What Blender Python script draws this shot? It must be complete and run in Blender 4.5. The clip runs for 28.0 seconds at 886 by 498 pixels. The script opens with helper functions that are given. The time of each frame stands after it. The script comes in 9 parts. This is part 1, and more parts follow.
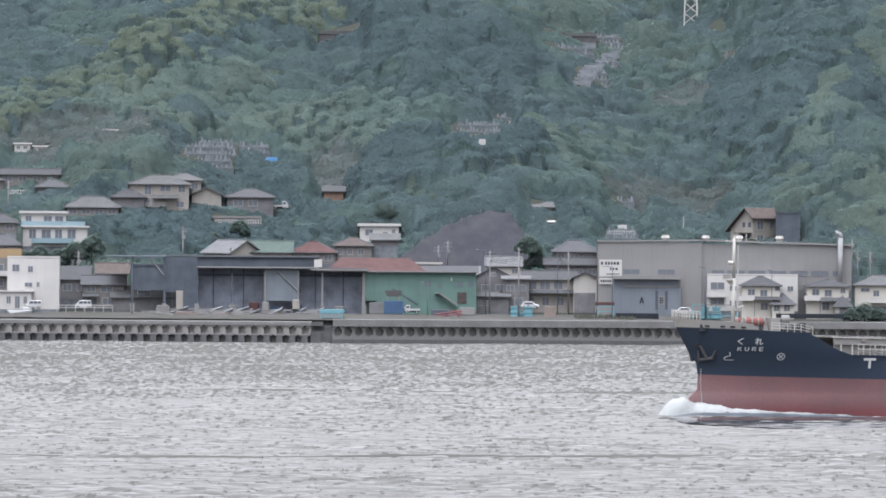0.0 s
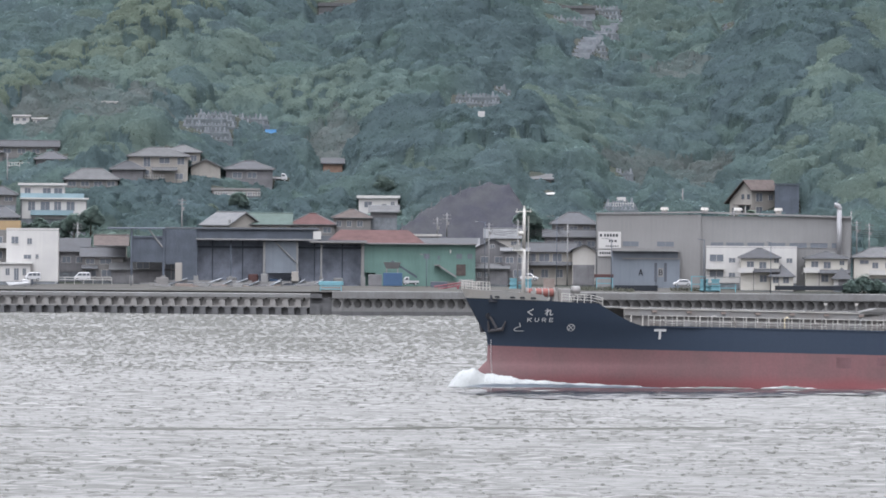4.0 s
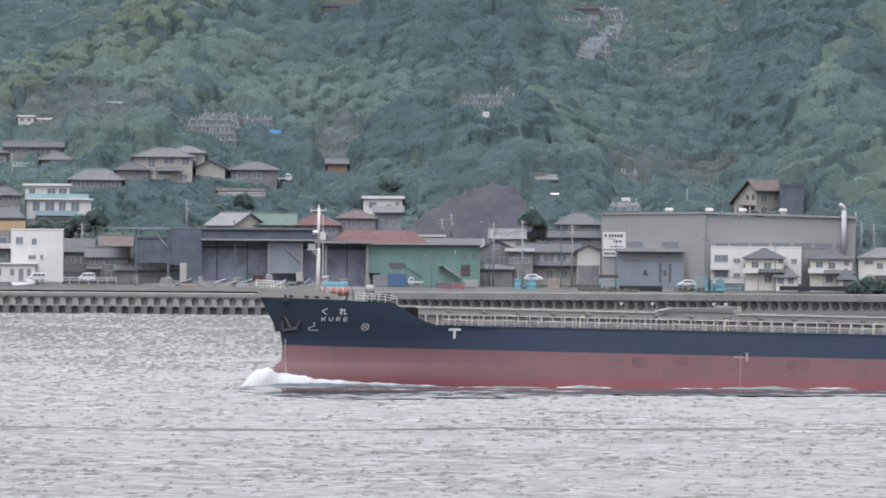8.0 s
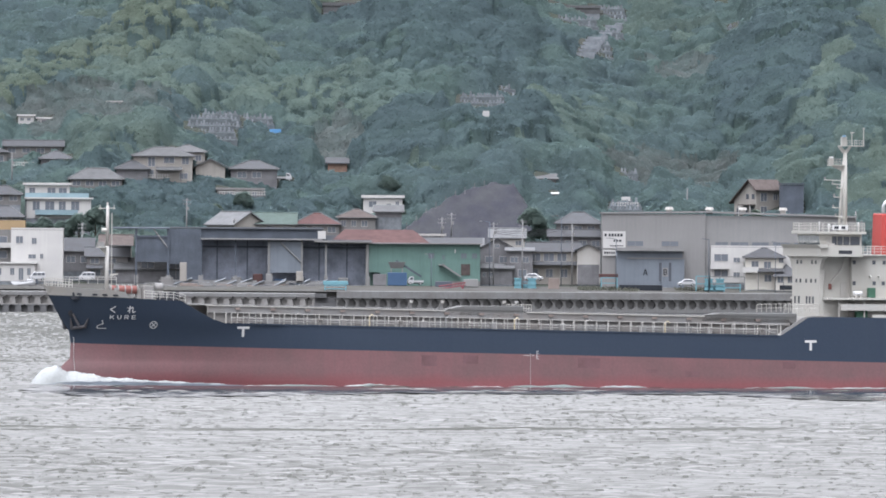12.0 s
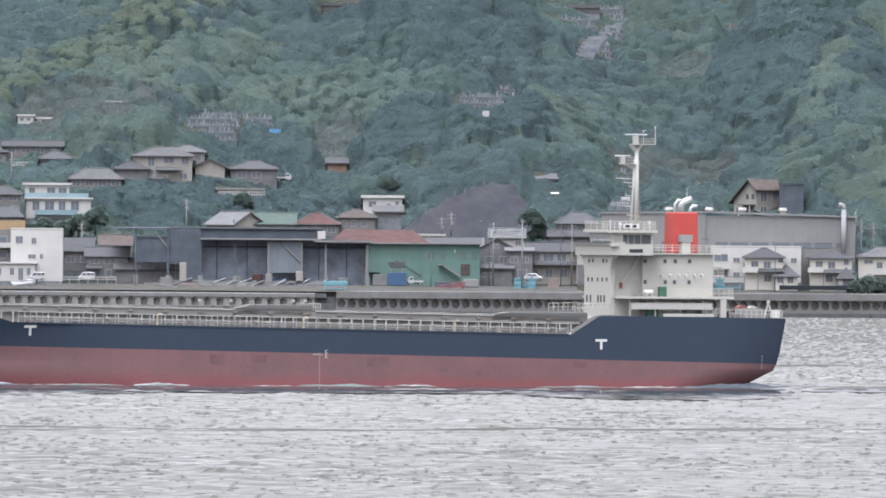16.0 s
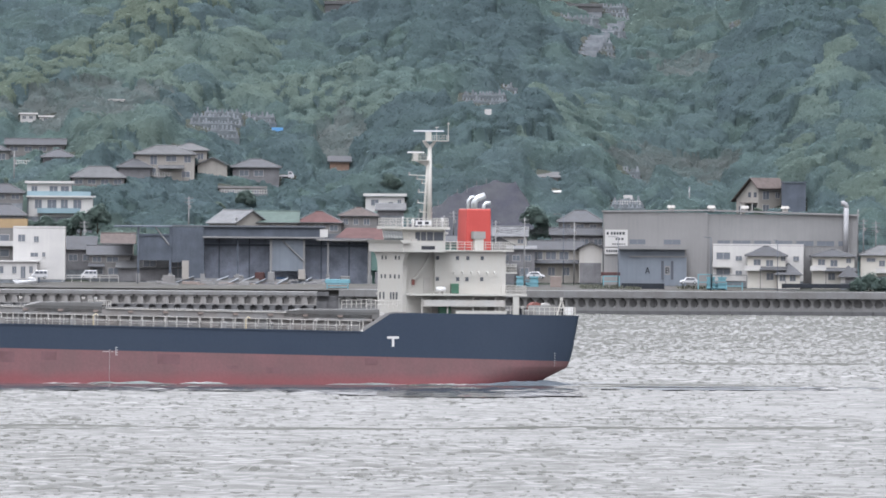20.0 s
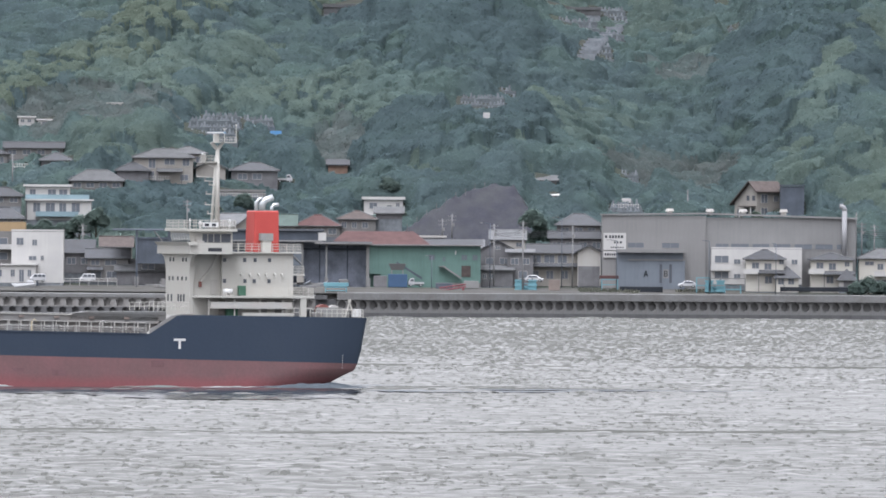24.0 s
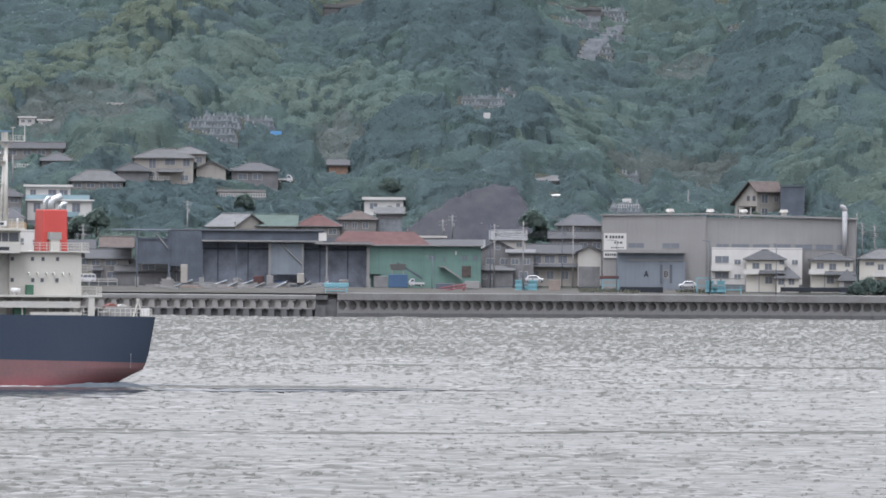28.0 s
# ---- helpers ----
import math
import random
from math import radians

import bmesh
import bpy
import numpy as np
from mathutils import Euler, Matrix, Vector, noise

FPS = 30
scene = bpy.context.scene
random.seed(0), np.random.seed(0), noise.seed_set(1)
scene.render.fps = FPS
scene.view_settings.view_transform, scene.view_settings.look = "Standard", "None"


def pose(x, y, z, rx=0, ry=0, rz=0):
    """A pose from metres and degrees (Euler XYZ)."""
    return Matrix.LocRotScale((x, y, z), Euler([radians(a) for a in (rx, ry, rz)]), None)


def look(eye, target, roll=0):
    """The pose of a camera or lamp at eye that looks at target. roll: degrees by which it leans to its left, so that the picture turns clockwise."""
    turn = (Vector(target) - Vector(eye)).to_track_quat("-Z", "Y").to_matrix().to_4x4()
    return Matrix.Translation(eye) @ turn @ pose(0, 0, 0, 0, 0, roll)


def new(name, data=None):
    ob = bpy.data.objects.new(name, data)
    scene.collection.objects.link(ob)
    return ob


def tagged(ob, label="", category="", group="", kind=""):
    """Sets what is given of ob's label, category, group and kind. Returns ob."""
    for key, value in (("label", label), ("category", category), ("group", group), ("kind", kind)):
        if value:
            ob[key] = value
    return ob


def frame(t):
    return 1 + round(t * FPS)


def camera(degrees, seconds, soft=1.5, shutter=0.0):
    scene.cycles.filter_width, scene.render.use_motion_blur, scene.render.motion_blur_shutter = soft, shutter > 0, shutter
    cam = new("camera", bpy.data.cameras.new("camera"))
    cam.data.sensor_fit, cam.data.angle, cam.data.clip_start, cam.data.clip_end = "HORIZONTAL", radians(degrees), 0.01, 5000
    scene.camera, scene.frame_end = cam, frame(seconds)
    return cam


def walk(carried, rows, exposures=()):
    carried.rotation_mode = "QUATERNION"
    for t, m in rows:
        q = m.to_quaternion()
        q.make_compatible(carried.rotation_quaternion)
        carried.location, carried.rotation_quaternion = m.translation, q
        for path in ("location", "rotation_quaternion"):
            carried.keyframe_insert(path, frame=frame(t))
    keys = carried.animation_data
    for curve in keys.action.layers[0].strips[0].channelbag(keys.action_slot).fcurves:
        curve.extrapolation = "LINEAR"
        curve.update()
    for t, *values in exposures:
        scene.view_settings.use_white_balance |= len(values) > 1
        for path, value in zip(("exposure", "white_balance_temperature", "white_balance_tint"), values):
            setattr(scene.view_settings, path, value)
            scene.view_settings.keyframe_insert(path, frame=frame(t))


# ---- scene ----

# ---- camera: a long lens on a tripod, tilted and nudged by hand ----
EYE = (0.0, 0.0, 20.5)
LEAN = 0.405
cam = camera(3.0, 28.0, soft=1.75)
walk(cam, [
    (0, look(EYE, (0.2051, 1000.0, 20.4232), LEAN)),
    (0.5, look(EYE, (0.2612, 1000.0, 19.9526), LEAN)),
    (1, look(EYE, (0.4506, 1000.0, 19.6052), LEAN)),
    (1.5, look(EYE, (0.4970, 1000.0, 19.2208), LEAN)),
    (2, look(EYE, (0.6201, 1000.0, 19.0066), LEAN)),
    (2.5, look(EYE, (0.8133, 1000.0, 18.8891), LEAN)),
    (3, look(EYE, (0.6653, 1000.0, 18.8019), LEAN)),
    (3.5, look(EYE, (0.4349, 1000.0, 18.7562), LEAN)),
    (5.5, look(EYE, (0.0979, 1000.0, 18.8577), LEAN)),
    (6, look(EYE, (0.0618, 1000.0, 18.8473), LEAN)),
    (6.5, look(EYE, (0.0364, 1000.0, 18.8316), LEAN)),
    (7, look(EYE, (0.0157, 1000.0, 18.8116), LEAN)),
    (7.5, look(EYE, (0.0311, 1000.0, 18.7966), LEAN)),
    (8, look(EYE, (-0.0000, 1000.0, 18.7966), LEAN)),
    (8.5, look(EYE, (0.0053, 1000.0, 18.7966), LEAN)),
    (9, look(EYE, (-0.0000, 1000.0, 18.7739), LEAN)),
    (9.5, look(EYE, (0.0053, 1000.0, 18.7608), LEAN)),
    (10, look(EYE, (0.0053, 1000.0, 18.7508), LEAN)),
    (10.5, look(EYE, (-0.0050, 1000.0, 18.7408), LEAN)),
    (11, look(EYE, (-0.0050, 1000.0, 18.7458), LEAN)),
    (11.5, look(EYE, (-0.0100, 1000.0, 18.7458), LEAN)),
    (12, look(EYE, (0.0004, 1000.0, 18.7517), LEAN)),
    (12.5, look(EYE, (0.0004, 1000.0, 18.7405), LEAN)),
    (14.5, look(EYE, (-0.0056, 1000.0, 18.7461), LEAN)),
    (15, look(EYE, (-0.0188, 1000.0, 18.7523), LEAN)),
    (15.5, look(EYE, (0.0076, 1000.0, 18.7532), LEAN)),
    (16, look(EYE, (0.0148, 1000.0, 18.7536), LEAN)),
    (16.5, look(EYE, (-0.0215, 1000.0, 18.7684), LEAN)),
    (17, look(EYE, (-0.0072, 1000.0, 18.7680), LEAN)),
    (17.5, look(EYE, (-0.0072, 1000.0, 18.7608), LEAN)),
    (18, look(EYE, (-0.0072, 1000.0, 18.7536), LEAN)),
    (18.5, look(EYE, (-0.0725, 1000.0, 18.9068), LEAN)),
    (19, look(EYE, (-0.2262, 1000.0, 18.8476), LEAN)),
    (19.5, look(EYE, (-0.4304, 1000.0, 18.6506), LEAN)),
    (20, look(EYE, (-0.1236, 1000.0, 18.6500), LEAN)),
    (20.5, look(EYE, (-0.0506, 1000.0, 18.8486), LEAN)),
    (21, look(EYE, (-0.0852, 1000.0, 18.8400), LEAN)),
    (21.5, look(EYE, (-0.0286, 1000.0, 18.8548), LEAN)),
    (23.5, look(EYE, (-0.0401, 1000.0, 18.8580), LEAN)),
    (24, look(EYE, (-0.0301, 1000.0, 18.8480), LEAN)),
    (24.5, look(EYE, (0.0007, 1000.0, 18.8995), LEAN)),
    (25, look(EYE, (-0.0100, 1000.0, 18.8995), LEAN)),
    (25.5, look(EYE, (-0.0251, 1000.0, 18.8726), LEAN)),
    (26, look(EYE, (-0.0501, 1000.0, 18.8645), LEAN)),
    (26.5, look(EYE, (-0.0679, 1000.0, 18.8478), LEAN)),
    (27, look(EYE, (-0.0679, 1000.0, 18.8478), LEAN)),
    (27.5, look(EYE, (-0.0501, 1000.0, 18.8645), LEAN)),
    (28, look(EYE, (-0.0501, 1000.0, 18.8645), LEAN)),
], exposures=[(0.0, 2.1, 6100, 15), (6.0, 2.11, 6100, 15), (11.0, 2.19, 6100, 15), (15.0, 2.21, 6100, 15), (19.0, 2.22, 6100, 15), (21.0, 2.19, 6100, 15), (25.0, 2.02, 6100, 15), (28.0, 2.0, 6100, 15)])

# ---- world and sun: bright overcast, light from the upper right behind the camera ----
world = bpy.data.worlds.new("overcast_sky")
scene.world = world
world.use_nodes = True
wn, wl = world.node_tree.nodes, world.node_tree.links
wn.clear()
sky = wn.new("ShaderNodeTexSky")
sky.sky_type = "NISHITA"
sky.sun_disc = False
sky.sun_elevation = radians(78)
sky.sun_rotation = radians(211)
sky.air_density, sky.dust_density, sky.ozone_density = 1.0, 6.0, 1.0
pale = wn.new("ShaderNodeHueSaturation")
pale.inputs["Saturation"].default_value = 0.0
bg = wn.new("ShaderNodeBackground")
bg.inputs["Strength"].default_value = 0.10
wout = wn.new("ShaderNodeOutputWorld")
wl.new(sky.outputs[0], pale.inputs["Color"])
wl.new(pale.outputs[0], bg.inputs["Color"])
wl.new(bg.outputs[0], wout.inputs["Surface"])

sun = new("sun", bpy.data.lights.new("sun", "SUN"))
sun.data.energy = 0.55
sun.data.angle = radians(40)
sun.data.color = (0.97, 0.99, 1.0)
sun.matrix_world = look((-60, -300, 600), (0, 0, 0))


# ---- materials ----
def mat(name, color, rough=0.7, metal=0.0, vary=0.18, grain=0.6, stain=0.06, bump=0.25, spec=0.1, tint=None, rand=0.0, streak=0.0, low=None):
    """A painted or weathered surface: fine grain, broad stains, run-off streaks and a little relief."""
    m = bpy.data.materials.new(name)
    m.use_nodes = True
    n, l = m.node_tree.nodes, m.node_tree.links
    p = n["Principled BSDF"]
    p.inputs["Roughness"].default_value = rough
    p.inputs["Metallic"].default_value = metal
    p.inputs["Specular IOR Level"].default_value = spec
    co = n.new("ShaderNodeTexCoord")
    fine, broad = n.new("ShaderNodeTexNoise"), n.new("ShaderNodeTexNoise")
    fine.inputs["Scale"].default_value, fine.inputs["Detail"].default_value = grain * 6, 5
    broad.inputs["Scale"].default_value, broad.inputs["Detail"].default_value = stain * 6, 4
    l.new(co.outputs["Object"], fine.inputs["Vector"])
    l.new(co.outputs["Object"], broad.inputs["Vector"])
    dark = tint or tuple(c * 0.6 for c in color)
    ramp = n.new("ShaderNodeMapRange")
    ramp.inputs["From Min"].default_value, ramp.inputs["From Max"].default_value = 0.35, 0.7
    ramp.inputs["To Max"].default_value = min(1.0, vary * 3)
    l.new(broad.outputs["Fac"], ramp.inputs["Value"])
    mix = n.new("ShaderNodeMixRGB")
    mix.inputs["Color1"].default_value, mix.inputs["Color2"].default_value = (*color, 1), (*dark, 1)
    l.new(ramp.outputs[0], mix.inputs["Fac"])
    last = mix
    if streak:
        mp, wv = n.new("ShaderNodeMapping"), n.new("ShaderNodeTexNoise")
        mp.inputs["Scale"].default_value = (1.6, 1.6, 0.07)
        wv.inputs["Scale"].default_value, wv.inputs["Detail"].default_value = 1.0, 5
        l.new(co.outputs["Object"], mp.inputs["Vector"])
        l.new(mp.outputs[0], wv.inputs["Vector"])
        sr = n.new("ShaderNodeMapRange")
        sr.inputs["From Min"].default_value, sr.inputs["From Max"].default_value = 0.48, 0.78
        sr.inputs["To Max"].default_value = streak
        l.new(wv.outputs["Fac"], sr.inputs["Value"])
        ms = n.new("ShaderNodeMixRGB")
        ms.inputs["Color2"].default_value = (*dark, 1)
        l.new(sr.outputs[0], ms.inputs["Fac"])
        l.new(last.outputs[0], ms.inputs["Color1"])
        last = ms
    if low:
        # fresher paint in a ragged band along the bottom
        sep, add, lr, ml = n.new("ShaderNodeSeparateXYZ"), n.new("ShaderNodeMath"), n.new("ShaderNodeMapRange"), n.new("ShaderNodeMixRGB")
        l.new(co.outputs["Object"], sep.inputs[0])
        l.new(sep.outputs["Z"], add.inputs[0])
        l.new(broad.outputs["Fac"], add.inputs[1])
        lr.inputs["From Min"].default_value, lr.inputs["From Max"].default_value = 2.3, 1.1
        lr.inputs["To Max"].default_value = 0.8
        l.new(add.outputs[0], lr.inputs["Value"])
        l.new(lr.outputs[0], ml.inputs["Fac"])
        l.new(last.outputs[0], ml.inputs["Color1"])
        ml.inputs["Color2"].default_value = (*low, 1)
        last = ml
    g = n.new("ShaderNodeMixRGB")
    g.blend_type = "MULTIPLY"
    g.inputs["Fac"].default_value = vary
    l.new(last.outputs[0], g.inputs["Color1"])
    bw = n.new("ShaderNodeRGBToBW")
    l.new(fine.outputs["Fac"], bw.inputs[0])
    l.new(bw.outputs[0], g.inputs["Color2"])
    last = g
    if rand:
        oi, hs, mr = n.new("ShaderNodeObjectInfo"), n.new("ShaderNodeHueSaturation"), n.new("ShaderNodeMapRange")
        mr.inputs["To Min"].default_value, mr.inputs["To Max"].default_value = 1 - rand, 1 + rand
        l.new(oi.outputs["Random"], mr.inputs["Value"])
        l.new(mr.outputs[0], hs.inputs["Value"])
        l.new(last.outputs[0], hs.inputs["Color"])
        last = hs
    l.new(last.outputs[0], p.inputs["Base Color"])
    b = n.new("ShaderNodeBump")
    b.inputs["Strength"].default_value, b.inputs["Distance"].default_value = bump, 0.05
    l.new(fine.outputs["Fac"], b.inputs["Height"])
    l.new(b.outputs[0], p.inputs["Normal"])
    return m


def foliage(name, color, other, patch=0.05):
    """Leaves: two greens in patches, each leaf clump a little different, some light through."""
    m = bpy.data.materials.new(name)
    m.use_nodes = True
    n, l = m.node_tree.nodes, m.node_tree.links
    p = n["Principled BSDF"]
    p.inputs["Roughness"].default_value = 1.0
    p.inputs["Specular IOR Level"].default_value = 0.03
    co = n.new("ShaderNodeTexCoord")
    t = n.new("ShaderNodeTexNoise")
    t.inputs["Scale"].default_value, t.inputs["Detail"].default_value = patch, 3
    l.new(co.outputs["Object"], t.inputs["Vector"])
    r = n.new("ShaderNodeMapRange")
    r.inputs["From Min"].default_value, r.inputs["From Max"].default_value = 0.36, 0.64
    l.new(t.outputs["Fac"], r.inputs["Value"])
    mix = n.new("ShaderNodeMixRGB")
    mix.inputs["Color1"].default_value, mix.inputs["Color2"].default_value = (*color, 1), (*other, 1)
    l.new(r.outputs[0], mix.inputs["Fac"])
    geo, hs, mr = n.new("ShaderNodeNewGeometry"), n.new("ShaderNodeHueSaturation"), n.new("ShaderNodeMapRange")
    mr.inputs["To Min"].default_value, mr.inputs["To Max"].default_value = 0.88, 1.12
    l.new(geo.outputs["Random Per Island"], mr.inputs["Value"])
    # every few metres another plant, a shade lighter or darker
    cell, one, cr, both = n.new("ShaderNodeTexVoronoi"), n.new("ShaderNodeSeparateColor"), n.new("ShaderNodeMapRange"), n.new("ShaderNodeMath")
    cell.inputs["Scale"].default_value = 0.21
    l.new(co.outputs["Object"], cell.inputs["Vector"])
    l.new(cell.outputs["Color"], one.inputs[0])
    l.new(one.outputs[0], cr.inputs["Value"])
    cr.inputs["To Min"].default_value, cr.inputs["To Max"].default_value = 0.88, 1.12
    both.operation = "MULTIPLY"
    l.new(mr.outputs[0], both.inputs[0])
    l.new(cr.outputs[0], both.inputs[1])
    l.new(both.outputs[0], hs.inputs["Value"])
    l.new(mix.outputs[0], hs.inputs["Color"])
    l.new(hs.outputs[0], p.inputs["Base Color"])
    # sprays of leaves too small to model
    fn, bp = n.new("ShaderNodeTexNoise"), n.new("ShaderNodeBump")
    fn.inputs["Scale"].default_value, fn.inputs["Detail"].default_value, fn.inputs["Roughness"].default_value = 1.5, 5, 0.65
    l.new(co.outputs["Object"], fn.inputs["Vector"])
    bp.inputs["Strength"].default_value, bp.inputs["Distance"].default_value = 0.22, 0.35
    l.new(fn.outputs["Fac"], bp.inputs["Height"])
    l.new(bp.outputs[0], p.inputs["Normal"])
    tr = n.new("ShaderNodeBsdfTranslucent")
    l.new(hs.outputs[0], tr.inputs["Color"])
    ms = n.new("ShaderNodeMixShader")
    ms.inputs["Fac"].default_value = 0.68
    l.new(p.outputs[0], ms.inputs[1])
    l.new(tr.outputs[0], ms.inputs[2])
    l.new(ms.outputs[0], n["Material Output"].inputs["Surface"])
    return m


def glass(name, color=(0.075, 0.082, 0.095)):
    m = bpy.data.materials.new(name)
    m.use_nodes = True
    p = m.node_tree.nodes["Principled BSDF"]
    p.inputs["Base Color"].default_value = (*color, 1)
    p.inputs["Roughness"].default_value = 0.08
    p.inputs["Specular IOR Level"].default_value = 0.6
    return m


def sea(name):
    """Grey-green sea water with fine ripples."""
    m = bpy.data.materials.new(name)
    m.use_nodes = True
    n, l = m.node_tree.nodes, m.node_tree.links
    p = n["Principled BSDF"]
    p.inputs["Base Color"].default_value = (0.051, 0.0525, 0.046, 1)
    p.inputs["Roughness"].default_value = 0.05
    p.inputs["IOR"].default_value = 1.333
    co, t = n.new("ShaderNodeTexCoord"), n.new("ShaderNodeTexNoise")
    t.inputs["Scale"].default_value, t.inputs["Detail"].default_value = 0.9, 3
    l.new(co.outputs["Object"], t.inputs["Vector"])
    b = n.new("ShaderNodeBump")
    b.inputs["Strength"].default_value, b.inputs["Distance"].default_value = 0.4, 0.05
    l.new(t.outputs["Fac"], b.inputs["Height"])
    # wavelets lean towards the south shore in thin scattered streaks
    mp, dn, lean = n.new("ShaderNodeMapping"), n.new("ShaderNodeTexNoise"), n.new("ShaderNodeMapRange")
    mp.inputs["Scale"].default_value = (0.85, 0.2, 1.0)
    dn.inputs["Scale"].default_value, dn.inputs["Detail"].default_value, dn.inputs["Roughness"].default_value = 1.0, 4, 0.6
    l.new(co.outputs["Object"], mp.inputs["Vector"])
    l.new(mp.outputs[0], dn.inputs["Vector"])
    lean.inputs["From Min"].default_value, lean.inputs["From Max"].default_value = 0.545, 0.63
    lean.inputs["To Min"].default_value, lean.inputs["To Max"].default_value = -0.14, -0.43
    # breezes roughen some stretches more than others
    mq, wide, more = n.new("ShaderNodeMapping"), n.new("ShaderNodeTexNoise"), n.new("ShaderNodeMath")
    mq.inputs["Scale"].default_value = (0.035, 0.008, 1.0)
    wide.inputs["Scale"].default_value, wide.inputs["Detail"].default_value = 1.0, 2
    more.operation = "MULTIPLY_ADD"
    more.inputs[1].default_value = 0.22
    shift = n.new("ShaderNodeMath")
    shift.operation = "SUBTRACT"
    # the tide runs rougher towards the far shore
    sy, far_ = n.new("ShaderNodeSeparateXYZ"), n.new("ShaderNodeMapRange")
    far_.inputs["From Min"].default_value, far_.inputs["From Max"].default_value = 1900, 3000
    far_.inputs["To Min"].default_value, far_.inputs["To Max"].default_value = 0.125, -0.005
    l.new(co.outputs["Object"], sy.inputs[0])
    l.new(sy.outputs["Y"], far_.inputs["Value"])
    l.new(far_.outputs[0], shift.inputs[1])
    l.new(co.outputs["Object"], mq.inputs["Vector"])
    l.new(mq.outputs[0], wide.inputs["Vector"])
    l.new(wide.outputs["Fac"], more.inputs[0])
    l.new(dn.outputs["Fac"], more.inputs[2])
    l.new(more.outputs[0], shift.inputs[0])
    l.new(shift.outputs[0], lean.inputs["Value"])
    cx, add, nz = n.new("ShaderNodeCombineXYZ"), n.new("ShaderNodeVectorMath"), n.new("ShaderNodeVectorMath")
    nz.operation = "NORMALIZE"
    l.new(lean.outputs[0], cx.inputs["Y"])
    l.new(b.outputs[0], add.inputs[0])
    l.new(cx.outputs[0], add.inputs[1])
    l.new(add.outputs[0], nz.inputs[0])
    l.new(nz.outputs[0], p.inputs["Normal"])
    return m


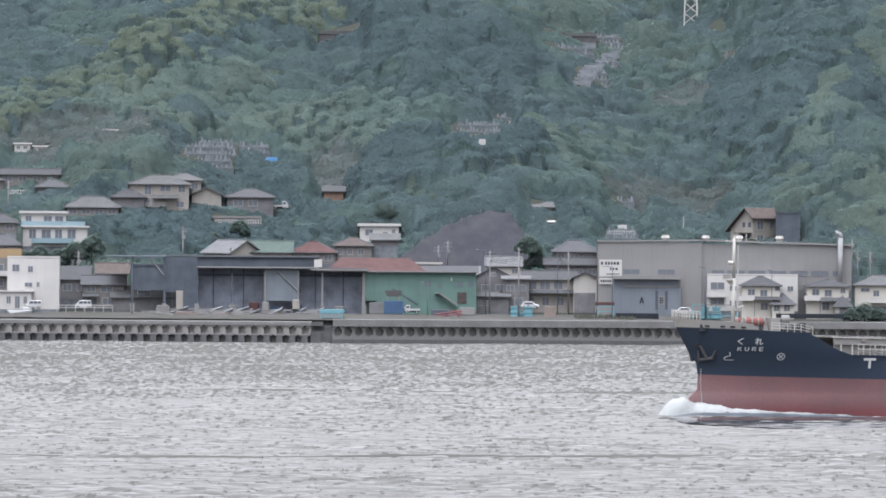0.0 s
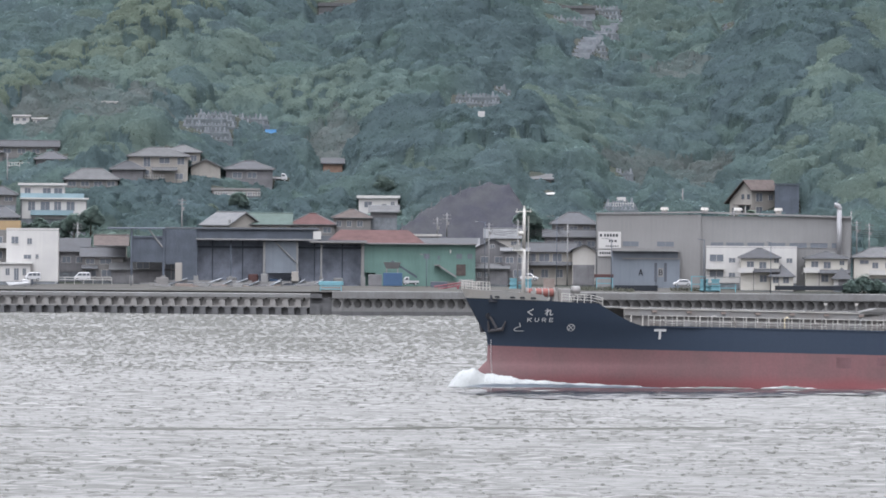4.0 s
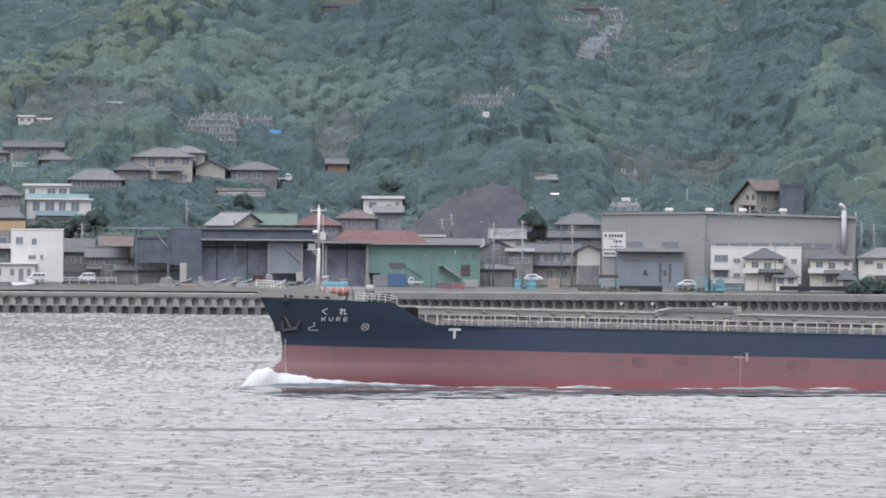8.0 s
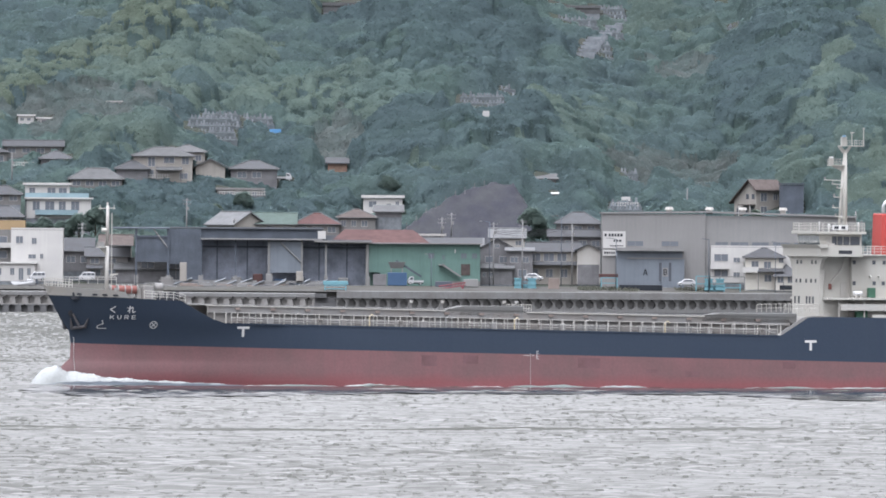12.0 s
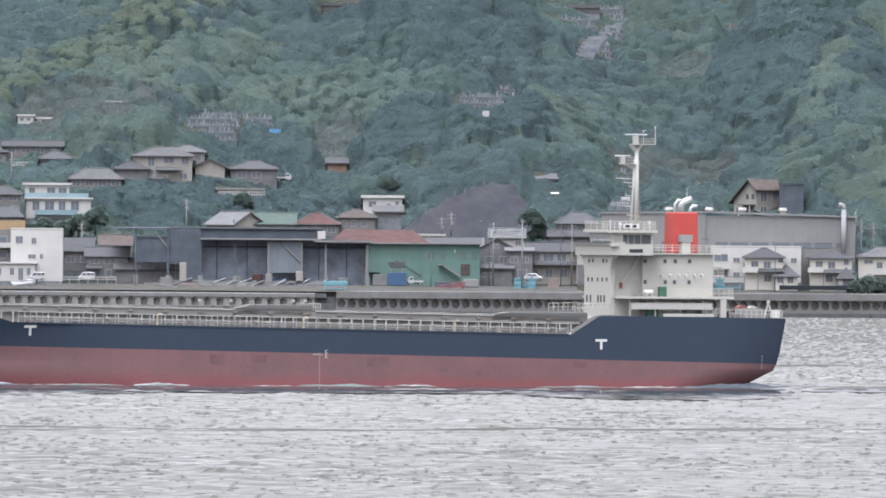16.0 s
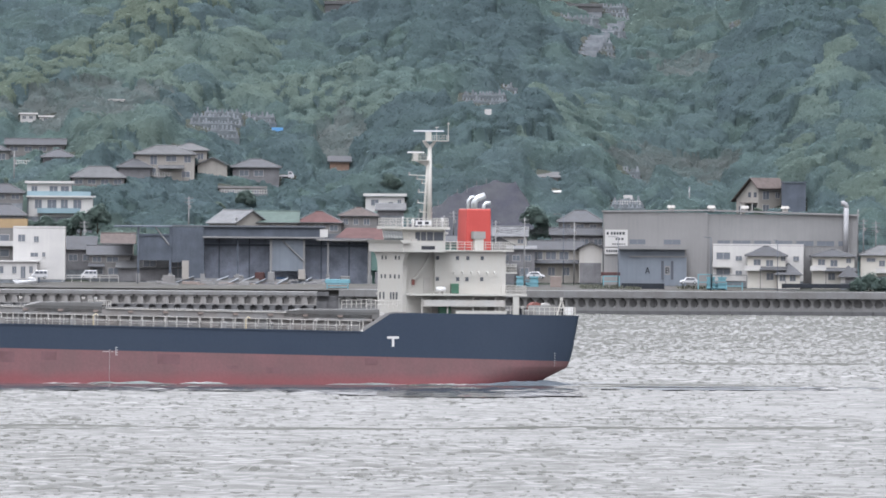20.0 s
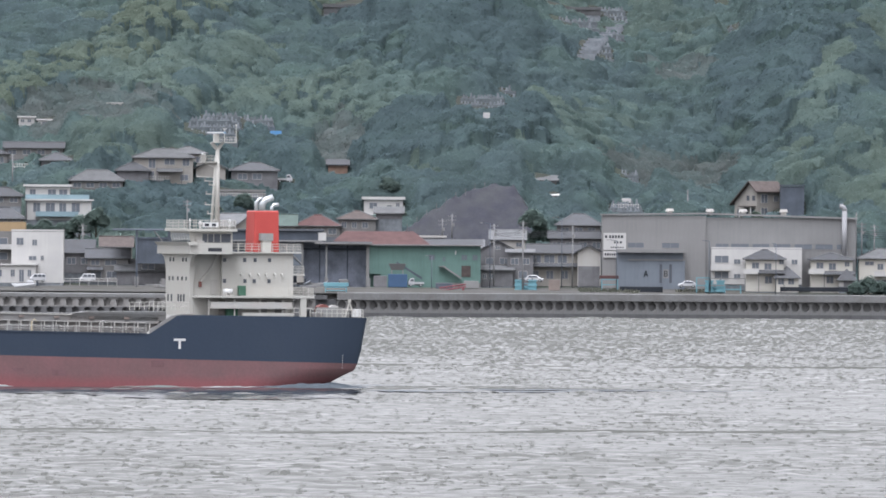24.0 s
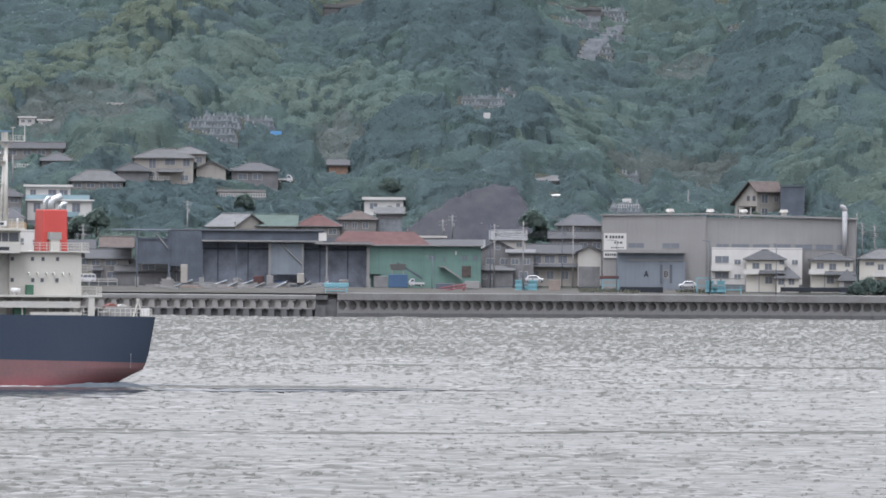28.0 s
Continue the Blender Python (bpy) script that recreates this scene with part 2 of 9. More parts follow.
M = {
    "sea": sea("sea_water"),
    "foam": mat("sea_foam", (0.36, 0.375, 0.37), 0.9, vary=0.2, grain=0.5, bump=0.4),
    # black paint lifted to navy: distance haze put into the colour
    "hull_black_hazed": mat("hull_black_hazed", (0.030, 0.042, 0.063), 0.55, spec=0.15, vary=0.12, stain=0.02, tint=(0.038, 0.050, 0.069), streak=0.2),
    # faded red greyed towards pink: haze put into the colour
    "hull_red": mat("antifouling_red_hazed", (0.182, 0.098, 0.102), 0.6, vary=0.24, stain=0.035, low=(0.205, 0.072, 0.077), tint=(0.13, 0.088, 0.088), streak=0.35),
    "ship_white": mat("ship_white", (0.362, 0.358, 0.33), 0.5, spec=0.3, vary=0.06, streak=0.2, tint=(0.34, 0.30, 0.25)),
    "ship_grey": mat("deck_grey", (0.21, 0.215, 0.21), 0.7, vary=0.15, tint=(0.22, 0.18, 0.15)),
    "ship_pale": mat("bulwark_grey", (0.34, 0.34, 0.325), 0.6, vary=0.12, streak=0.25, tint=(0.38, 0.33, 0.28)),
    "cover": mat("hatch_cover_grey", (0.125, 0.127, 0.126), 0.75, vary=0.15, tint=(0.11, 0.10, 0.09)),
    "coaming": mat("coaming_grey", (0.205, 0.207, 0.205), 0.7, vary=0.18, streak=0.4, tint=(0.18, 0.158, 0.14)),
    "funnel_red": mat("funnel_red", (0.36, 0.064, 0.056), 0.5, vary=0.08),
    "steel": mat("galvanised_steel", (0.55, 0.57, 0.58), 0.35, metal=0.7, vary=0.1),
    "rust": mat("rusty_steel", (0.24, 0.20, 0.18), 0.85, vary=0.3),
    "hull_patch": mat("old_antifouling", (0.158, 0.091, 0.097), 0.65, vary=0.2, stain=0.1, streak=0.3),
    "anchor_grey": mat("dull_anchor_steel", (0.085, 0.088, 0.098), 0.8, vary=0.25, tint=(0.11, 0.09, 0.08)),
    "mark_white": mat("mark_white", (0.55, 0.55, 0.54), 0.6, vary=0.08),
    # lifted from near black: haze put into the colour
    "dark": mat("dark_opening", (0.04, 0.043, 0.05), 0.8),
    "glass": glass("window_glass"),
    # panes paler than the ship's glass: distance haze put into the colour
    "house_glass": glass("house_glass_hazed", (0.118, 0.130, 0.148)),
    # front panes: sky reflection and haze put into a paler base colour
    "glass_pale": glass("wheelhouse_glass_reflection_pale", (0.17, 0.19, 0.2)),
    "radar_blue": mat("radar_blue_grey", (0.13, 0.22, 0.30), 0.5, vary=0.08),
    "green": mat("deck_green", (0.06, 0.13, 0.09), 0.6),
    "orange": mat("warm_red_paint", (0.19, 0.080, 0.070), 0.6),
    "yellow": mat("yellow_paint", (0.40, 0.35, 0.25), 0.6),
    "concrete": mat("quay_concrete", (0.170, 0.172, 0.172), 0.85, vary=0.25, stain=0.05, streak=0.45, tint=(0.13, 0.125, 0.12), grain=0.3),
    "concrete_pale": mat("bleached_concrete", (0.225, 0.222, 0.216), 0.85, vary=0.22, stain=0.08, streak=0.35, tint=(0.16, 0.15, 0.14), grain=0.3),
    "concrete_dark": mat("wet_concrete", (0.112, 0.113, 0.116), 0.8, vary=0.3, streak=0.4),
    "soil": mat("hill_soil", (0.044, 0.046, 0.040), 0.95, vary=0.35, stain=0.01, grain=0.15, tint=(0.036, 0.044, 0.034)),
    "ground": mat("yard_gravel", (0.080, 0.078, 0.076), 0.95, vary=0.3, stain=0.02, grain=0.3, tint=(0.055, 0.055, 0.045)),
    "bark": mat("bark", (0.10, 0.08, 0.06), 0.9, vary=0.3),
    # leaf greens paled and shifted towards blue-grey: haze put into the base colours
    "leaf": foliage("leaf_green_hazed", (0.122, 0.168, 0.174), (0.132, 0.186, 0.172)),
    "leaf_dark_hazed": foliage("leaf_dark_hazed", (0.099, 0.137, 0.146), (0.104, 0.147, 0.148)),
    "leaf_light_hazed": foliage("leaf_light_hazed", (0.151, 0.197, 0.170), (0.133, 0.182, 0.171)),
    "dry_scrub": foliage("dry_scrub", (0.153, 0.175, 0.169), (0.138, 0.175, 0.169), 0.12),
    "bamboo": foliage("bamboo_leaf_hazed", (0.169, 0.209, 0.166), (0.147, 0.193, 0.171)),
}


# ---- mesh helpers ----
def box(bm, x0, x1, y0, y1, z0, z1):
    v = [bm.verts.new(c) for c in ((x0, y0, z0), (x1, y0, z0), (x1, y1, z0), (x0, y1, z0), (x0, y0, z1), (x1, y0, z1), (x1, y1, z1), (x0, y1, z1))]
    for a in ((3, 2, 1, 0), (4, 5, 6, 7), (0, 1, 5, 4), (1, 2, 6, 5), (2, 3, 7, 6), (3, 0, 4, 7)):
        bm.faces.new([v[i] for i in a])


def tube(bm, a, b, r, r2=None, n=8):
    """A round bar from a to b."""
    a, b = Vector(a), Vector(b)
    d = (b - a).normalized()
    u = d.orthogonal().normalized()
    w = d.cross(u)
    r2 = r if r2 is None else r2
    rings = []
    for c, q in ((a, r), (b, r2)):
        rings.append([bm.verts.new(c + (u * math.cos(k * math.tau / n) + w * math.sin(k * math.tau / n)) * q) for k in range(n)])
    for k in range(n):
        bm.faces.new((rings[0][k], rings[0][(k + 1) % n], rings[1][(k + 1) % n], rings[1][k]))
    bm.faces.new(rings[0][::-1])
    bm.faces.new(rings[1])


def bend_pipe(bm, pts, r, n=10):
    """A round pipe along several points."""
    pts = [Vector(p) for p in pts]
    rings = []
    for i, p in enumerate(pts):
        d = (pts[min(i + 1, len(pts) - 1)] - pts[max(i - 1, 0)]).normalized()
        u = Vector((0, 1, 0)) if abs(d.y) < 0.9 else Vector((1, 0, 0))
        u = (u - d * u.dot(d)).normalized()
        w = d.cross(u)
        rings.append([bm.verts.new(p + (u * math.cos(k * math.tau / n) + w * math.sin(k * math.tau / n)) * r) for k in range(n)])
    for a, b in zip(rings, rings[1:]):
        for k in range(n):
            bm.faces.new((a[k], a[(k + 1) % n], b[(k + 1) % n], b[k]))
    bm.faces.new(rings[0][::-1])
    bm.faces.new(rings[-1])


def slab(bm, pts, y0, y1):
    """A prism: an outline in x and z, drawn out from y0 to y1."""
    a = [bm.verts.new((x, y0, z)) for x, z in pts]
    b = [bm.verts.new((x, y1, z)) for x, z in pts]
    n = len(pts)
    for i in range(n):
        bm.faces.new((a[i], a[(i + 1) % n], b[(i + 1) % n], b[i]))
    bm.faces.new(a[::-1])
    bm.faces.new(b)


def prism(bm, pts, z0, z1, tops=None):
    """A prism: an outline in x and y, from z0 up to z1."""
    tops = tops or pts
    a = [bm.verts.new((x, y, z0)) for x, y in pts]
    b = [bm.verts.new((x, y, z1)) for x, y in tops]
    n = len(pts)
    for i in range(n):
        bm.faces.new((a[i], a[(i + 1) % n], b[(i + 1) % n], b[i]))
    bm.faces.new(a[::-1])
    bm.faces.new(b)


def mesh_of(name, bm, material, smooth=False, bevel=0.0):
    bmesh.ops.recalc_face_normals(bm, faces=bm.faces)
    if bevel:
        bmesh.ops.bevel(bm, geom=[e for e in bm.edges if e.calc_face_angle(0) > 0.6], offset=bevel, segments=1, affect="EDGES", clamp_overlap=True)
    me = bpy.data.meshes.new(name)
    bm.to_mesh(me)
    bm.free()
    me.materials.append(material)
    if smooth:
        for p in me.polygons:
            p.use_smooth = True
    return me


def part(name, bm, material, parent, label="", smooth=False, bevel=0.0):
    ob = new(name, mesh_of(name, bm, material, smooth, bevel))
    ob.parent = parent
    if label:
        tagged(ob, label)
    return ob


def more(name, ob, parent, m):
    """Another part on the same mesh."""
    o = new(name, ob.data)
    o.parent = parent
    o.matrix_basis = m
    return o


def thing(name, label, category, m, group="", kind=""):
    ob = new(name)
    ob.matrix_world = m
    return tagged(ob, label, category, group, kind)


def raw_mesh(name, verts, faces, material, smooth=False):
    """A mesh from arrays: verts (n, 3), faces (m, 3 or 4)."""
    me = bpy.data.meshes.new(name)
    k = faces.shape[1]
    me.vertices.add(len(verts))
    me.vertices.foreach_set("co", np.ascontiguousarray(verts, dtype=np.float32).ravel())
    me.loops.add(faces.size)
    me.loops.foreach_set("vertex_index", np.ascontiguousarray(faces, dtype=np.int32).ravel())
    me.polygons.add(len(faces))
    me.polygons.foreach_set("loop_start", np.arange(0, faces.size, k, dtype=np.int32))
    if smooth:
        me.polygons.foreach_set("use_smooth", np.ones(len(faces), dtype=bool))
    me.update(calc_edges=True)
    me.materials.append(material)
    return me


def smoothstep(a, b, v):
    s = np.clip((np.asarray(v, dtype=float) - a) / (b - a), 0, 1)
    return s * s * (3 - 2 * s)


# ---- the land: a hill behind a narrow strip of quays ----
def quay_y(x):
    """The water's edge: the quay bends a little at its corner."""
    x = np.asarray(x, dtype=float)
    return 3588 + 0.34 * np.abs(x + 22) * np.where(np.abs(x + 22) < 110, 1, 110 / np.maximum(np.abs(x + 22), 1))


def land_z(x, y):
    x, y = np.asarray(x, dtype=float), np.asarray(y, dtype=float)
    z = 5.0 + 2.5 * smoothstep(3620, 3685, y)
    rise = np.maximum(y - 3685, 0)
    z = z + 0.30 * np.minimum(rise, 330) + 0.12 * np.clip(rise - 330, 0, 260)
    up = smoothstep(3690, 3780, y)
    # spurs and gullies
    z = z + up * (7.0 * np.exp(-((x - 100 + 0.10 * (y - 3760)) / 26) ** 2)
                  - 5.0 * np.exp(-((x - 58 + 0.05 * (y - 3800)) / 20) ** 2)
                  + 4.5 * np.exp(-((x - 5 + 0.12 * (y - 3800)) / 24) ** 2)
                  - 3.0 * np.exp(-((x + 32) / 18) ** 2)
                  + 4.0 * np.exp(-((x + 66 - 0.18 * (y - 3800)) / 22) ** 2)
                  + 1.5 * np.sin(x / 13.0) * np.sin(y / 17.0) + 0.8 * np.sin(x / 5.1 + 1) * np.sin(y / 7.3))
    return z


def build_land():
    xs = np.concatenate([np.linspace(-1500, -150, 28)[:-1], np.linspace(-150, 150, 151), np.linspace(150, 1500, 28)[1:]])
    v = np.concatenate([np.linspace(0, 100, 41), np.linspace(100, 620, 131)[1:], np.linspace(620, 1150, 15)[1:]])
    gx, gv = np.meshgrid(xs, v)
    gy = quay_y(gx) + 2.5 + gv
    gz = land_z(gx, gy)
    n, m = gx.shape
    idx = np.arange(n * m).reshape(n, m)
    faces = np.stack([idx[:-1, :-1], idx[:-1, 1:], idx[1:, 1:], idx[1:, :-1]], -1).reshape(-1, 4)
    ob = new("ground", raw_mesh("ground", np.stack([gx, gy, gz], -1).reshape(-1, 3), faces, M["soil"], True))
    tagged(ob, "earth and scrub of a steep coastal hill above the quays", "ground", kind="structure")


def build_sea():
    """Short-crested wind waves in patches, plus long ridges left by passing vessels."""
    rng = np.random.default_rng(5)
    us = np.linspace(-0.0345, 0.0345, 401)
    fy = [1235.0]
    while fy[-1] < 3640:
        fy.append(fy[-1] + 1.0 + (fy[-1] - 1235) * 0.0009)
    fy = np.array(fy)
    gu, gy = np.meshgrid(us, fy)
    gx = gu * (gy + 120)
    gz = np.zeros_like(gx)
    for k in range(90):
        lam = 1.7 * (1.0185 ** k)
        ang = -math.pi / 2 + rng.normal(0, 0.5)
        amp = 0.0052 * lam ** 0.75
        kx, ky = math.cos(ang) * math.tau / lam, math.sin(ang) * math.tau / lam
        gz += amp * np.sin(kx * gx + ky * gy + rng.uniform(0, 6.28))
    for k in range(8):
        lam = 11 * (1.2 ** k)
        ang = radians(-82) + rng.normal(0, 0.35)
        kx, ky = math.cos(ang) * math.tau / lam, math.sin(ang) * math.tau / lam
        gz += 0.008 * np.sin(kx * gx + ky * gy + rng.uniform(0, 6.28))
    # cat's paws: patches of stronger and weaker ripple
    patch = 0.85 + 0.3 * np.sin(gx / 23 + 1.3 * np.sin(gy / 140)) * np.sin(gy / 83 + 0.8) + 0.22 * np.sin(gx / 7.3 + gy / 29)
    gz *= patch * (1 + 0.3 * smoothstep(2500, 3500, gy))
    rim = np.minimum(smoothstep(-0.0345, -0.0325, gu), 1 - smoothstep(0.0325, 0.0345, gu)) * smoothstep(1235, 1245, gy)
    gz = gz * rim
    n, m = gx.shape
    verts = np.stack([gx, gy, gz], -1).reshape(-1, 3)
    idx = np.arange(n * m).reshape(n, m)
    faces = [np.stack([idx[:-1, :-1], idx[:-1, 1:], idx[1:, 1:], idx[1:, :-1]], -1).reshape(-1, 4)]
    # calm water all round, out to the horizon
    base = len(verts)
    far = np.array([(-4000, -1500, 0), (4000, -1500, 0), (4000, 1235, 0), (-4000, 1235, 0), (gx[0, 0], 1235, 0), (gx[0, -1], 1235, 0),
                    (4000, 3640, 0), (-4000, 3640, 0), (gx[-1, 0], gy[-1, 0], 0), (gx[-1, -1], gy[-1, 0], 0), (-4000, 3700, 0), (4000, 3700, 0)], dtype=float)
    b = base
    faces.append(np.array([(b, b + 1, b + 2, b + 3), (b + 3, b + 4, b + 8, b + 7), (b + 5, b + 2, b + 6, b + 9), (b + 7, b + 6, b + 11, b + 10)]))
    ob = new("water", raw_mesh("water", np.concatenate([verts, far]), np.concatenate(faces), M["sea"], True))
    return tagged(ob, "grey choppy strait water with small wind ripples", "water", kind="structure")


water = build_sea()
build_land()


def crowns(name, spots, radii, tall, cards, size, material, label, seed=1, up=0.3):
    """Many tree crowns as one stuff object: lumpy shells of small bent leaf clumps."""
    rng = np.random.default_rng(seed)
    n = len(spots)
    c = np.repeat(np.arange(n), cards)
    d = rng.normal(size=(n * cards, 3))
    d[:, 2] = np.abs(d[:, 2]) * 1.1 - 0.35
    d /= np.linalg.norm(d, axis=1)[:, None]
    # lumps: a few directions per crown swell outwards
    lump = rng.normal(size=(n, 7, 3))
    lump /= np.linalg.norm(lump, axis=2)[:, :, None]
    dots = np.einsum("ij,ikj->ik", d, lump[c])
    swell = 0.72 + 0.32 * np.clip(dots.max(1), 0, 1) ** 4 + rng.normal(0, 0.06, n * cards)
    pos = spots[c] + d * (radii[c] * swell)[:, None] * np.array([1, 1, 1]) 
    pos[:, 2] = spots[c, 2] + d[:, 2] * radii[c] * swell * tall[c]
    nrm = d + rng.normal(0, 0.16, d.shape)
    nrm[:, 2] += up
    nrm /= np.linalg.norm(nrm, axis=1)[:, None]
    a = np.cross(nrm, rng.normal(size=d.shape))
    a /= np.linalg.norm(a, axis=1)[:, None]
    b = np.cross(nrm, a)
    s = (size * rng.uniform(0.6, 1.3, n * cards))[:, None]
    e = rng.uniform(0.5, 1.0, n * cards)[:, None]
    v = np.stack([pos - a * s, pos + b * s * e + nrm * s * 0.12, pos + a * s, pos - b * s * e - nrm * s * 0.15], 1).reshape(-1, 3)
    faces = np.arange(len(v)).reshape(-1, 4)
    # a lumpy inner mass under the leaf clumps
    nu, nv = 12, 7
    th, ph = np.meshgrid(np.arange(nu) / nu * math.tau, np.linspace(0.04, math.pi * 0.72, nv))
    q = np.stack([np.cos(th) * np.sin(ph), np.sin(th) * np.sin(ph), np.cos(ph)], -1).reshape(-1, 3)
    dots = np.einsum("ij,kcj->kic", q, lump)
    sw = 0.62 + 0.28 * np.clip(dots.max(2), 0, 1) ** 4 + rng.normal(0, 0.03, dots.shape[:2])
    cv = spots[:, None, :] + q[None] * (radii[:, None] * sw)[:, :, None] * np.stack([np.ones(n), np.ones(n), tall], -1)[:, None, :]
    ring = np.arange(nu * nv).reshape(nv, nu)
    cf = np.stack([ring[:-1], np.roll(ring, -1, 1)[:-1], np.roll(ring, -1, 1)[1:], ring[1:]], -1).reshape(-1, 4)
    cf = (cf[None] + (np.arange(n) * nu * nv)[:, None, None]).reshape(-1, 4) + len(v)
    v, faces = np.concatenate([v, cv.reshape(-1, 3)]), np.concatenate([faces, cf[:, ::-1]])
    ob = new(name, raw_mesh(name, v, faces, material, True))
    return tagged(ob, label, "trees", kind="stuff")


# ---- the ship: x runs aft from amidships, y to the far side, z up from the water ----
HEADING = 13.838
ship = thing("cargo_ship", "black and red cargo ship with white deckhouse and red funnel", "ship",
             pose(76.854, 2083.73, 0, 0, 0, HEADING))

SHEER = ((-49.6, 11.0), (-41, 10.73), (-34.5, 10.4), (-32.2, 9.02), (-30.6, 8.2), (-29.2, 7.74), (40.3, 6.62), (43.9, 8.94), (68.4, 8.68))


def sheer(l):
    return float(np.interp(l, [a for a, _ in SHEER], [b for _, b in SHEER]))


def red_line(l):
    return 5.17 - 0.0177 * (l + 48)


def stem(z):
    return float(np.interp(z, (-3, -0.5, 1.2, 2.4, 3.4, 6.0, 6.9, 8, 11, 12.3), (-46.3, -47.6, -48.2, -47.6, -46.5, -46.45, -46.8, -47.7, -49.3, -49.9)))


def stern(z):
    return float(np.interp(z, (-3, 0, 0.6, 1.3, 2.3, 3.6, 8.7, 12), (60, 62.1, 63.1, 64.2, 66.3, 66.9, 67.75, 68.1)))


def half_beam(l, z):
    """Half the hull's breadth at a station l and height z."""
    full = float(np.interp(z, (-3, 0, 4, 8, 12), (40, 34, 29, 24, 22)))
    s = max(0.0, min(1.0, (l - stem(z)) / full))
    b = 9.0 * math.sin(s * math.pi / 2) ** float(np.interp(z, (0, 6, 12), (1.0, 0.85, 0.7)))
    s2 = max(0.0, stern(z) - l)
    tail = float(np.interp(z, (-3, 0, 2, 3.6, 6, 9), (0.3, 0.74, 0.80, 0.82, 0.83, 0.85)))
    run = float(np.interp(z, (-3, 0, 3, 9), (14, 9, 8, 8)))
    q = min(1.0, s2 / run)
    return max(0.02, b * (tail + (1 - tail) * math.sin(q * math.pi / 2) ** 0.8))


COLS = sorted(set([-49.6, -49.2, -48.6, -48, -47.3, -46.5, -45.5, -44, -42.5, -41, -39, -37, -34.5, -33.4, -32.2, -31.4, -30.6, -29.9, -29.2]
                  + [float(a) for a in range(-27, 40, 6)] + [40.3, 41.5, 42.7, 43.9] + [float(a) for a in range(46, 67, 2)] + [67, 67.6, 68.0, 68.4]))


def hull_row(zf):
    """Points of one level on the near side; zf gives the height at each station."""
    out = []
    for c in COLS:
        z = zf(c)
        wb = max(0.0, 1 - (c + 49.6) / 9.0)
        ws = max(0.0, 1 - (68.4 - c) / 9.0)
        l = c + (stem(z) + 49.6) * wb + (stern(z) - 68.4) * ws
        out.append(Vector((l, -half_beam(l, z), z)))
    return out


def shell(name, levels, material, label, cap=False):
    """Both sides of the hull between levels, closed at bow and stern."""
    bm = bmesh.new()
    rows = [hull_row(zf) for zf in levels]
    for side in (1, -1):
        vs = [[bm.verts.new((p.x, p.y * side, p.z)) for p in r] for r in rows]
        for a, b in zip(vs, vs[1:]):
            for i in range(len(a) - 1):
                bm.faces.new((a[i], a[i + 1], b[i + 1], b[i]))
        if side == 1:
            near = vs
    far = vs
    for k in range(len(near) - 1):
        bm.faces.new((near[k][0], near[k + 1][0], far[k + 1][0], far[k][0]))
        bm.faces.new((near[k][-1], near[k + 1][-1], far[k + 1][-1], far[k][-1]))
    if cap:
        for i in range(len(near[-1]) - 1):
            bm.faces.new((near[-1][i], near[-1][i + 1], far[-1][i + 1], far[-1][i]))
    return part(name, bm, material, ship, label, smooth=True)


def lerp_level(t):
    return lambda c: red_line(c) + (sheer(c) - red_line(c)) * t


shell("lower_hull", [lambda c: -2.6, lambda c: -1.2, lambda c: 0.0, lambda c: 1.0, lambda c: 1.7, lambda c: 2.3, lambda c: 2.85 if c < 45 else 2.6, lambda c: 3.35 if c < 20 else min(3.35, red_line(c) - 0.2), red_line], M["hull_red"], "faded red antifouling paint, greyed further for haze")
shell("upper_hull", [red_line, lerp_level(0.25), lerp_level(0.5), lerp_level(0.75), lerp_level(1.0)], M["hull_black_hazed"], "black topside plating")
bm = bmesh.new()
pairs = [[bm.verts.new((p.x, p.y * s * 0.985, p.z)) for s in (1, -1)] for p in hull_row(lerp_level(0.985))]
for a, b in zip(pairs, pairs[1:]):
    bm.faces.new((a[0], b[0], b[1], a[1]))
part("main_deck", bm, M["ship_grey"], ship, "grey painted steel deck")


def side_strip(name, l0, l1, z0f, z1f, material, out=0.03, thick=0.14, step=1.0, parent=None, label=""):
    """A plate standing on the near and far hull edge."""
    n = max(2, int((l1 - l0) / step))
    for side in (1, -1):
        bm = bmesh.new()
        ring = []
        for i in range(n + 1):
            l = l0 + (l1 - l0) * i / n
            q = []
            for z in (z0f(l), z1f(l)):
                lz = max(l, stem(z) + 0.02)
                b = half_beam(lz, z)
                for o in (out, out - thick):
                    q.append(bm.verts.new((lz, -(b + o) * side, z)))
            ring.append(q)
        for a, b in zip(ring, ring[1:]):
            bm.faces.new((a[0], b[0], b[2], a[2]))
            bm.faces.new((a[1], a[3], b[3], b[1]))
            bm.faces.new((a[2], b[2], b[3], a[3]))
        for q in (ring[0], ring[-1]):
            bm.faces.new((q[0], q[1], q[3], q[2]))
        part(name, bm, material, parent or ship, label, smooth=False)


def bulwark_top(l):
    return float(np.interp(l, (-50, -47.9, -42.5, -41.0, -40.5), (12.15, 11.95, 11.65, 11.4, 10.7)))


side_strip("bow_bulwark", -49.85, -40.5, sheer, bulwark_top, M["ship_pale"], step=0.5, label="pale grey bow bulwark")
side_strip("rubbing_strake", -29, 40, lambda l: sheer(l) - 0.12, lambda l: sheer(l) + 0.04, M["hull_black_hazed"], out=0.06, step=3)

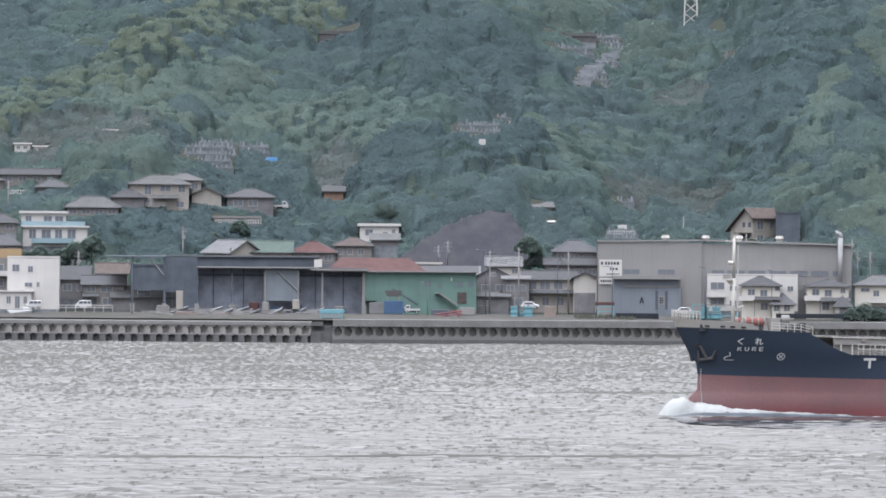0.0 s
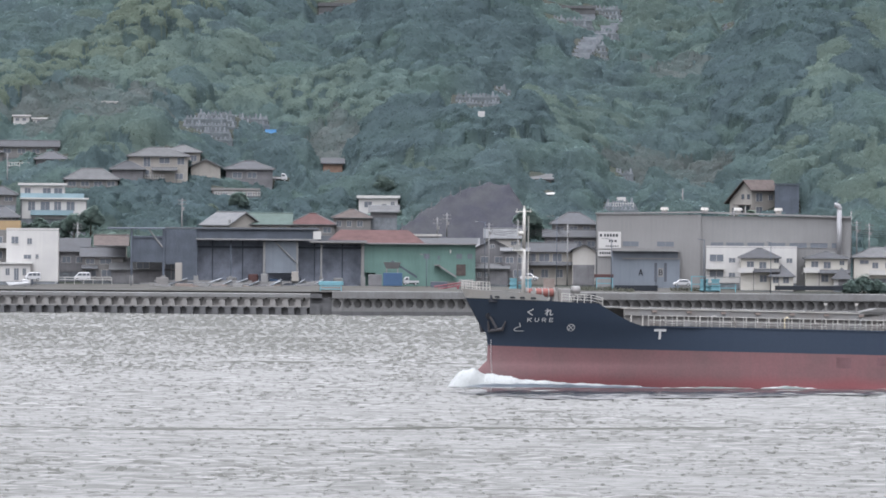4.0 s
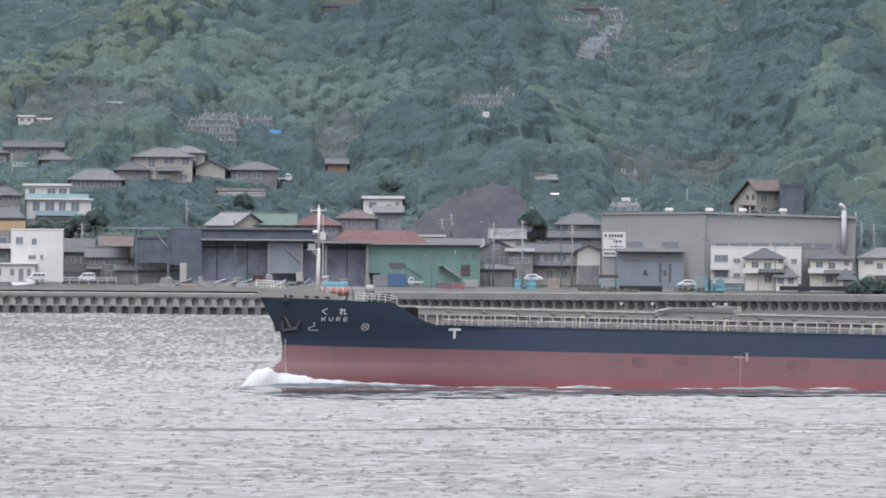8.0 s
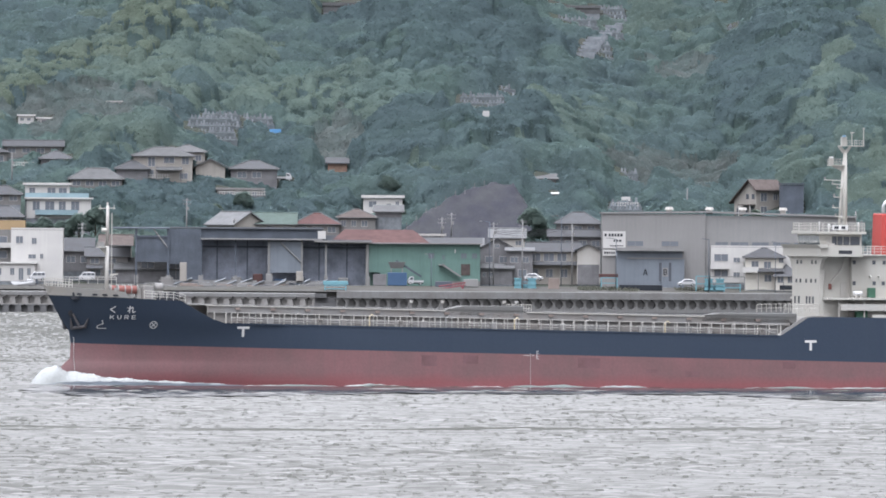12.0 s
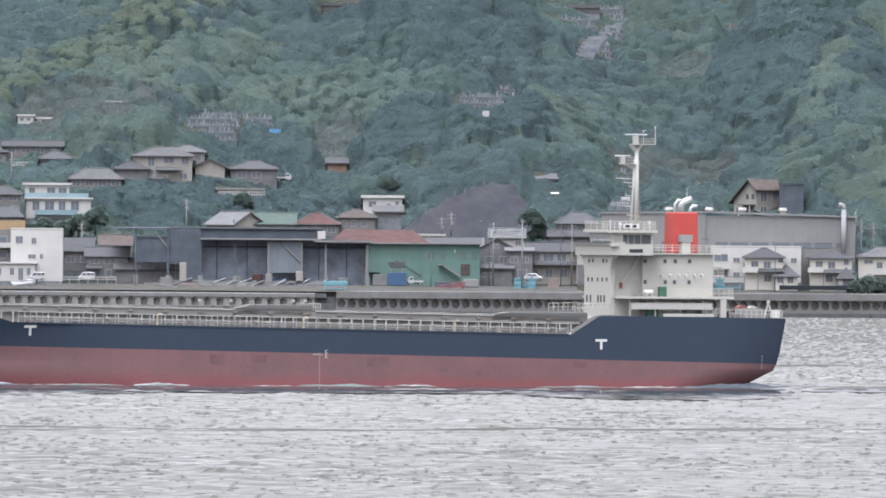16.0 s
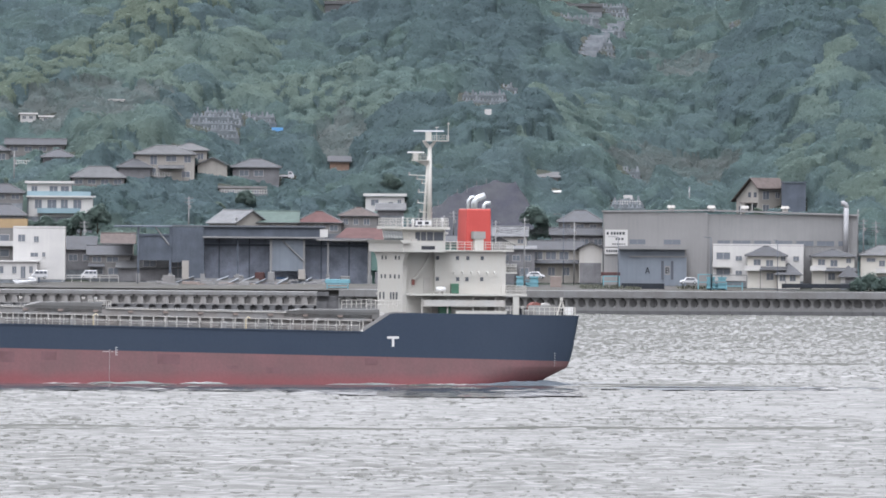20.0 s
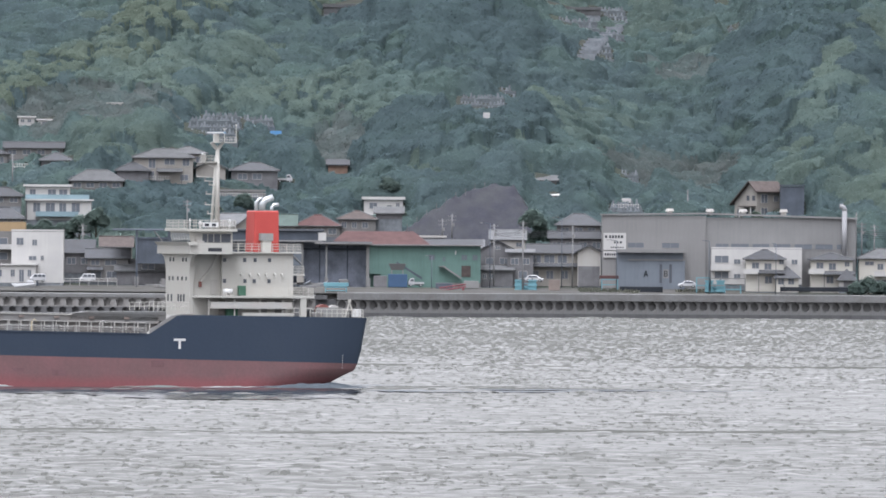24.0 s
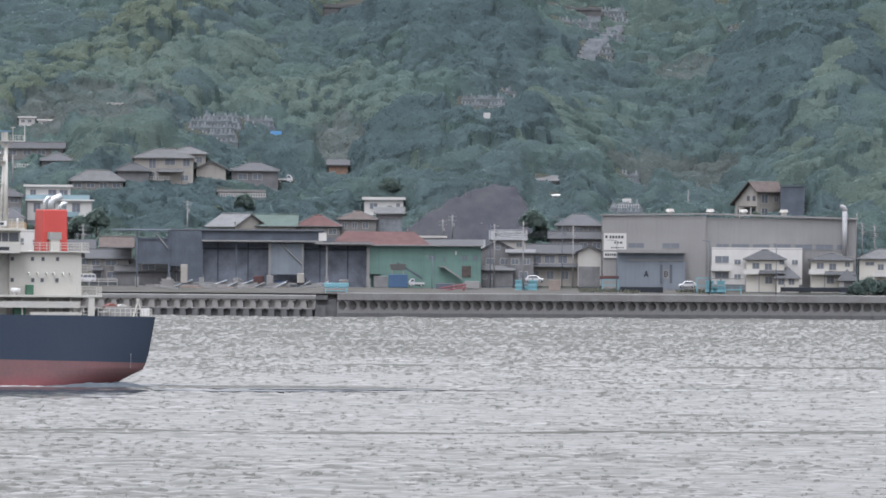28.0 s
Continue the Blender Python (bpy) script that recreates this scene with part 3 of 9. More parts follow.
# fairleads: dark openings with a pale rim in the bulwark
for l0 in (-46.0, -44.3, -43.2, -42.0):
    bm = bmesh.new()
    b = half_beam(l0, sheer(l0) + 0.3)
    box(bm, l0 - 0.42, l0 + 0.42, -b - 0.09, -b + 0.1, sheer(l0) + 0.16, sheer(l0) + 0.36)
    part("fairlead", bm, M["dark"], ship, "dark mooring opening in the bulwark")


def rail(parent, pts, height, posts, material, bars=(0.5, 1.0), r=0.035, name="railing"):
    """A railing along points (x, y, z): each post and each bar a part of its own railing."""
    parent = ship
    rl = None
    for k in sorted(bars, reverse=True):
        bm = bmesh.new()
        bend_pipe(bm, [Vector(p) + Vector((0, 0, height * k)) for p in pts], r, 6)
        o = part(name if rl is None else "rail_bar", bm, material, rl or parent)
        rl = rl or o
    ups = []
    for a, b in zip(pts, pts[1:]):
        a, b = Vector(a), Vector(b)
        n = max(1, round((b - a).length / posts))
        ups += [a + (b - a) * i / n for i in range(n)]
    ups.append(Vector(pts[-1]))
    bm = bmesh.new()
    tube(bm, (0, 0, 0), (0, 0, height), r * 1.15, n=6)
    first = part("stanchion", bm, material, rl)
    first.location = ups[0]
    for p in ups[1:]:
        more("stanchion", first, rl, Matrix.Translation(p))
    return rl


# bow pulpit and forecastle rails
def edge(l, inset=0.25, side=-1):
    z = sheer(l)
    return (l, side * (half_beam(max(l, stem(z) + 0.1), z) - inset), z)


W = M["ship_white"]
rail(ship, [(-46.9, -2.6, 11.9), (-48.4, -1.7, 12.0), (-49.75, -0.25, 12.1), (-49.75, 0.25, 12.1), (-48.4, 1.7, 12.0), (-46.9, 2.6, 11.9)], 1.0, 0.45, W, bars=(0.35, 0.7, 1.0))
for side in (-1, 1):
    rail(ship, [edge(l, 0.2, side) for l in (-38.8, -37, -35.4, -34.0)], 1.0, 1.1, W, bars=(0.35, 0.7, 1.0))

# foremast with its platform, lamps, antenna yard and ladder
bm = bmesh.new()
tube(bm, (-42.05, 0, 10.6), (-42.0, 0, 17.0), 0.25, 0.22, n=12)
tube(bm, (-42.0, 0, 17.0), (-41.97, 0, 21.9), 0.22, 0.17, n=12)
mast = part("foremast", bm, M["ship_pale"], ship, "white tubular foremast", smooth=True)
bm = bmesh.new()
box(bm, -43.3, -42.2, -0.55, 0.55, 16.75, 16.9)
slab(bm, [(-43.0, 16.75), (-42.25, 16.75), (-42.25, 16.0)], -0.06, 0.06)
part("platform", bm, W, mast)
bm = bmesh.new()
box(bm, -43.25, -42.45, -0.3, 0.3, 16.95, 17.5)
part("lamp_box", bm, M["ship_grey"], mast, "grey masthead lamp box")
bm = bmesh.new()
tube(bm, (-43.1, 0, 21.55), (-41.0, 0, 21.6), 0.05)
tube(bm, (-42.9, 0, 21.4), (-42.9, 0, 21.95), 0.04)
tube(bm, (-41.2, 0, 21.4), (-41.2, 0, 21.95), 0.04)
tube(bm, (-42.0, 0, 21.8), (-42.0, 0, 22.3), 0.12)
part("yard", bm, W, mast)
bm = bmesh.new()
for k in (-0.14, 0.14):
    tube(bm, (-41.45 + 0.02 * k, k, 11.5), (-41.45, k, 21.0), 0.03, n=6)
for i in range(30):
    tube(bm, (-41.45, -0.14, 11.7 + i * 0.31), (-41.45, 0.14, 11.7 + i * 0.31), 0.02, n=5)
part("mast_ladder", bm, W, mast)
bm = bmesh.new()
slab(bm, [(-41.6, 13.3), (-40.7, 13.55), (-40.7, 13.65), (-41.6, 13.6)], -0.3, 0.3)
part("lamp_bracket", bm, W, mast)
bm = bmesh.new()
tube(bm, (-42.7, 0, 18.9), (-42.1, 0, 18.9), 0.25)
part("mast_lamp", bm, W, mast)

# windlass, winch drums, ventilators and bollards on the forecastle
for y0 in (-2.3, 2.3):
    bm = bmesh.new()
    tube(bm, (-41.2, y0, 11.7), (-38.9, y0, 11.7), 0.5, n=16)
    win = part("windlass", bm, M["orange"], ship, "faded red windlass drum with pale bands", smooth=False)
    for l0 in (-41.25, -40.4, -39.6, -38.85):
        bm = bmesh.new()
        tube(bm, (l0, y0, 11.7), (l0 + 0.12, y0, 11.7), 0.62, n=16)
        part("drum_flange", bm, M["ship_grey"], win)
    for l0 in (-41.4, -38.6):
        bm = bmesh.new()
        slab(bm, [(l0 - 0.3, 10.6), (l0 + 0.3, 10.6), (l0 + 0.12, 11.9), (l0 - 0.12, 11.9)], y0 - 0.5, y0 + 0.5)
        part("bearing", bm, M["ship_grey"], win)
bm = bmesh.new()
tube(bm, (-36.3, -3.4, 10.4), (-36.3, -3.4, 11.6), 0.35, n=12)
tube(bm, (-36.75, -3.4, 12.0), (-35.85, -3.4, 12.0), 0.55, n=14)
part("ventilator", bm, M["coaming"], ship, "weathered grey-brown mushroom ventilator", smooth=True)
bm = bmesh.new()
box(bm, -38.3, -37.0, -3.6, -2.2, 10.4, 12.2)
part("deck_locker", bm, M["coaming"], ship, bevel=0.06)
bm = bmesh.new()
slab(bm, [(-35.7, 10.35), (-34.5, 10.35), (-34.5, 11.6), (-35.4, 11.6)], -6.3, -5.6)
part("companion_hatch", bm, M["dark"], ship, "dark companionway opening")
for l0, y0 in ((-46.3, -2.6), (-46.3, 2.6), (-36.5, -6.2), (-36.5, 6.2)):
    bm = bmesh.new()
    box(bm, l0 - 0.7, l0 + 0.7, y0 - 0.25, y0 + 0.25, 10.5, 10.75)
    for k in (-0.4, 0.4):
        tube(bm, (l0 + k, y0, 10.7), (l0 + k, y0, 11.35), 0.18, n=10)
    part("bollard", bm, M["dark"], ship)


# anchors in their recesses
def anchor(side, l, z=7.3):
    "An anchor with shank, crown and flukes against the flare."
    def at(dl, dz, out):
        dl, dz = dl * 0.98, dz * 0.98
        return Vector((l + dl, side * (half_beam(l + dl, z + dz) + out), z + dz))
    bm = bmesh.new()
    tube(bm, at(-0.75, 1.45, 0.1), at(0.05, 0.0, 0.3), 0.15, 0.18)
    tube(bm, at(-0.75, -0.35, 0.3), at(0.75, -0.1, 0.3), 0.2, n=8)
    for a, b in ((-0.7, -0.95), (0.7, 0.95)):
        tube(bm, at(a, -0.2, 0.35), at(b, 0.85, 0.25), 0.2, 0.08, n=6)
    a = part("anchor", bm, M["anchor_grey"], ship, "dull dark grey anchor housed in the bow")
    bm = bmesh.new()
    tube(bm, at(-0.85, 1.6, -0.4), at(-0.85, 1.5, 0.1), 0.42, n=14)
    part("hawse_pipe", bm, M["dark"], a)


anchor(-1, -45.85)
anchor(1, -46.5)


# painted marks on the near bow: letters and symbols lie on the plating
def on_hull(l, z, out=0.045):
    out = out + 0.16 * max(0.0, min(1.0, (-40.5 - l) / 4)) if out else out
    return Vector((l, -half_beam(l, z) - out, z))


def stroke(bm, pts, w):
    """A painted stroke of width w along (l, z) points on the hull."""
    for (l0, z0), (l1, z1) in zip(pts, pts[1:]):
        d = math.hypot(l1 - l0, z1 - z0)
        nx, nz = -(z1 - z0) / d * w / 2, (l1 - l0) / d * w / 2
        ex, ez = (l1 - l0) / d * w * 0.35, (z1 - z0) / d * w * 0.35
        quad = [(l0 + nx - ex, z0 + nz - ez), (l1 + nx + ex, z1 + nz + ez), (l1 - nx + ex, z1 - nz + ez), (l0 - nx - ex, z0 - nz - ez)]
        a = [bm.verts.new(on_hull(*q)) for q in quad]
        b = [bm.verts.new(on_hull(*q, out=0.0)) for q in quad]
        bm.faces.new(a)
        for i in range(4):
            bm.faces.new((a[i], a[(i + 1) % 4], b[(i + 1) % 4], b[i]))


def mark(name, strokes, l, z, w, h, pen, label):
    """Strokes given in a unit square, set with their lower left corner at (l, z)."""
    bm = bmesh.new()
    for s in strokes:
        stroke(bm, [(l + x * w, z + y * h) for x, y in s], pen)
    return part(name, bm, M["mark_white"], ship, label)


ARC = [(0.5 + 0.5 * math.cos(a * math.tau / 16), 0.5 + 0.5 * math.sin(a * math.tau / 16)) for a in range(17)]
K = [[(0, 0), (0, 1)], [(1, 1), (0.05, 0.42)], [(0.35, 0.6), (1, 0)]]
U = [[(0, 1), (0, 0.3), (0.2, 0.04), (0.5, 0), (0.8, 0.04), (1, 0.3), (1, 1)]]
R = [[(0, 0), (0, 1), (0.75, 1), (1, 0.85), (1, 0.62), (0.75, 0.48), (0, 0.48)], [(0.5, 0.48), (1, 0)]]
E_ = [[(1, 0), (0, 0), (0, 1), (1, 1)], [(0, 0.5), (0.85, 0.5)]]
for i, s in enumerate((K, U, R, E_)):
    mark("letter", s, -42.45 + i * 0.81, 8.16, 0.38, 0.42, 0.072, "white painted letter of the ship's home port")
KU = [[(0.85, 1), (0.1, 0.52), (0.85, 0)]]
RE = [[(0.28, 1.0), (0.28, 0)], [(0.0, 0.72), (0.48, 0.74), (0.05, 0.22)], [(0.28, 0.55), (0.62, 0.85), (0.72, 0.7), (0.66, 0.15), (0.8, 0.02), (1.0, 0.2)]]
mark("letter", KU, -42.6, 8.95, 0.7, 0.7, 0.1, "white painted syllable of the ship's home port")
mark("letter", RE, -40.6, 8.93, 0.85, 0.78, 0.1, "white painted syllable of the ship's home port")
mark("bulb_mark", [[(0.5, 1), (0.62, 0.55), (0.3, 0.45), (0.08, 0.28), (0.04, 0.12), (0.2, 0), (1, 0)]], -43.85, 7.0, 1.1, 0.95, 0.08, "white bulbous bow symbol")
mark("thruster_mark", [ARC, [(0.18, 0.18), (0.82, 0.82)], [(0.18, 0.82), (0.82, 0.18)]], -37.9, 7.05, 0.82, 0.82, 0.09, "white bow thruster symbol")
for l0, z0 in ((-27.6, 6.15), (43.5, 4.85)):
    mark("tug_mark", [[(0, 0.88), (1, 0.88)], [(0.5, 0.85), (0.5, 0.05)]], l0, z0, 1.25, 1.2, 0.28, "white tug push mark")
bm = bmesh.new()
box(bm, -0.045, 0.045, -0.06, 0.1, -0.055, 0.055)
tick = part("draught_mark", bm, M["mark_white"], ship)
tick.location = on_hull(-46.2, 1.5)
for i in range(1, 17):
    more("draught_mark", tick, ship, Matrix.Translation(on_hull(-46.2 + (0.03 if i % 2 else 0), 1.5 + i * 0.27)))
for l0, z0, z1 in ((8.85, 0.6, 4.2), (64.6, 2.6, 4.2)):
    z = z0
    while z < z1:
        more("draught_mark", tick, ship, Matrix.Translation(on_hull(l0, z)) @ Matrix.Diagonal((0.8, 0.8, 0.8, 1)))
        z += 0.3
bm = bmesh.new()
p = on_hull(9.0, 4.1)
for q in ((8.0, 4.0, 0.8, 0.05), (9.0, 4.0, 0.3, 0.05), (9.6, 3.6, 0.05, 1.0), (9.7, 3.6, 0.18, 0.06), (9.7, 3.9, 0.18, 0.06), (9.7, 4.2, 0.18, 0.06), (9.7, 4.5, 0.18, 0.06)):
    y = -half_beam(q[0], q[1])
    box(bm, q[0], q[0] + q[2], y - 0.03, y + 0.05, q[1], q[1] + q[3])
part("load_line_mark", bm, M["mark_white"], ship, "white load line marks amidships")

# squares of older paint left where the docking gear stood
for l0, l1, d0, d1 in ((-4.8, -2.9, 1.7, 0.4), (0.4, 2.3, 1.3, 0.3), (14.8, 17.6, 1.5, 0.3), (23.4, 24.9, 1.9, 1.5), (28.3, 30.1, 2.3, 1.6), (40.6, 42.2, 1.0, 0.2)):
    side_strip("paint_patch", l0, l1, lambda l: red_line(l) - d0, lambda l: red_line(l) - d1, M["hull_patch"], out=0.02, thick=0.03, step=0.7)
# cargo deck: coaming with stays and top rail, hatch covers, side rails
bm = bmesh.new()
DECK = lambda l: 7.22 - 0.0161 * (l - 2)
CO = lambda l: DECK(l) + 2.1
for side in (-1, 1):
    for l0, l1 in ((-31.0, 42.0),):
        y = 6.6 * side
        vs = [bm.verts.new(c) for c in ((l0, y, DECK(l0) - 0.1), (l1, y, DECK(l1) - 0.1), (l1, y, CO(l1)), (l0, y, CO(l0)),
                                        (l0, y - 0.2 * side, DECK(l0) - 0.1), (l1, y - 0.2 * side, DECK(l1) - 0.1), (l1, y - 0.2 * side, CO(l1)), (l0, y - 0.2 * side, CO(l0)))]
        for a in ((0, 1, 2, 3), (7, 6, 5, 4), (0, 3, 7, 4), (1, 5, 6, 2), (3, 2, 6, 7)):
            bm.faces.new([vs[i] for i in a])
coaming = part("hatch_coaming", bm, M["coaming"], ship, "grey steel hatch coaming with pale stays")
for l0, l1 in ((-31.4, -1.4), (8.8, 31.2)):
    for side in (-1, 1):
        bm = bmesh.new()
        slab(bm, [(l0, CO(l0) - 0.02), (l1, CO(l1) - 0.02), (l1, CO(l1) + 0.08), (l0, CO(l0) + 0.08)], 7.05 * side - 0.12, 7.05 * side + 0.12)
        part("coaming_rail", bm, M["ship_white"], coaming)
bm = bmesh.new()
for s in (-1, 1):
    slab(bm, [(-31.0, CO(-31) - 0.85), (42.0, CO(42) - 0.85), (42.0, CO(42) - 0.04), (-31.0, CO(-31) - 0.04)], 6.62 * s if s > 0 else -7.0, 7.0 if s > 0 else -6.62)
part("coaming_band", bm, M["coaming"], coaming)
bm = bmesh.new()
slab(bm, [(-0.07, 0), (0.07, 0), (0.07, 1.3), (-0.07, 1.3)], -0.42, 0.0)
stay = part("coaming_stay", bm, M["ship_pale"], coaming)
stay.location = (-30.2, -6.6, DECK(-30.2))
l = -28.75
while l < 42:
    more("coaming_stay", stay, coaming, pose(l, -6.6, DECK(l)))
    more("coaming_stay", stay, coaming, pose(l, 6.6, DECK(l), 0, 0, 180))
    l += 1.45
l = -27.3
while l < 41:
    bm = bmesh.new()
    box(bm, l - 0.3, l + 0.3, -7.2, -6.95, CO(l) - 0.42, CO(l) - 0.16)
    part("cleat_box", bm, M["rust"], coaming)
    l += 4.35
# covers, in panels, nearly flat, and two stowed stacks
l = -30.6
while l < 41.5:
    l1 = min(l + 5.6, 41.8)
    bm = bmesh.new()
    slab(bm, [(l, CO(l) + 0.02), (l1 - 0.06, CO(l1) + 0.02), (l1 - 0.06, CO(l1) + 0.18), (l + 0.1, CO(l) + 0.22)], -6.5, 6.5)
    part("hatch_cover", bm, M["cover"], ship, "flat grey steel hatch cover panel", bevel=0.05)
    l = l1
for l0, l1, z1 in ((-1.6, 8.4, 10.02), (30.8, 42.9, 9.32)):
    bm = bmesh.new()
    slab(bm, [(l0, CO(l0) - 0.6), (l1, CO(l1) - 0.6), (l1, z1), (l0 + 2.4, z1), (l0 + 0.3, CO(l0) + 0.15)], -7.0, -4.4)
    st = part("raised_cover", bm, M["cover"], ship, "stowed stack of grey hatch covers", bevel=0.06)
    bm = bmesh.new()
    slab(bm, [(l0 + 0.5, CO(l0) + 0.2), (l1, CO(l1) + 0.2), (l1, CO(l1) + 0.26), (l0 + 0.5, CO(l0) + 0.26)], -7.06, -6.98)
    part("cover_lip", bm, M["cover"], st)
for l in (-5.6, -1.7, 6.05, 7.55):
    bm = bmesh.new()
    tube(bm, (l, -6.8, CO(l) - 0.2), (l, -6.8, 10.4), 0.05, n=6)
    post = part("lamp_post", bm, M["coaming"], ship)
    bm = bmesh.new()
    slab(bm, [(l - 0.17, 10.3), (l + 0.13, 10.36), (l + 0.2, 10.62), (l - 0.2, 10.66)], -7.0, -6.7)
    part("flood_lamp", bm, M["ship_pale"], post, "small white deck flood lamp")
for side in (-1, 1):
    rail(ship, [(l, side * 8.78, DECK(l)) for l in (-28.5, -15, -1, 13, 27, 40.0)], 1.3, 1.45, M["ship_pale"], bars=(0.58, 1.0), r=0.036)
# ventilators, pipes, hydrants along the side deck
random.seed(4)
for i in range(22):
    l = -26 + i * 3.05 + random.uniform(-0.6, 0.6)
    kind = i % 3
    bm = bmesh.new()
    if kind == 0:
        tube(bm, (l, -7.9, DECK(l) - 0.1), (l, -7.9, DECK(l) + 0.75), 0.14, n=8)
        tube(bm, (l, -7.9, DECK(l) + 0.6), (l, -7.9, DECK(l) + 0.9), 0.26, n=10)
        part("air_pipe", bm, M["coaming"], ship)
    elif kind == 1:
        box(bm, l - 0.35, l + 0.35, -8.1, -7.6, DECK(l) - 0.1, DECK(l) + 0.8)
        part("deck_box", bm, M["coaming"], ship, bevel=0.04)
    else:
        bend_pipe(bm, [(l - 0.2, -7.9, DECK(l) - 0.1), (l - 0.2, -7.9, DECK(l) + 1.2), (l + 0.1, -7.9, DECK(l) + 1.45), (l + 0.4, -7.9, DECK(l) + 1.2)], 0.1, 8)
        part("gooseneck_vent", bm, M["yellow"] if i % 2 else M["coaming"], ship)
bm = bmesh.new()
for k in (0, 0.25):
    tube(bm, (-28, -7.3, DECK(-28) + 0.35 + k), (40, -7.3, DECK(40) + 0.35 + k), 0.07, n=6)
part("deck_pipe", bm, M["coaming"], ship)

# ---- deckhouse: a full-width front, a recess under the near wing, the cabin block behind ----
def solid(name, boxes, material, parent=None, label="", bevel=0.0):
    bm = bmesh.new()
    for b in boxes:
        box(bm, *b)
    return part(name, bm, material, parent or ship, label, bevel=bevel)


tower = solid("deckhouse_tower", [(45.9, 50.0, -6.05, 6.4, 8.6, 16.5)], W, label="white painted forward tower of the deckhouse")
for side in (-1, 1):
    bm = bmesh.new()
    y0, y1 = sorted((side * 6.42, side * 4.5))
    slab(bm, [(45.88, 8.6), (46.35, 8.6), (46.35, 12.6), (46.6, 14.6), (47.4, 15.8), (48.6, 16.3), (48.6, 16.5), (45.88, 16.5)], y0, y1)
    part("wing_bracket", bm, W, tower)
# curved brackets under the bridge wings
for side in (-1, 1):
    bm = bmesh.new()
    curve = [(6.38, 13.9), (6.5, 14.7), (6.9, 15.4), (7.6, 15.95), (8.9, 16.3), (8.9, 16.45), (6.38, 16.45)]
    a, b = [[bm.verts.new((l0, side * y, z)) for y, z in curve] for l0 in (45.86, 46.3)]
    for i in range(7):
        bm.faces.new((a[i], a[(i + 1) % 7], b[(i + 1) % 7], b[i]))
    bm.faces.new(a)
    bm.faces.new(b[::-1])
    part("wing_gusset", bm, W, tower)
for rz, ys, hh in ((15.6, (4.0, 2.2, -2.9, -4.7), 0.46), (13.3, (4.4, 2.5, -0.2, -2.5, -4.7), 0.46), (10.95, (5.0, 3.2, -0.5, -1.9, -3.5), 0.85)):
    for y in ys:
        solid("window", [(45.82, 45.9, y - 0.27, y + 0.27, rz - hh / 2, rz + hh / 2)], M["glass"], tower)
        solid("window_hood", [(45.80, 45.92, y - 0.32, y + 0.32, rz + hh / 2, rz + hh / 2 + 0.07)], M["ship_pale"], tower)
# bridge deck and wing bulwarks
bridge = solid("bridge_deck", [(45.4, 51.6, -8.9, 8.9, 16.42, 16.6)], W, label="white bridge deck with wings out to the ship's sides")
solid("wing_bulwark", [(45.35, 45.5, -8.95, 8.95, 16.3, 17.65), (45.5, 50.6, -8.95, -8.8, 16.3, 17.6), (45.5, 50.6, 8.8, 8.95, 16.3, 17.6)], W, bridge)
bm = bmesh.new()
slab(bm, [(45.35, 17.3), (45.5, 17.3), (45.5, 17.75), (44.95, 17.75)], -8.9, 8.9)
part("wind_deflector", bm, W, bridge)
solid("side_light", [(45.2, 46.2, -9.25, -8.95, 17.35, 17.75)], W, bridge)
solid("wing_console", [(46.5, 47.2, -8.5, -7.9, 16.6, 17.9)], M["ship_pale"], bridge)
solid("recess_vent", [(47.6, 49.3, -8.96, -8.85, 16.62, 17.05)], M["dark"], bridge)
# wheelhouse with raked front windows
bm = bmesh.new()
slab(bm, [(46.5, 16.6), (51.5, 16.6), (51.5, 19.05), (46.1, 19.05)], -5.2, 5.2)
wheel = part("wheelhouse", bm, W, ship, "white wheelhouse with a row of raked windows")
for i in range(7):
    bm = bmesh.new()
    y = -4.95 + i * 1.42
    v = [bm.verts.new(c) for c in ((46.28, y, 17.75), (46.28, y + 1.3, 17.75), (46.08, y + 1.3, 18.85), (46.08, y, 18.85), (46.4, y, 17.75), (46.4, y + 1.3, 17.75), (46.3, y + 1.3, 18.85), (46.3, y, 18.85))]
    for a in ((0, 1, 2, 3), (7, 6, 5, 4), (0, 4, 5, 1), (3, 2, 6, 7), (0, 3, 7, 4), (1, 5, 6, 2)):
        bm.faces.new([v[k] for k in a])
    part("front_window", bm, M["glass_pale"], wheel, "raked wheelhouse front window, paled for reflection and haze")
for l0, l1, z0 in ((47.75, 48.33, 17.7), (48.45, 49.08, 17.7), (49.2, 49.95, 17.7), (50.07, 51.25, 17.7)):
    for side in (-1, 1):
        w = solid("side_window", [(l0, l1, side * 5.23 - 0.04, side * 5.23 + 0.04, z0, 18.75)], M["glass"], wheel)
solid("wing_door", [(46.85, 47.5, -5.29, -5.2, 16.65, 18.7)], M["ship_pale"], wheel)
roof = solid("compass_deck", [(45.65, 51.9, -6.0, 6.0, 19.05, 19.35), (45.62, 45.72, -6.02, 6.02, 19.08, 19.42)], W, label="white compass deck over the wheelhouse")
rail(ship, [(45.8, -5.8, 19.35), (51.7, -5.8, 19.35), (51.7, 5.8, 19.35), (45.8, 5.8, 19.35), (45.8, -5.8, 19.35)], 1.05, 0.75, W, bars=(0.35, 0.7, 1.0), r=0.035)
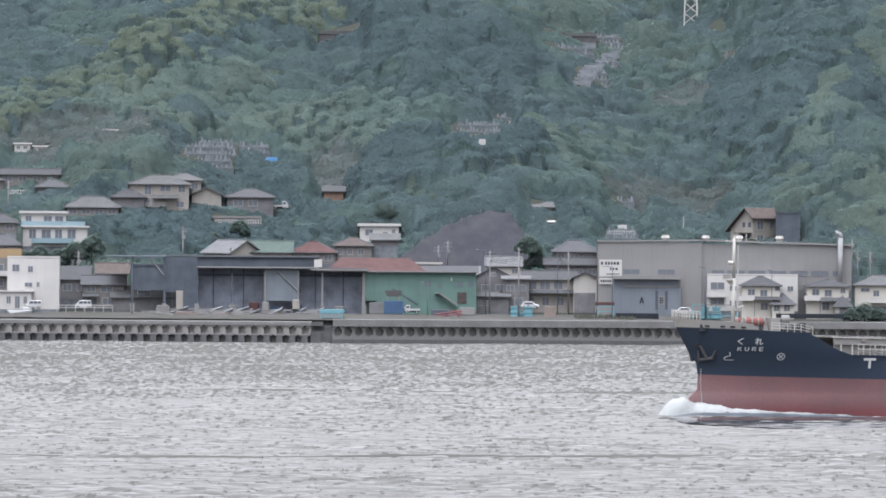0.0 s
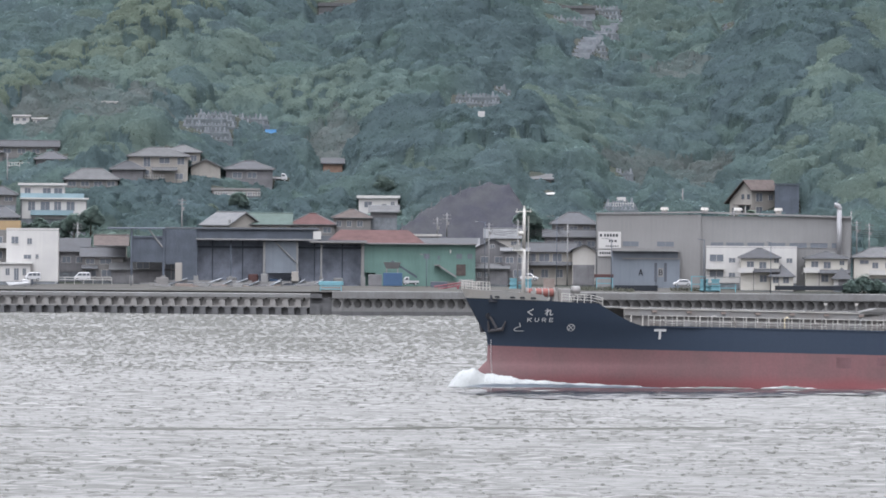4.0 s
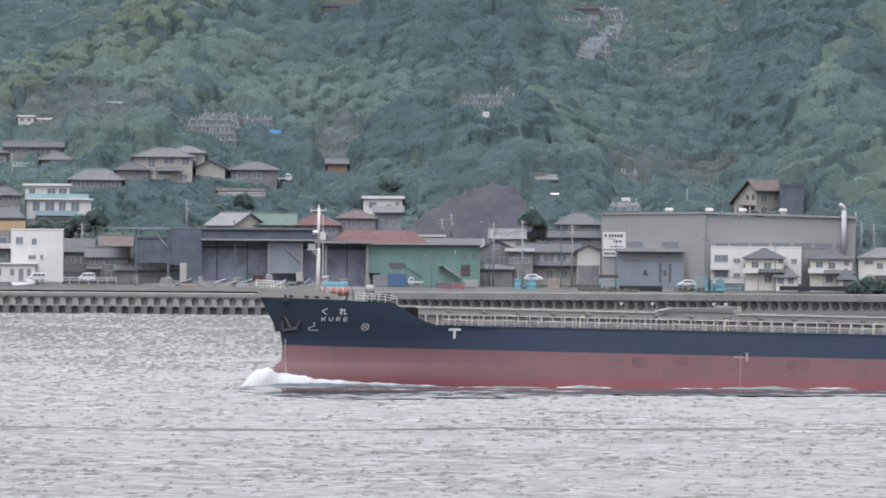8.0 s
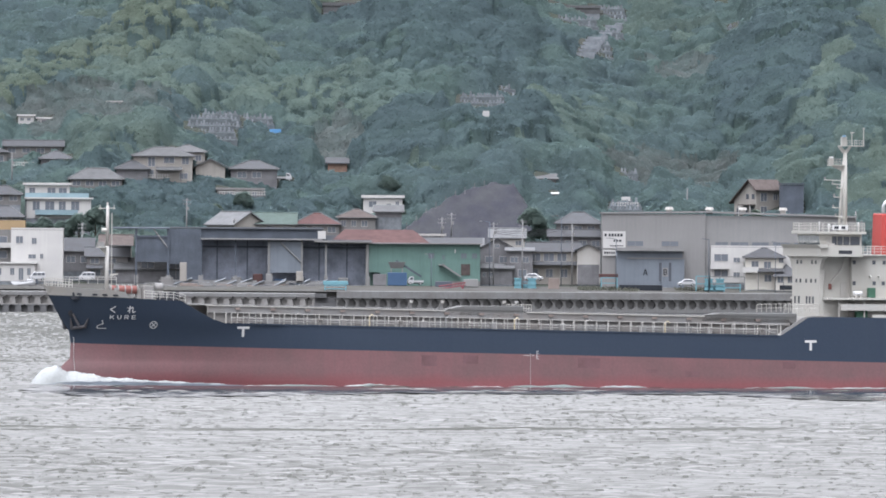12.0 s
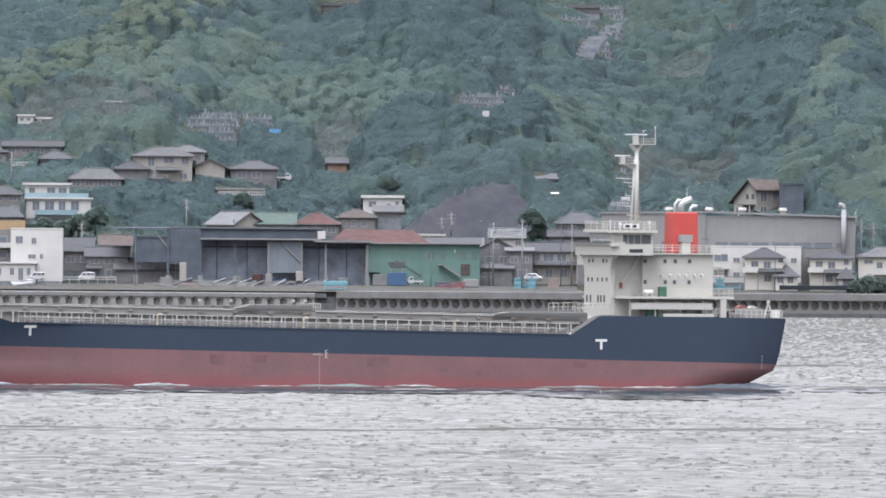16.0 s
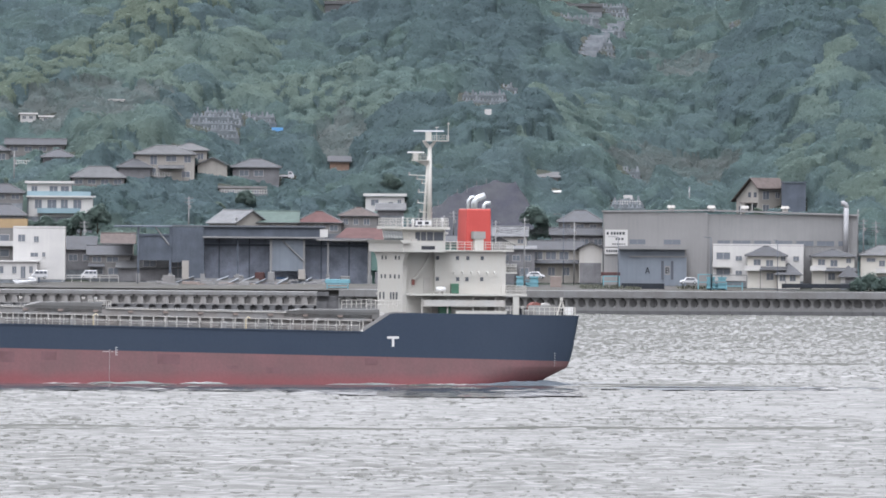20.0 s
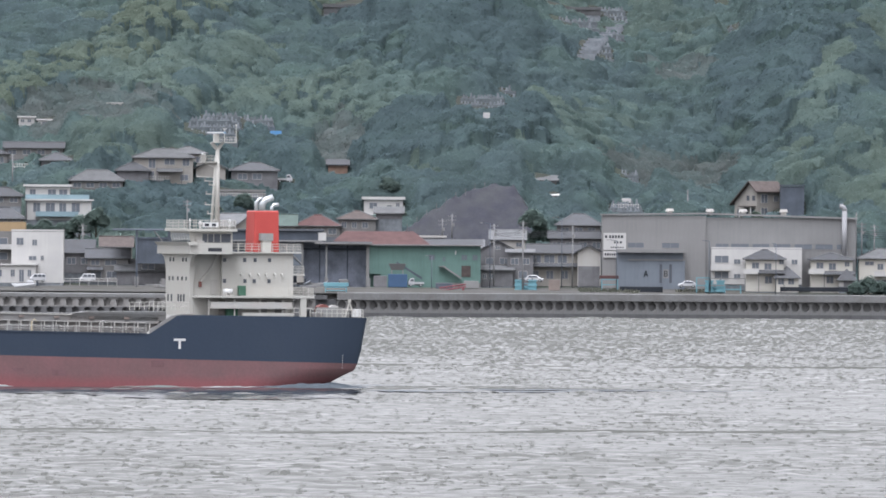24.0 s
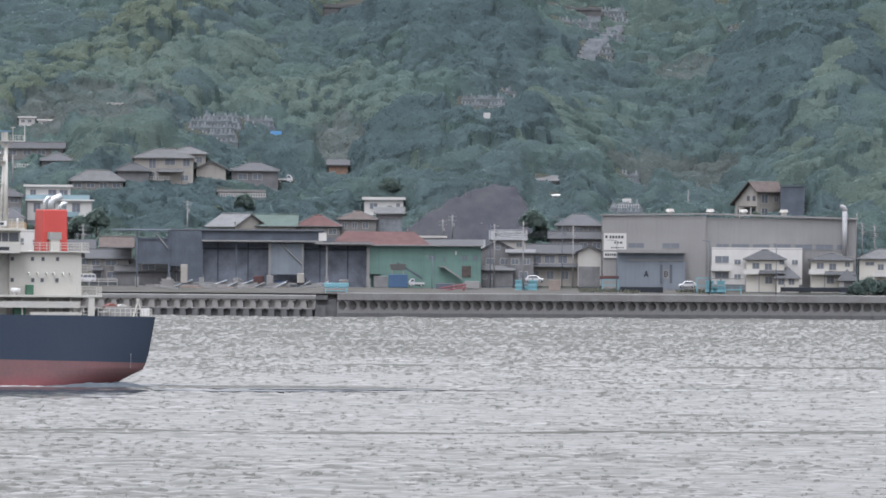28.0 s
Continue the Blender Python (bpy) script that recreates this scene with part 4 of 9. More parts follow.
for l0, y0, r0, h0 in ((47.9, -3.2, 0.24, 0.95), (51.2, -4.8, 0.16, 1.15), (46.4, -4.2, 0.1, 1.25)):
    bm = bmesh.new()
    tube(bm, (l0, y0, 19.35), (l0, y0, 19.35 + h0 * 0.6), r0 * 0.5, n=10)
    tube(bm, (l0, y0, 19.3 + h0 * 0.6), (l0, y0, 19.35 + h0), r0, r0 * 0.5, n=12)
    part("compass_deck_dome", bm, M["mark_white"], ship, "white dome antenna on a short post", smooth=True)
nb = solid("name_board", [(47.6, 49.6, -5.92, -5.86, 19.55, 20.15)], M["mark_white"], label="white name board with two dark bars")
solid("name_bar", [(47.85, 48.4, -5.945, -5.92, 19.68, 20.0), (48.75, 49.25, -5.945, -5.92, 19.68, 20.0)], M["dark"], nb)
# signal mast: raked tapering post, forked head, radar platforms
bm = bmesh.new()
tube(bm, (50.75, 0, 19.3), (50.75, 0, 29.2), 0.33, 0.24, n=12)
tube(bm, (50.05, 0, 19.3), (50.5, 0, 28.0), 0.2, 0.12, n=8)
rm = part("signal_mast", bm, W, ship, "tall white signal mast with radar platforms", smooth=True)
bm = bmesh.new()
slab(bm, [(50.4, 29.0), (51.0, 29.0), (51.6, 29.85), (51.3, 29.85), (50.75, 29.3), (50.2, 29.85), (49.8, 29.85)], -0.18, 0.18)
box(bm, 50.0, 53.0, -0.6, 0.6, 29.82, 29.92)
part("mast_head", bm, W, rm)
rail(rm, [(51.2, -0.55, 29.92), (53.0, -0.55, 29.92), (53.0, 0.55, 29.92), (51.2, 0.55, 29.92)], 0.62, 0.6, W, bars=(0.5, 1.0), r=0.02)
solid("radar_gear", [(50.25, 50.9, -0.28, 0.28, 29.92, 30.95)], W, rm)
bm = bmesh.new()
slab(bm, [(-1.9, 0), (1.9, 0), (1.8, 0.2), (-1.8, 0.2)], -0.14, 0.14)
big_radar = part("radar_scanner", bm, M["radar_blue"], rm, "long radar scanner bar, white face and blue-grey back")
bm = bmesh.new()
slab(bm, [(-1.86, 0.03), (1.86, 0.03), (1.78, 0.17), (-1.78, 0.17)], -0.165, -0.14)
part("scanner_face", bm, M["mark_white"], big_radar, "white radar scanner face")
big_radar.matrix_basis = pose(50.6, 0, 30.97)
bm = bmesh.new()
box(bm, 48.6, 50.6, -0.5, 0.5, 27.42, 27.52)
slab(bm, [(48.9, 27.42), (50.5, 27.42), (50.5, 26.7)], -0.08, 0.08)
part("lower_platform", bm, W, rm)
rail(rm, [(50.3, -0.45, 27.52), (48.65, -0.45, 27.52), (48.65, 0.45, 27.52), (50.3, 0.45, 27.52)], 0.75, 0.45, W, bars=(0.5, 1.0), r=0.02)
solid("radar_gear", [(48.75, 49.25, -0.22, 0.22, 27.52, 28.35)], W, rm)
bm = bmesh.new()
slab(bm, [(-1.12, 0), (1.12, 0), (1.08, 0.18), (-1.08, 0.18)], -0.1, 0.1)
small_radar = part("radar_scanner", bm, M["mark_white"], rm, "short white radar scanner bar")
small_radar.matrix_basis = pose(49.0, 0, 28.37)
bm = bmesh.new()
tube(bm, (52.95, -0.5, 29.9), (52.95, -0.5, 32.0), 0.05)
tube(bm, (52.95, -0.5, 31.85), (52.95, -0.5, 32.1), 0.11)
part("whip_antenna", bm, W, rm)
bm = bmesh.new()
tube(bm, (51.6, 0, 29.9), (51.6, 0, 31.5), 0.04)
tube(bm, (51.4, 0, 31.5), (51.9, 0, 31.53), 0.05)
part("whip_antenna", bm, W, rm)
for z0, l0, l1 in ((25.7, 48.2, 50.5), (25.2, 49.2, 50.5), (23.6, 49.4, 51.0), (22.3, 49.3, 51.1), (21.2, 49.6, 51.2), (24.7, 49.8, 51.0)):
    bm = bmesh.new()
    tube(bm, (l0, -0.3, z0), (l1, 0, z0 - 0.1), 0.05)
    tube(bm, (l0, 0.3, z0), (l1, 0, z0 - 0.1), 0.05)
    tube(bm, (l0, -0.3, z0), (l0, 0.3, z0), 0.05)
    br = part("lamp_bracket", bm, W, rm)
    bm = bmesh.new()
    tube(bm, (l0, 0, z0), (l0, 0, z0 + 0.35), 0.11)
    part("signal_lamp", bm, M["ship_grey"], br if rm.parent is None else rm)
# cabin block
block = solid("cabin_block", [(49.8, 58.65, -7.0, 7.0, 8.6, 16.5)], W, label="white cabin block with small square portholes")
for rz, ls in ((15.6, (50.1, 52.6, 53.9, 55.7)), (13.05, (50.1, 52.65, 53.8, 55.65))):
    for l0 in ls:
        solid("porthole", [(l0 - 0.19, l0 + 0.19, -7.06, -6.98, rz - 0.23, rz + 0.23)], M["glass"], block)
        solid("porthole_rim", [(l0 - 0.24, l0 + 0.24, -7.08, -7.0, rz + 0.23, rz + 0.29)], M["ship_pale"], block)
for l0 in (52.1, 53.2, 54.3, 55.2, 56.3, 57.2):
    bm = bmesh.new()
    bend_pipe(bm, [(l0, -7.0, 13.85), (l0, -7.3, 13.95), (l0, -7.5, 13.8), (l0, -7.5, 13.6)], 0.11, 8)
    part("wall_vent", bm, W, block)
solid("cabin_door", [(48.6, 49.4, -6.13, -6.03, 11.4, 13.2)], M["ship_pale"], block)
bm = bmesh.new()
slab(bm, [(49.4, 16.4), (49.7, 16.4), (48.9, 14.6), (47.5, 12.9), (47.2, 13.0), (48.5, 14.6)], -6.35, -5.9)
part("side_stair", bm, W, block, "white inclined stair")
solid("block_roof", [(49.8, 59.6, -7.4, 7.4, 16.42, 16.56)], W, block)
rail(ship, [(51.7, -7.25, 16.56), (59.5, -7.25, 16.56), (59.5, 7.25, 16.56), (51.7, 7.25, 16.56)], 1.0, 0.85, W, bars=(0.35, 0.7, 1.0))
for z0, l1 in ((13.9, 60.1),):
    gal = solid("aft_gallery", [(58.65, l1, -7.0, 7.0, z0 - 0.15, z0)], W)
    rail(gal, [(58.7, -6.9, z0), (l1 - 0.1, -6.9, z0), (l1 - 0.1, 6.9, z0)], 1.0, 0.7, W, bars=(0.35, 0.7, 1.0))
# boat deck on its pillars
boat = solid("boat_deck", [(46.3, 60.9, -8.75, 8.75, 11.02, 11.28)], W, label="white boat deck carried on pillars")
for l0 in (59.2,):
    for side in (-1, 1):
        solid("pillar", [(l0, l0 + 0.75, side * 8.5 - 0.2, side * 8.5 + 0.2, 8.7, 11.05)], W, boat)
for l0 in (47.8, 51.0, 54.2, 57.0):
    solid("pillar", [(l0, l0 + 0.14, -8.4, -8.25, 8.8, 11.05)], M["ship_pale"], boat)
rail(boat, [(57.8, -8.6, 11.28), (60.8, -8.6, 11.28), (60.8, 8.6, 11.28)], 1.0, 0.6, W, bars=(0.35, 0.7, 1.0))
solid("deck_beam", [(48.0, 58.2, -8.62, -8.4, 9.72, 10.5)], M["ship_pale"], boat)
for l0 in (49.4, 54.6, 56.4):
    solid("inner_door", [(l0, l0 + 0.8, -7.08, -7.0, 8.85, 10.7)], M["ship_grey"], boat)
solid("side_bulkhead", [(46.36, 49.85, -6.5, -6.3, 8.6, 11.02)], W)
solid("gunwale", [(52.0, 58.4, -8.72, -8.6, 8.85, 9.2)], W)
solid("side_locker", [(50.2, 51.6, -7.9, -7.1, 8.85, 10.2)], M["green"], label="dark green side deck locker")
bm = bmesh.new()
tube(bm, (57.6, -7.9, 8.9), (57.6, -7.9, 10.4), 0.42, n=14)
part("vent_trunk", bm, W, ship, smooth=True)
bm = bmesh.new()
tube(bm, (49.75, -8.0, 11.78), (50.85, -8.0, 11.78), 0.31, n=16)
raft = part("life_raft", bm, M["mark_white"], ship, "white life raft canister on its cradle", smooth=True)
solid("cradle", [(49.95, 50.1, -8.3, -7.7, 11.28, 11.6), (50.5, 50.65, -8.3, -7.7, 11.28, 11.6)], M["ship_pale"], raft)
solid("gear_box", [(51.6, 52.5, -8.3, -7.5, 11.28, 12.5)], M["green"], label="green gear box", bevel=0.04)
solid("fire_box", [(47.1, 47.45, -6.3, -6.06, 12.3, 12.95)], M["orange"], label="red fire gear box")
# funnel
bm = bmesh.new()
prism(bm, [(54.8, -2.3), (58.0, -2.3), (58.0, 2.3), (54.8, 2.3)], 16.5, 21.6, [(54.95, -2.2), (57.95, -2.2), (57.95, 2.2), (54.95, 2.2)])
funnel = part("funnel", bm, M["funnel_red"], ship, "plain bright red funnel casing", bevel=0.12)
solid("funnel_cowl", [(55.05, 57.85, -2.1, 2.1, 21.58, 21.68)], M["ship_grey"], funnel)
solid("vent_housing", [(55.45, 56.95, -3.6, -2.3, 17.95, 18.85)], M["ship_grey"], funnel, "grey ventilation housing")
solid("vent_trunk", [(55.65, 56.75, -3.5, -2.4, 16.5, 17.95)], W, funnel)
for pts, r0 in (([(55.3, -1.2, 21.5), (55.35, -1.2, 22.6), (55.7, -1.2, 23.0), (56.1, -1.2, 23.05)], 0.2), ([(55.8, 0.6, 21.5), (55.85, 0.6, 22.6), (56.1, 0.6, 23.0), (56.5, 0.6, 23.05)], 0.2),
                ([(56.25, -0.5, 21.5), (56.3, -0.5, 22.4), (56.6, -0.5, 22.85), (57.6, -0.5, 23.25)], 0.4), ([(57.3, -1.0, 21.5), (57.35, -1.0, 22.0), (57.6, -1.0, 22.3), (58.2, -1.0, 22.35)], 0.22)):
    bm = bmesh.new()
    bend_pipe(bm, pts, r0, 12)
    part("exhaust_pipe", bm, M["steel"], funnel, "bright silver exhaust pipe", smooth=True)
# poop deck gear
for side in (-1, 1):
    rail(ship, [(l, side * (half_beam(l, 8.7) - 0.2), sheer(l)) for l in (60.4, 62.5, 64.5, 66.2, 67.3)], 0.95, 0.75, W, bars=(0.5, 1.0))
rail(ship, [(67.3, -7.0, 8.7), (67.3, 7.0, 8.7)], 0.95, 0.9, W, bars=(0.5, 1.0))
bm = bmesh.new()
tube(bm, (62.9, -5.4, 9.5), (62.9, -3.6, 9.5), 0.78, n=18)
wd = part("mooring_winch", bm, M["orange"], ship, "red mooring winch with pale rope drum", smooth=False)
bm = bmesh.new()
tube(bm, (64.2, -5.3, 9.5), (64.2, -4.2, 9.5), 0.7, n=18)
part("rope_drum", bm, M["ship_pale"], wd)
solid("winch_frame", [(61.9, 65.2, -5.7, -5.4, 8.7, 9.9), (61.9, 65.2, -3.5, -3.2, 8.7, 9.9)], M["ship_grey"], wd)
bm = bmesh.new()
slab(bm, [(60.6, 9.4), (62.1, 9.4), (61.9, 8.3), (61.4, 8.0), (60.8, 8.1)], -8.6, -7.4)
part("stern_fairlead", bm, M["coaming"], ship, "weathered grey roller fairlead over the hull edge", bevel=0.06)
bm = bmesh.new()
for a in (65.3, 66.4):
    tube(bm, (a, -6.4, 8.7), (65.85, -6.4, 10.6), 0.1)
tube(bm, (65.85, -6.4, 10.5), (65.85, -6.4, 10.9), 0.2)
part("davit_frame", bm, W, ship, "white A-shaped davit frame")
solid("stern_box", [(66.2, 67.2, -6.9, -5.9, 8.75, 9.7)], M["mark_white"], label="white box at the stern rail", bevel=0.05)
for l0 in (61.0, 66.2):
    bm = bmesh.new()
    for k in (0, 0.6):
        tube(bm, (l0 + k, -5.0, 8.7), (l0 + k, -5.0, 9.5), 0.2, n=10)
    part("bollard", bm, M["dark"], ship)
# break of the poop: sloping bulwark and cross rail before the house
side_strip("poop_bulwark", 40.4, 45.8, lambda l: sheer(l) - 0.05, lambda l: sheer(l) + (0.4 if l < 43.5 else 0.1), M["coaming"], out=0.02, step=0.6)
rail(ship, [(41.4, -6.5, 9.35), (43.6, -6.5, 9.45), (45.7, -6.5, 9.5)], 0.95, 0.6, W, bars=(0.5, 1.0))
rail(ship, [(41.4, 6.5, 9.35), (45.7, 6.5, 9.5)], 0.95, 0.6, W, bars=(0.5, 1.0))
# cross deck walkways with rails on the hatch tops
rail(ship, [(9.6, -6.2, 9.25), (9.6, 6.2, 9.25)], 0.9, 1.2, W)
CLEAR, BUILT = [], []


# ---- quays: two rows of hollow wave-breaking blocks under a concrete parapet ----
def along(x):
    """The pose on the water's edge at x, turned along it."""
    y = float(quay_y(x))
    return Matrix.Translation((x, y, 0)) @ Matrix.Rotation(math.atan2(float(quay_y(x + 1)) - float(quay_y(x - 1)), 2.0), 4, "Z")


def quay_run(name, x0, x1, levels, material, label):
    """A concrete band following the water's edge; levels: (offset outwards, height) of its section."""
    bm = bmesh.new()
    n = int((x1 - x0) / 4)
    rows = []
    for i in range(n + 1):
        x = x0 + (x1 - x0) * i / n
        y = float(quay_y(x))
        rows.append([bm.verts.new((x, y - o, z)) for o, z in levels])
    for a, b in zip(rows, rows[1:]):
        for k in range(len(levels)):
            bm.faces.new((a[k], b[k], b[(k + 1) % len(levels)], a[(k + 1) % len(levels)]))
    bm.faces.new(rows[0])
    bm.faces.new(rows[-1][::-1])
    ob = new(name, mesh_of(name, bm, material))
    return tagged(ob, label, "quay", kind="structure")


def quay_block(w, z0, z1, hole, material, deep=0.85):
    """A hollow block from z0 to z1; hole: the outline of its chamber's mouth, open at the top like a keyhole."""
    bm = bmesh.new()
    half = len(hole) // 2
    left, right = hole[:half], hole[::-1][:half]
    v = lambda x, y, z: bm.verts.new((x, y, z))
    zs = [z for _, z in left]
    le, re_ = [v(-w / 2, 0, z) for z in zs], [v(w / 2, 0, z) for z in zs]
    lm, rm_ = [v(x, 0, z) for x, z in left], [v(x, 0, z) for x, z in right]
    lb, rb = [v(x * 0.9, deep, z) for x, z in left], [v(x * 0.9, deep, z) for x, z in right]
    for i in range(half - 1):
        bm.faces.new((le[i], le[i + 1], lm[i + 1], lm[i]))
        bm.faces.new((re_[i], rm_[i], rm_[i + 1], re_[i + 1]))
        bm.faces.new((lm[i], lm[i + 1], lb[i + 1], lb[i]))
        bm.faces.new((rm_[i], rb[i], rb[i + 1], rm_[i + 1]))
        bm.faces.new((lb[i], lb[i + 1], rb[i + 1], rb[i]))
    bm.faces.new((lm[-1], rm_[-1], rb[-1], lb[-1]))
    bm.faces.new((lm[0], lb[0], rb[0], rm_[0]))
    bl, br, tl, tr = v(-w / 2, 0, z0), v(w / 2, 0, z0), v(-w / 2, 0, z1), v(w / 2, 0, z1)
    bm.faces.new((le[-1], bl, br, re_[-1], rm_[-1], lm[-1]))
    bm.faces.new((tl, le[0], lm[0], rm_[0], re_[0], tr))
    far = [v(x, 1.6, z) for x, z in ((-w / 2, z0), (w / 2, z0), (w / 2, z1), (-w / 2, z1))]
    bm.faces.new((tl, tr, far[2], far[3]))
    me = bpy.data.meshes.new("quay_block")
    bm.to_mesh(me)
    bm.free()
    me.materials.append(material)
    return me


def keyhole(neck, top, shoulder, sz, hip, hz, foot, fz):
    """Half widths and heights of a keyhole from its neck down, mirrored."""
    left = [(-neck, top), (-neck, sz + 0.12), (-shoulder, sz), (-hip, hz), (-foot, fz)]
    return left + [(-x, z) for x, z in left[::-1]]


def round_hole(neck, top, r, hz):
    """A round chamber mouth under a short neck."""
    a0 = math.asin(neck / r)
    return [(-neck, top)] + [(-r * math.sin(a), hz + r * math.cos(a)) for a in np.linspace(a0, math.tau - a0, 12)] + [(neck, top)]


def build_quay():
    right = quay_run("quay_wall_east", -22.5, 330, [(-3.5, -3), (-3.5, 5.2), (-1.2, 5.2), (0.55, 5.1), (0.55, 3.65), (-1.7, 3.65), (-1.7, -3)], M["concrete"], "long grey concrete quay wall with stained face")
    left = quay_run("quay_wall_west", -330, -27.0, [(-3.5, -3), (-3.5, 4.7), (-0.6, 4.6), (0.25, 4.5), (0.25, 3.75), (-1.7, 3.75), (-1.7, -3)], M["concrete"], "lower grey concrete quay wall with stained face")
    east = quay_block(2.33, 0.9, 3.62, round_hole(0.26, 3.6, 0.93, 2.5), M["concrete"])
    west = quay_block(2.86, 1.75, 3.74, keyhole(0.22, 3.7, 0.98, 3.3, 0.8, 3.0, 0.68, 1.95), M["concrete_pale"])
    low = quay_block(2.86, -0.9, 1.75, keyhole(0.25, 1.73, 0.8, 1.45, 0.75, 1.2, 0.7, 0.1), M["concrete_dark"])
    for k in range(64):
        x = -21.4 + k * 2.2
        o = new("quay_block", east)
        o.matrix_world = along(x)
        o.parent = right
        if k % 2 == 0:
            bm = bmesh.new()
            box(bm, -2.33, 2.33, -0.12, 1.6, -1.2, 0.9)
            o = new("footing", mesh_of("footing", bm, M["concrete_dark"]))
            o.matrix_world = along(x + 1.1)
            o.parent = right
    for k in range(32):
        x = -28.4 - k * 2.7
        for me, dx, out in ((west, 0, 0.0), (low, 1.35, 0.3)):
            o = new("quay_block", me)
            o.matrix_world = along(x + dx) @ Matrix.Translation((0, -out, 0))
            o.parent = left
    # the quay's plain corner pier
    bm = bmesh.new()
    box(bm, -27.2, -22.3, float(quay_y(-22)) + 0.9, float(quay_y(-22)) + 7, -3, 2.6)
    box(bm, -27.15, -22.35, float(quay_y(-22)) + 1.6, float(quay_y(-22)) + 7, 2.6, 3.7)
    box(bm, -27.1, -24.6, float(quay_y(-22)) + 0.5, float(quay_y(-22)) + 6.9, 3.7, 4.6)
    box(bm, -26.0, -25.0, float(quay_y(-22)) + 0.3, float(quay_y(-22)) + 1.0, -1.0, 2.2)
    tagged(new("quay_corner", mesh_of("quay_corner", bm, M["concrete_dark"])), "plain dark concrete corner of the quay", "quay", kind="structure")
    bm = bmesh.new()
    rows = []
    for x in np.linspace(-330, 330, 111):
        y = float(quay_y(x))
        rows.append([bm.verts.new((x, y + o, z)) for o, z in ((3.4, 4.9), (14, 5.35), (40, 6.2), (40, 4.0), (3.4, 4.0))])
    for a, b in zip(rows, rows[1:]):
        for k in range(5):
            bm.faces.new((a[k], b[k], b[(k + 1) % 5], a[(k + 1) % 5]))
    tagged(new("pavement", mesh_of("pavement", bm, M["ground"])), "dusty concrete and gravel quayside yard", "pavement", kind="structure")


build_quay()


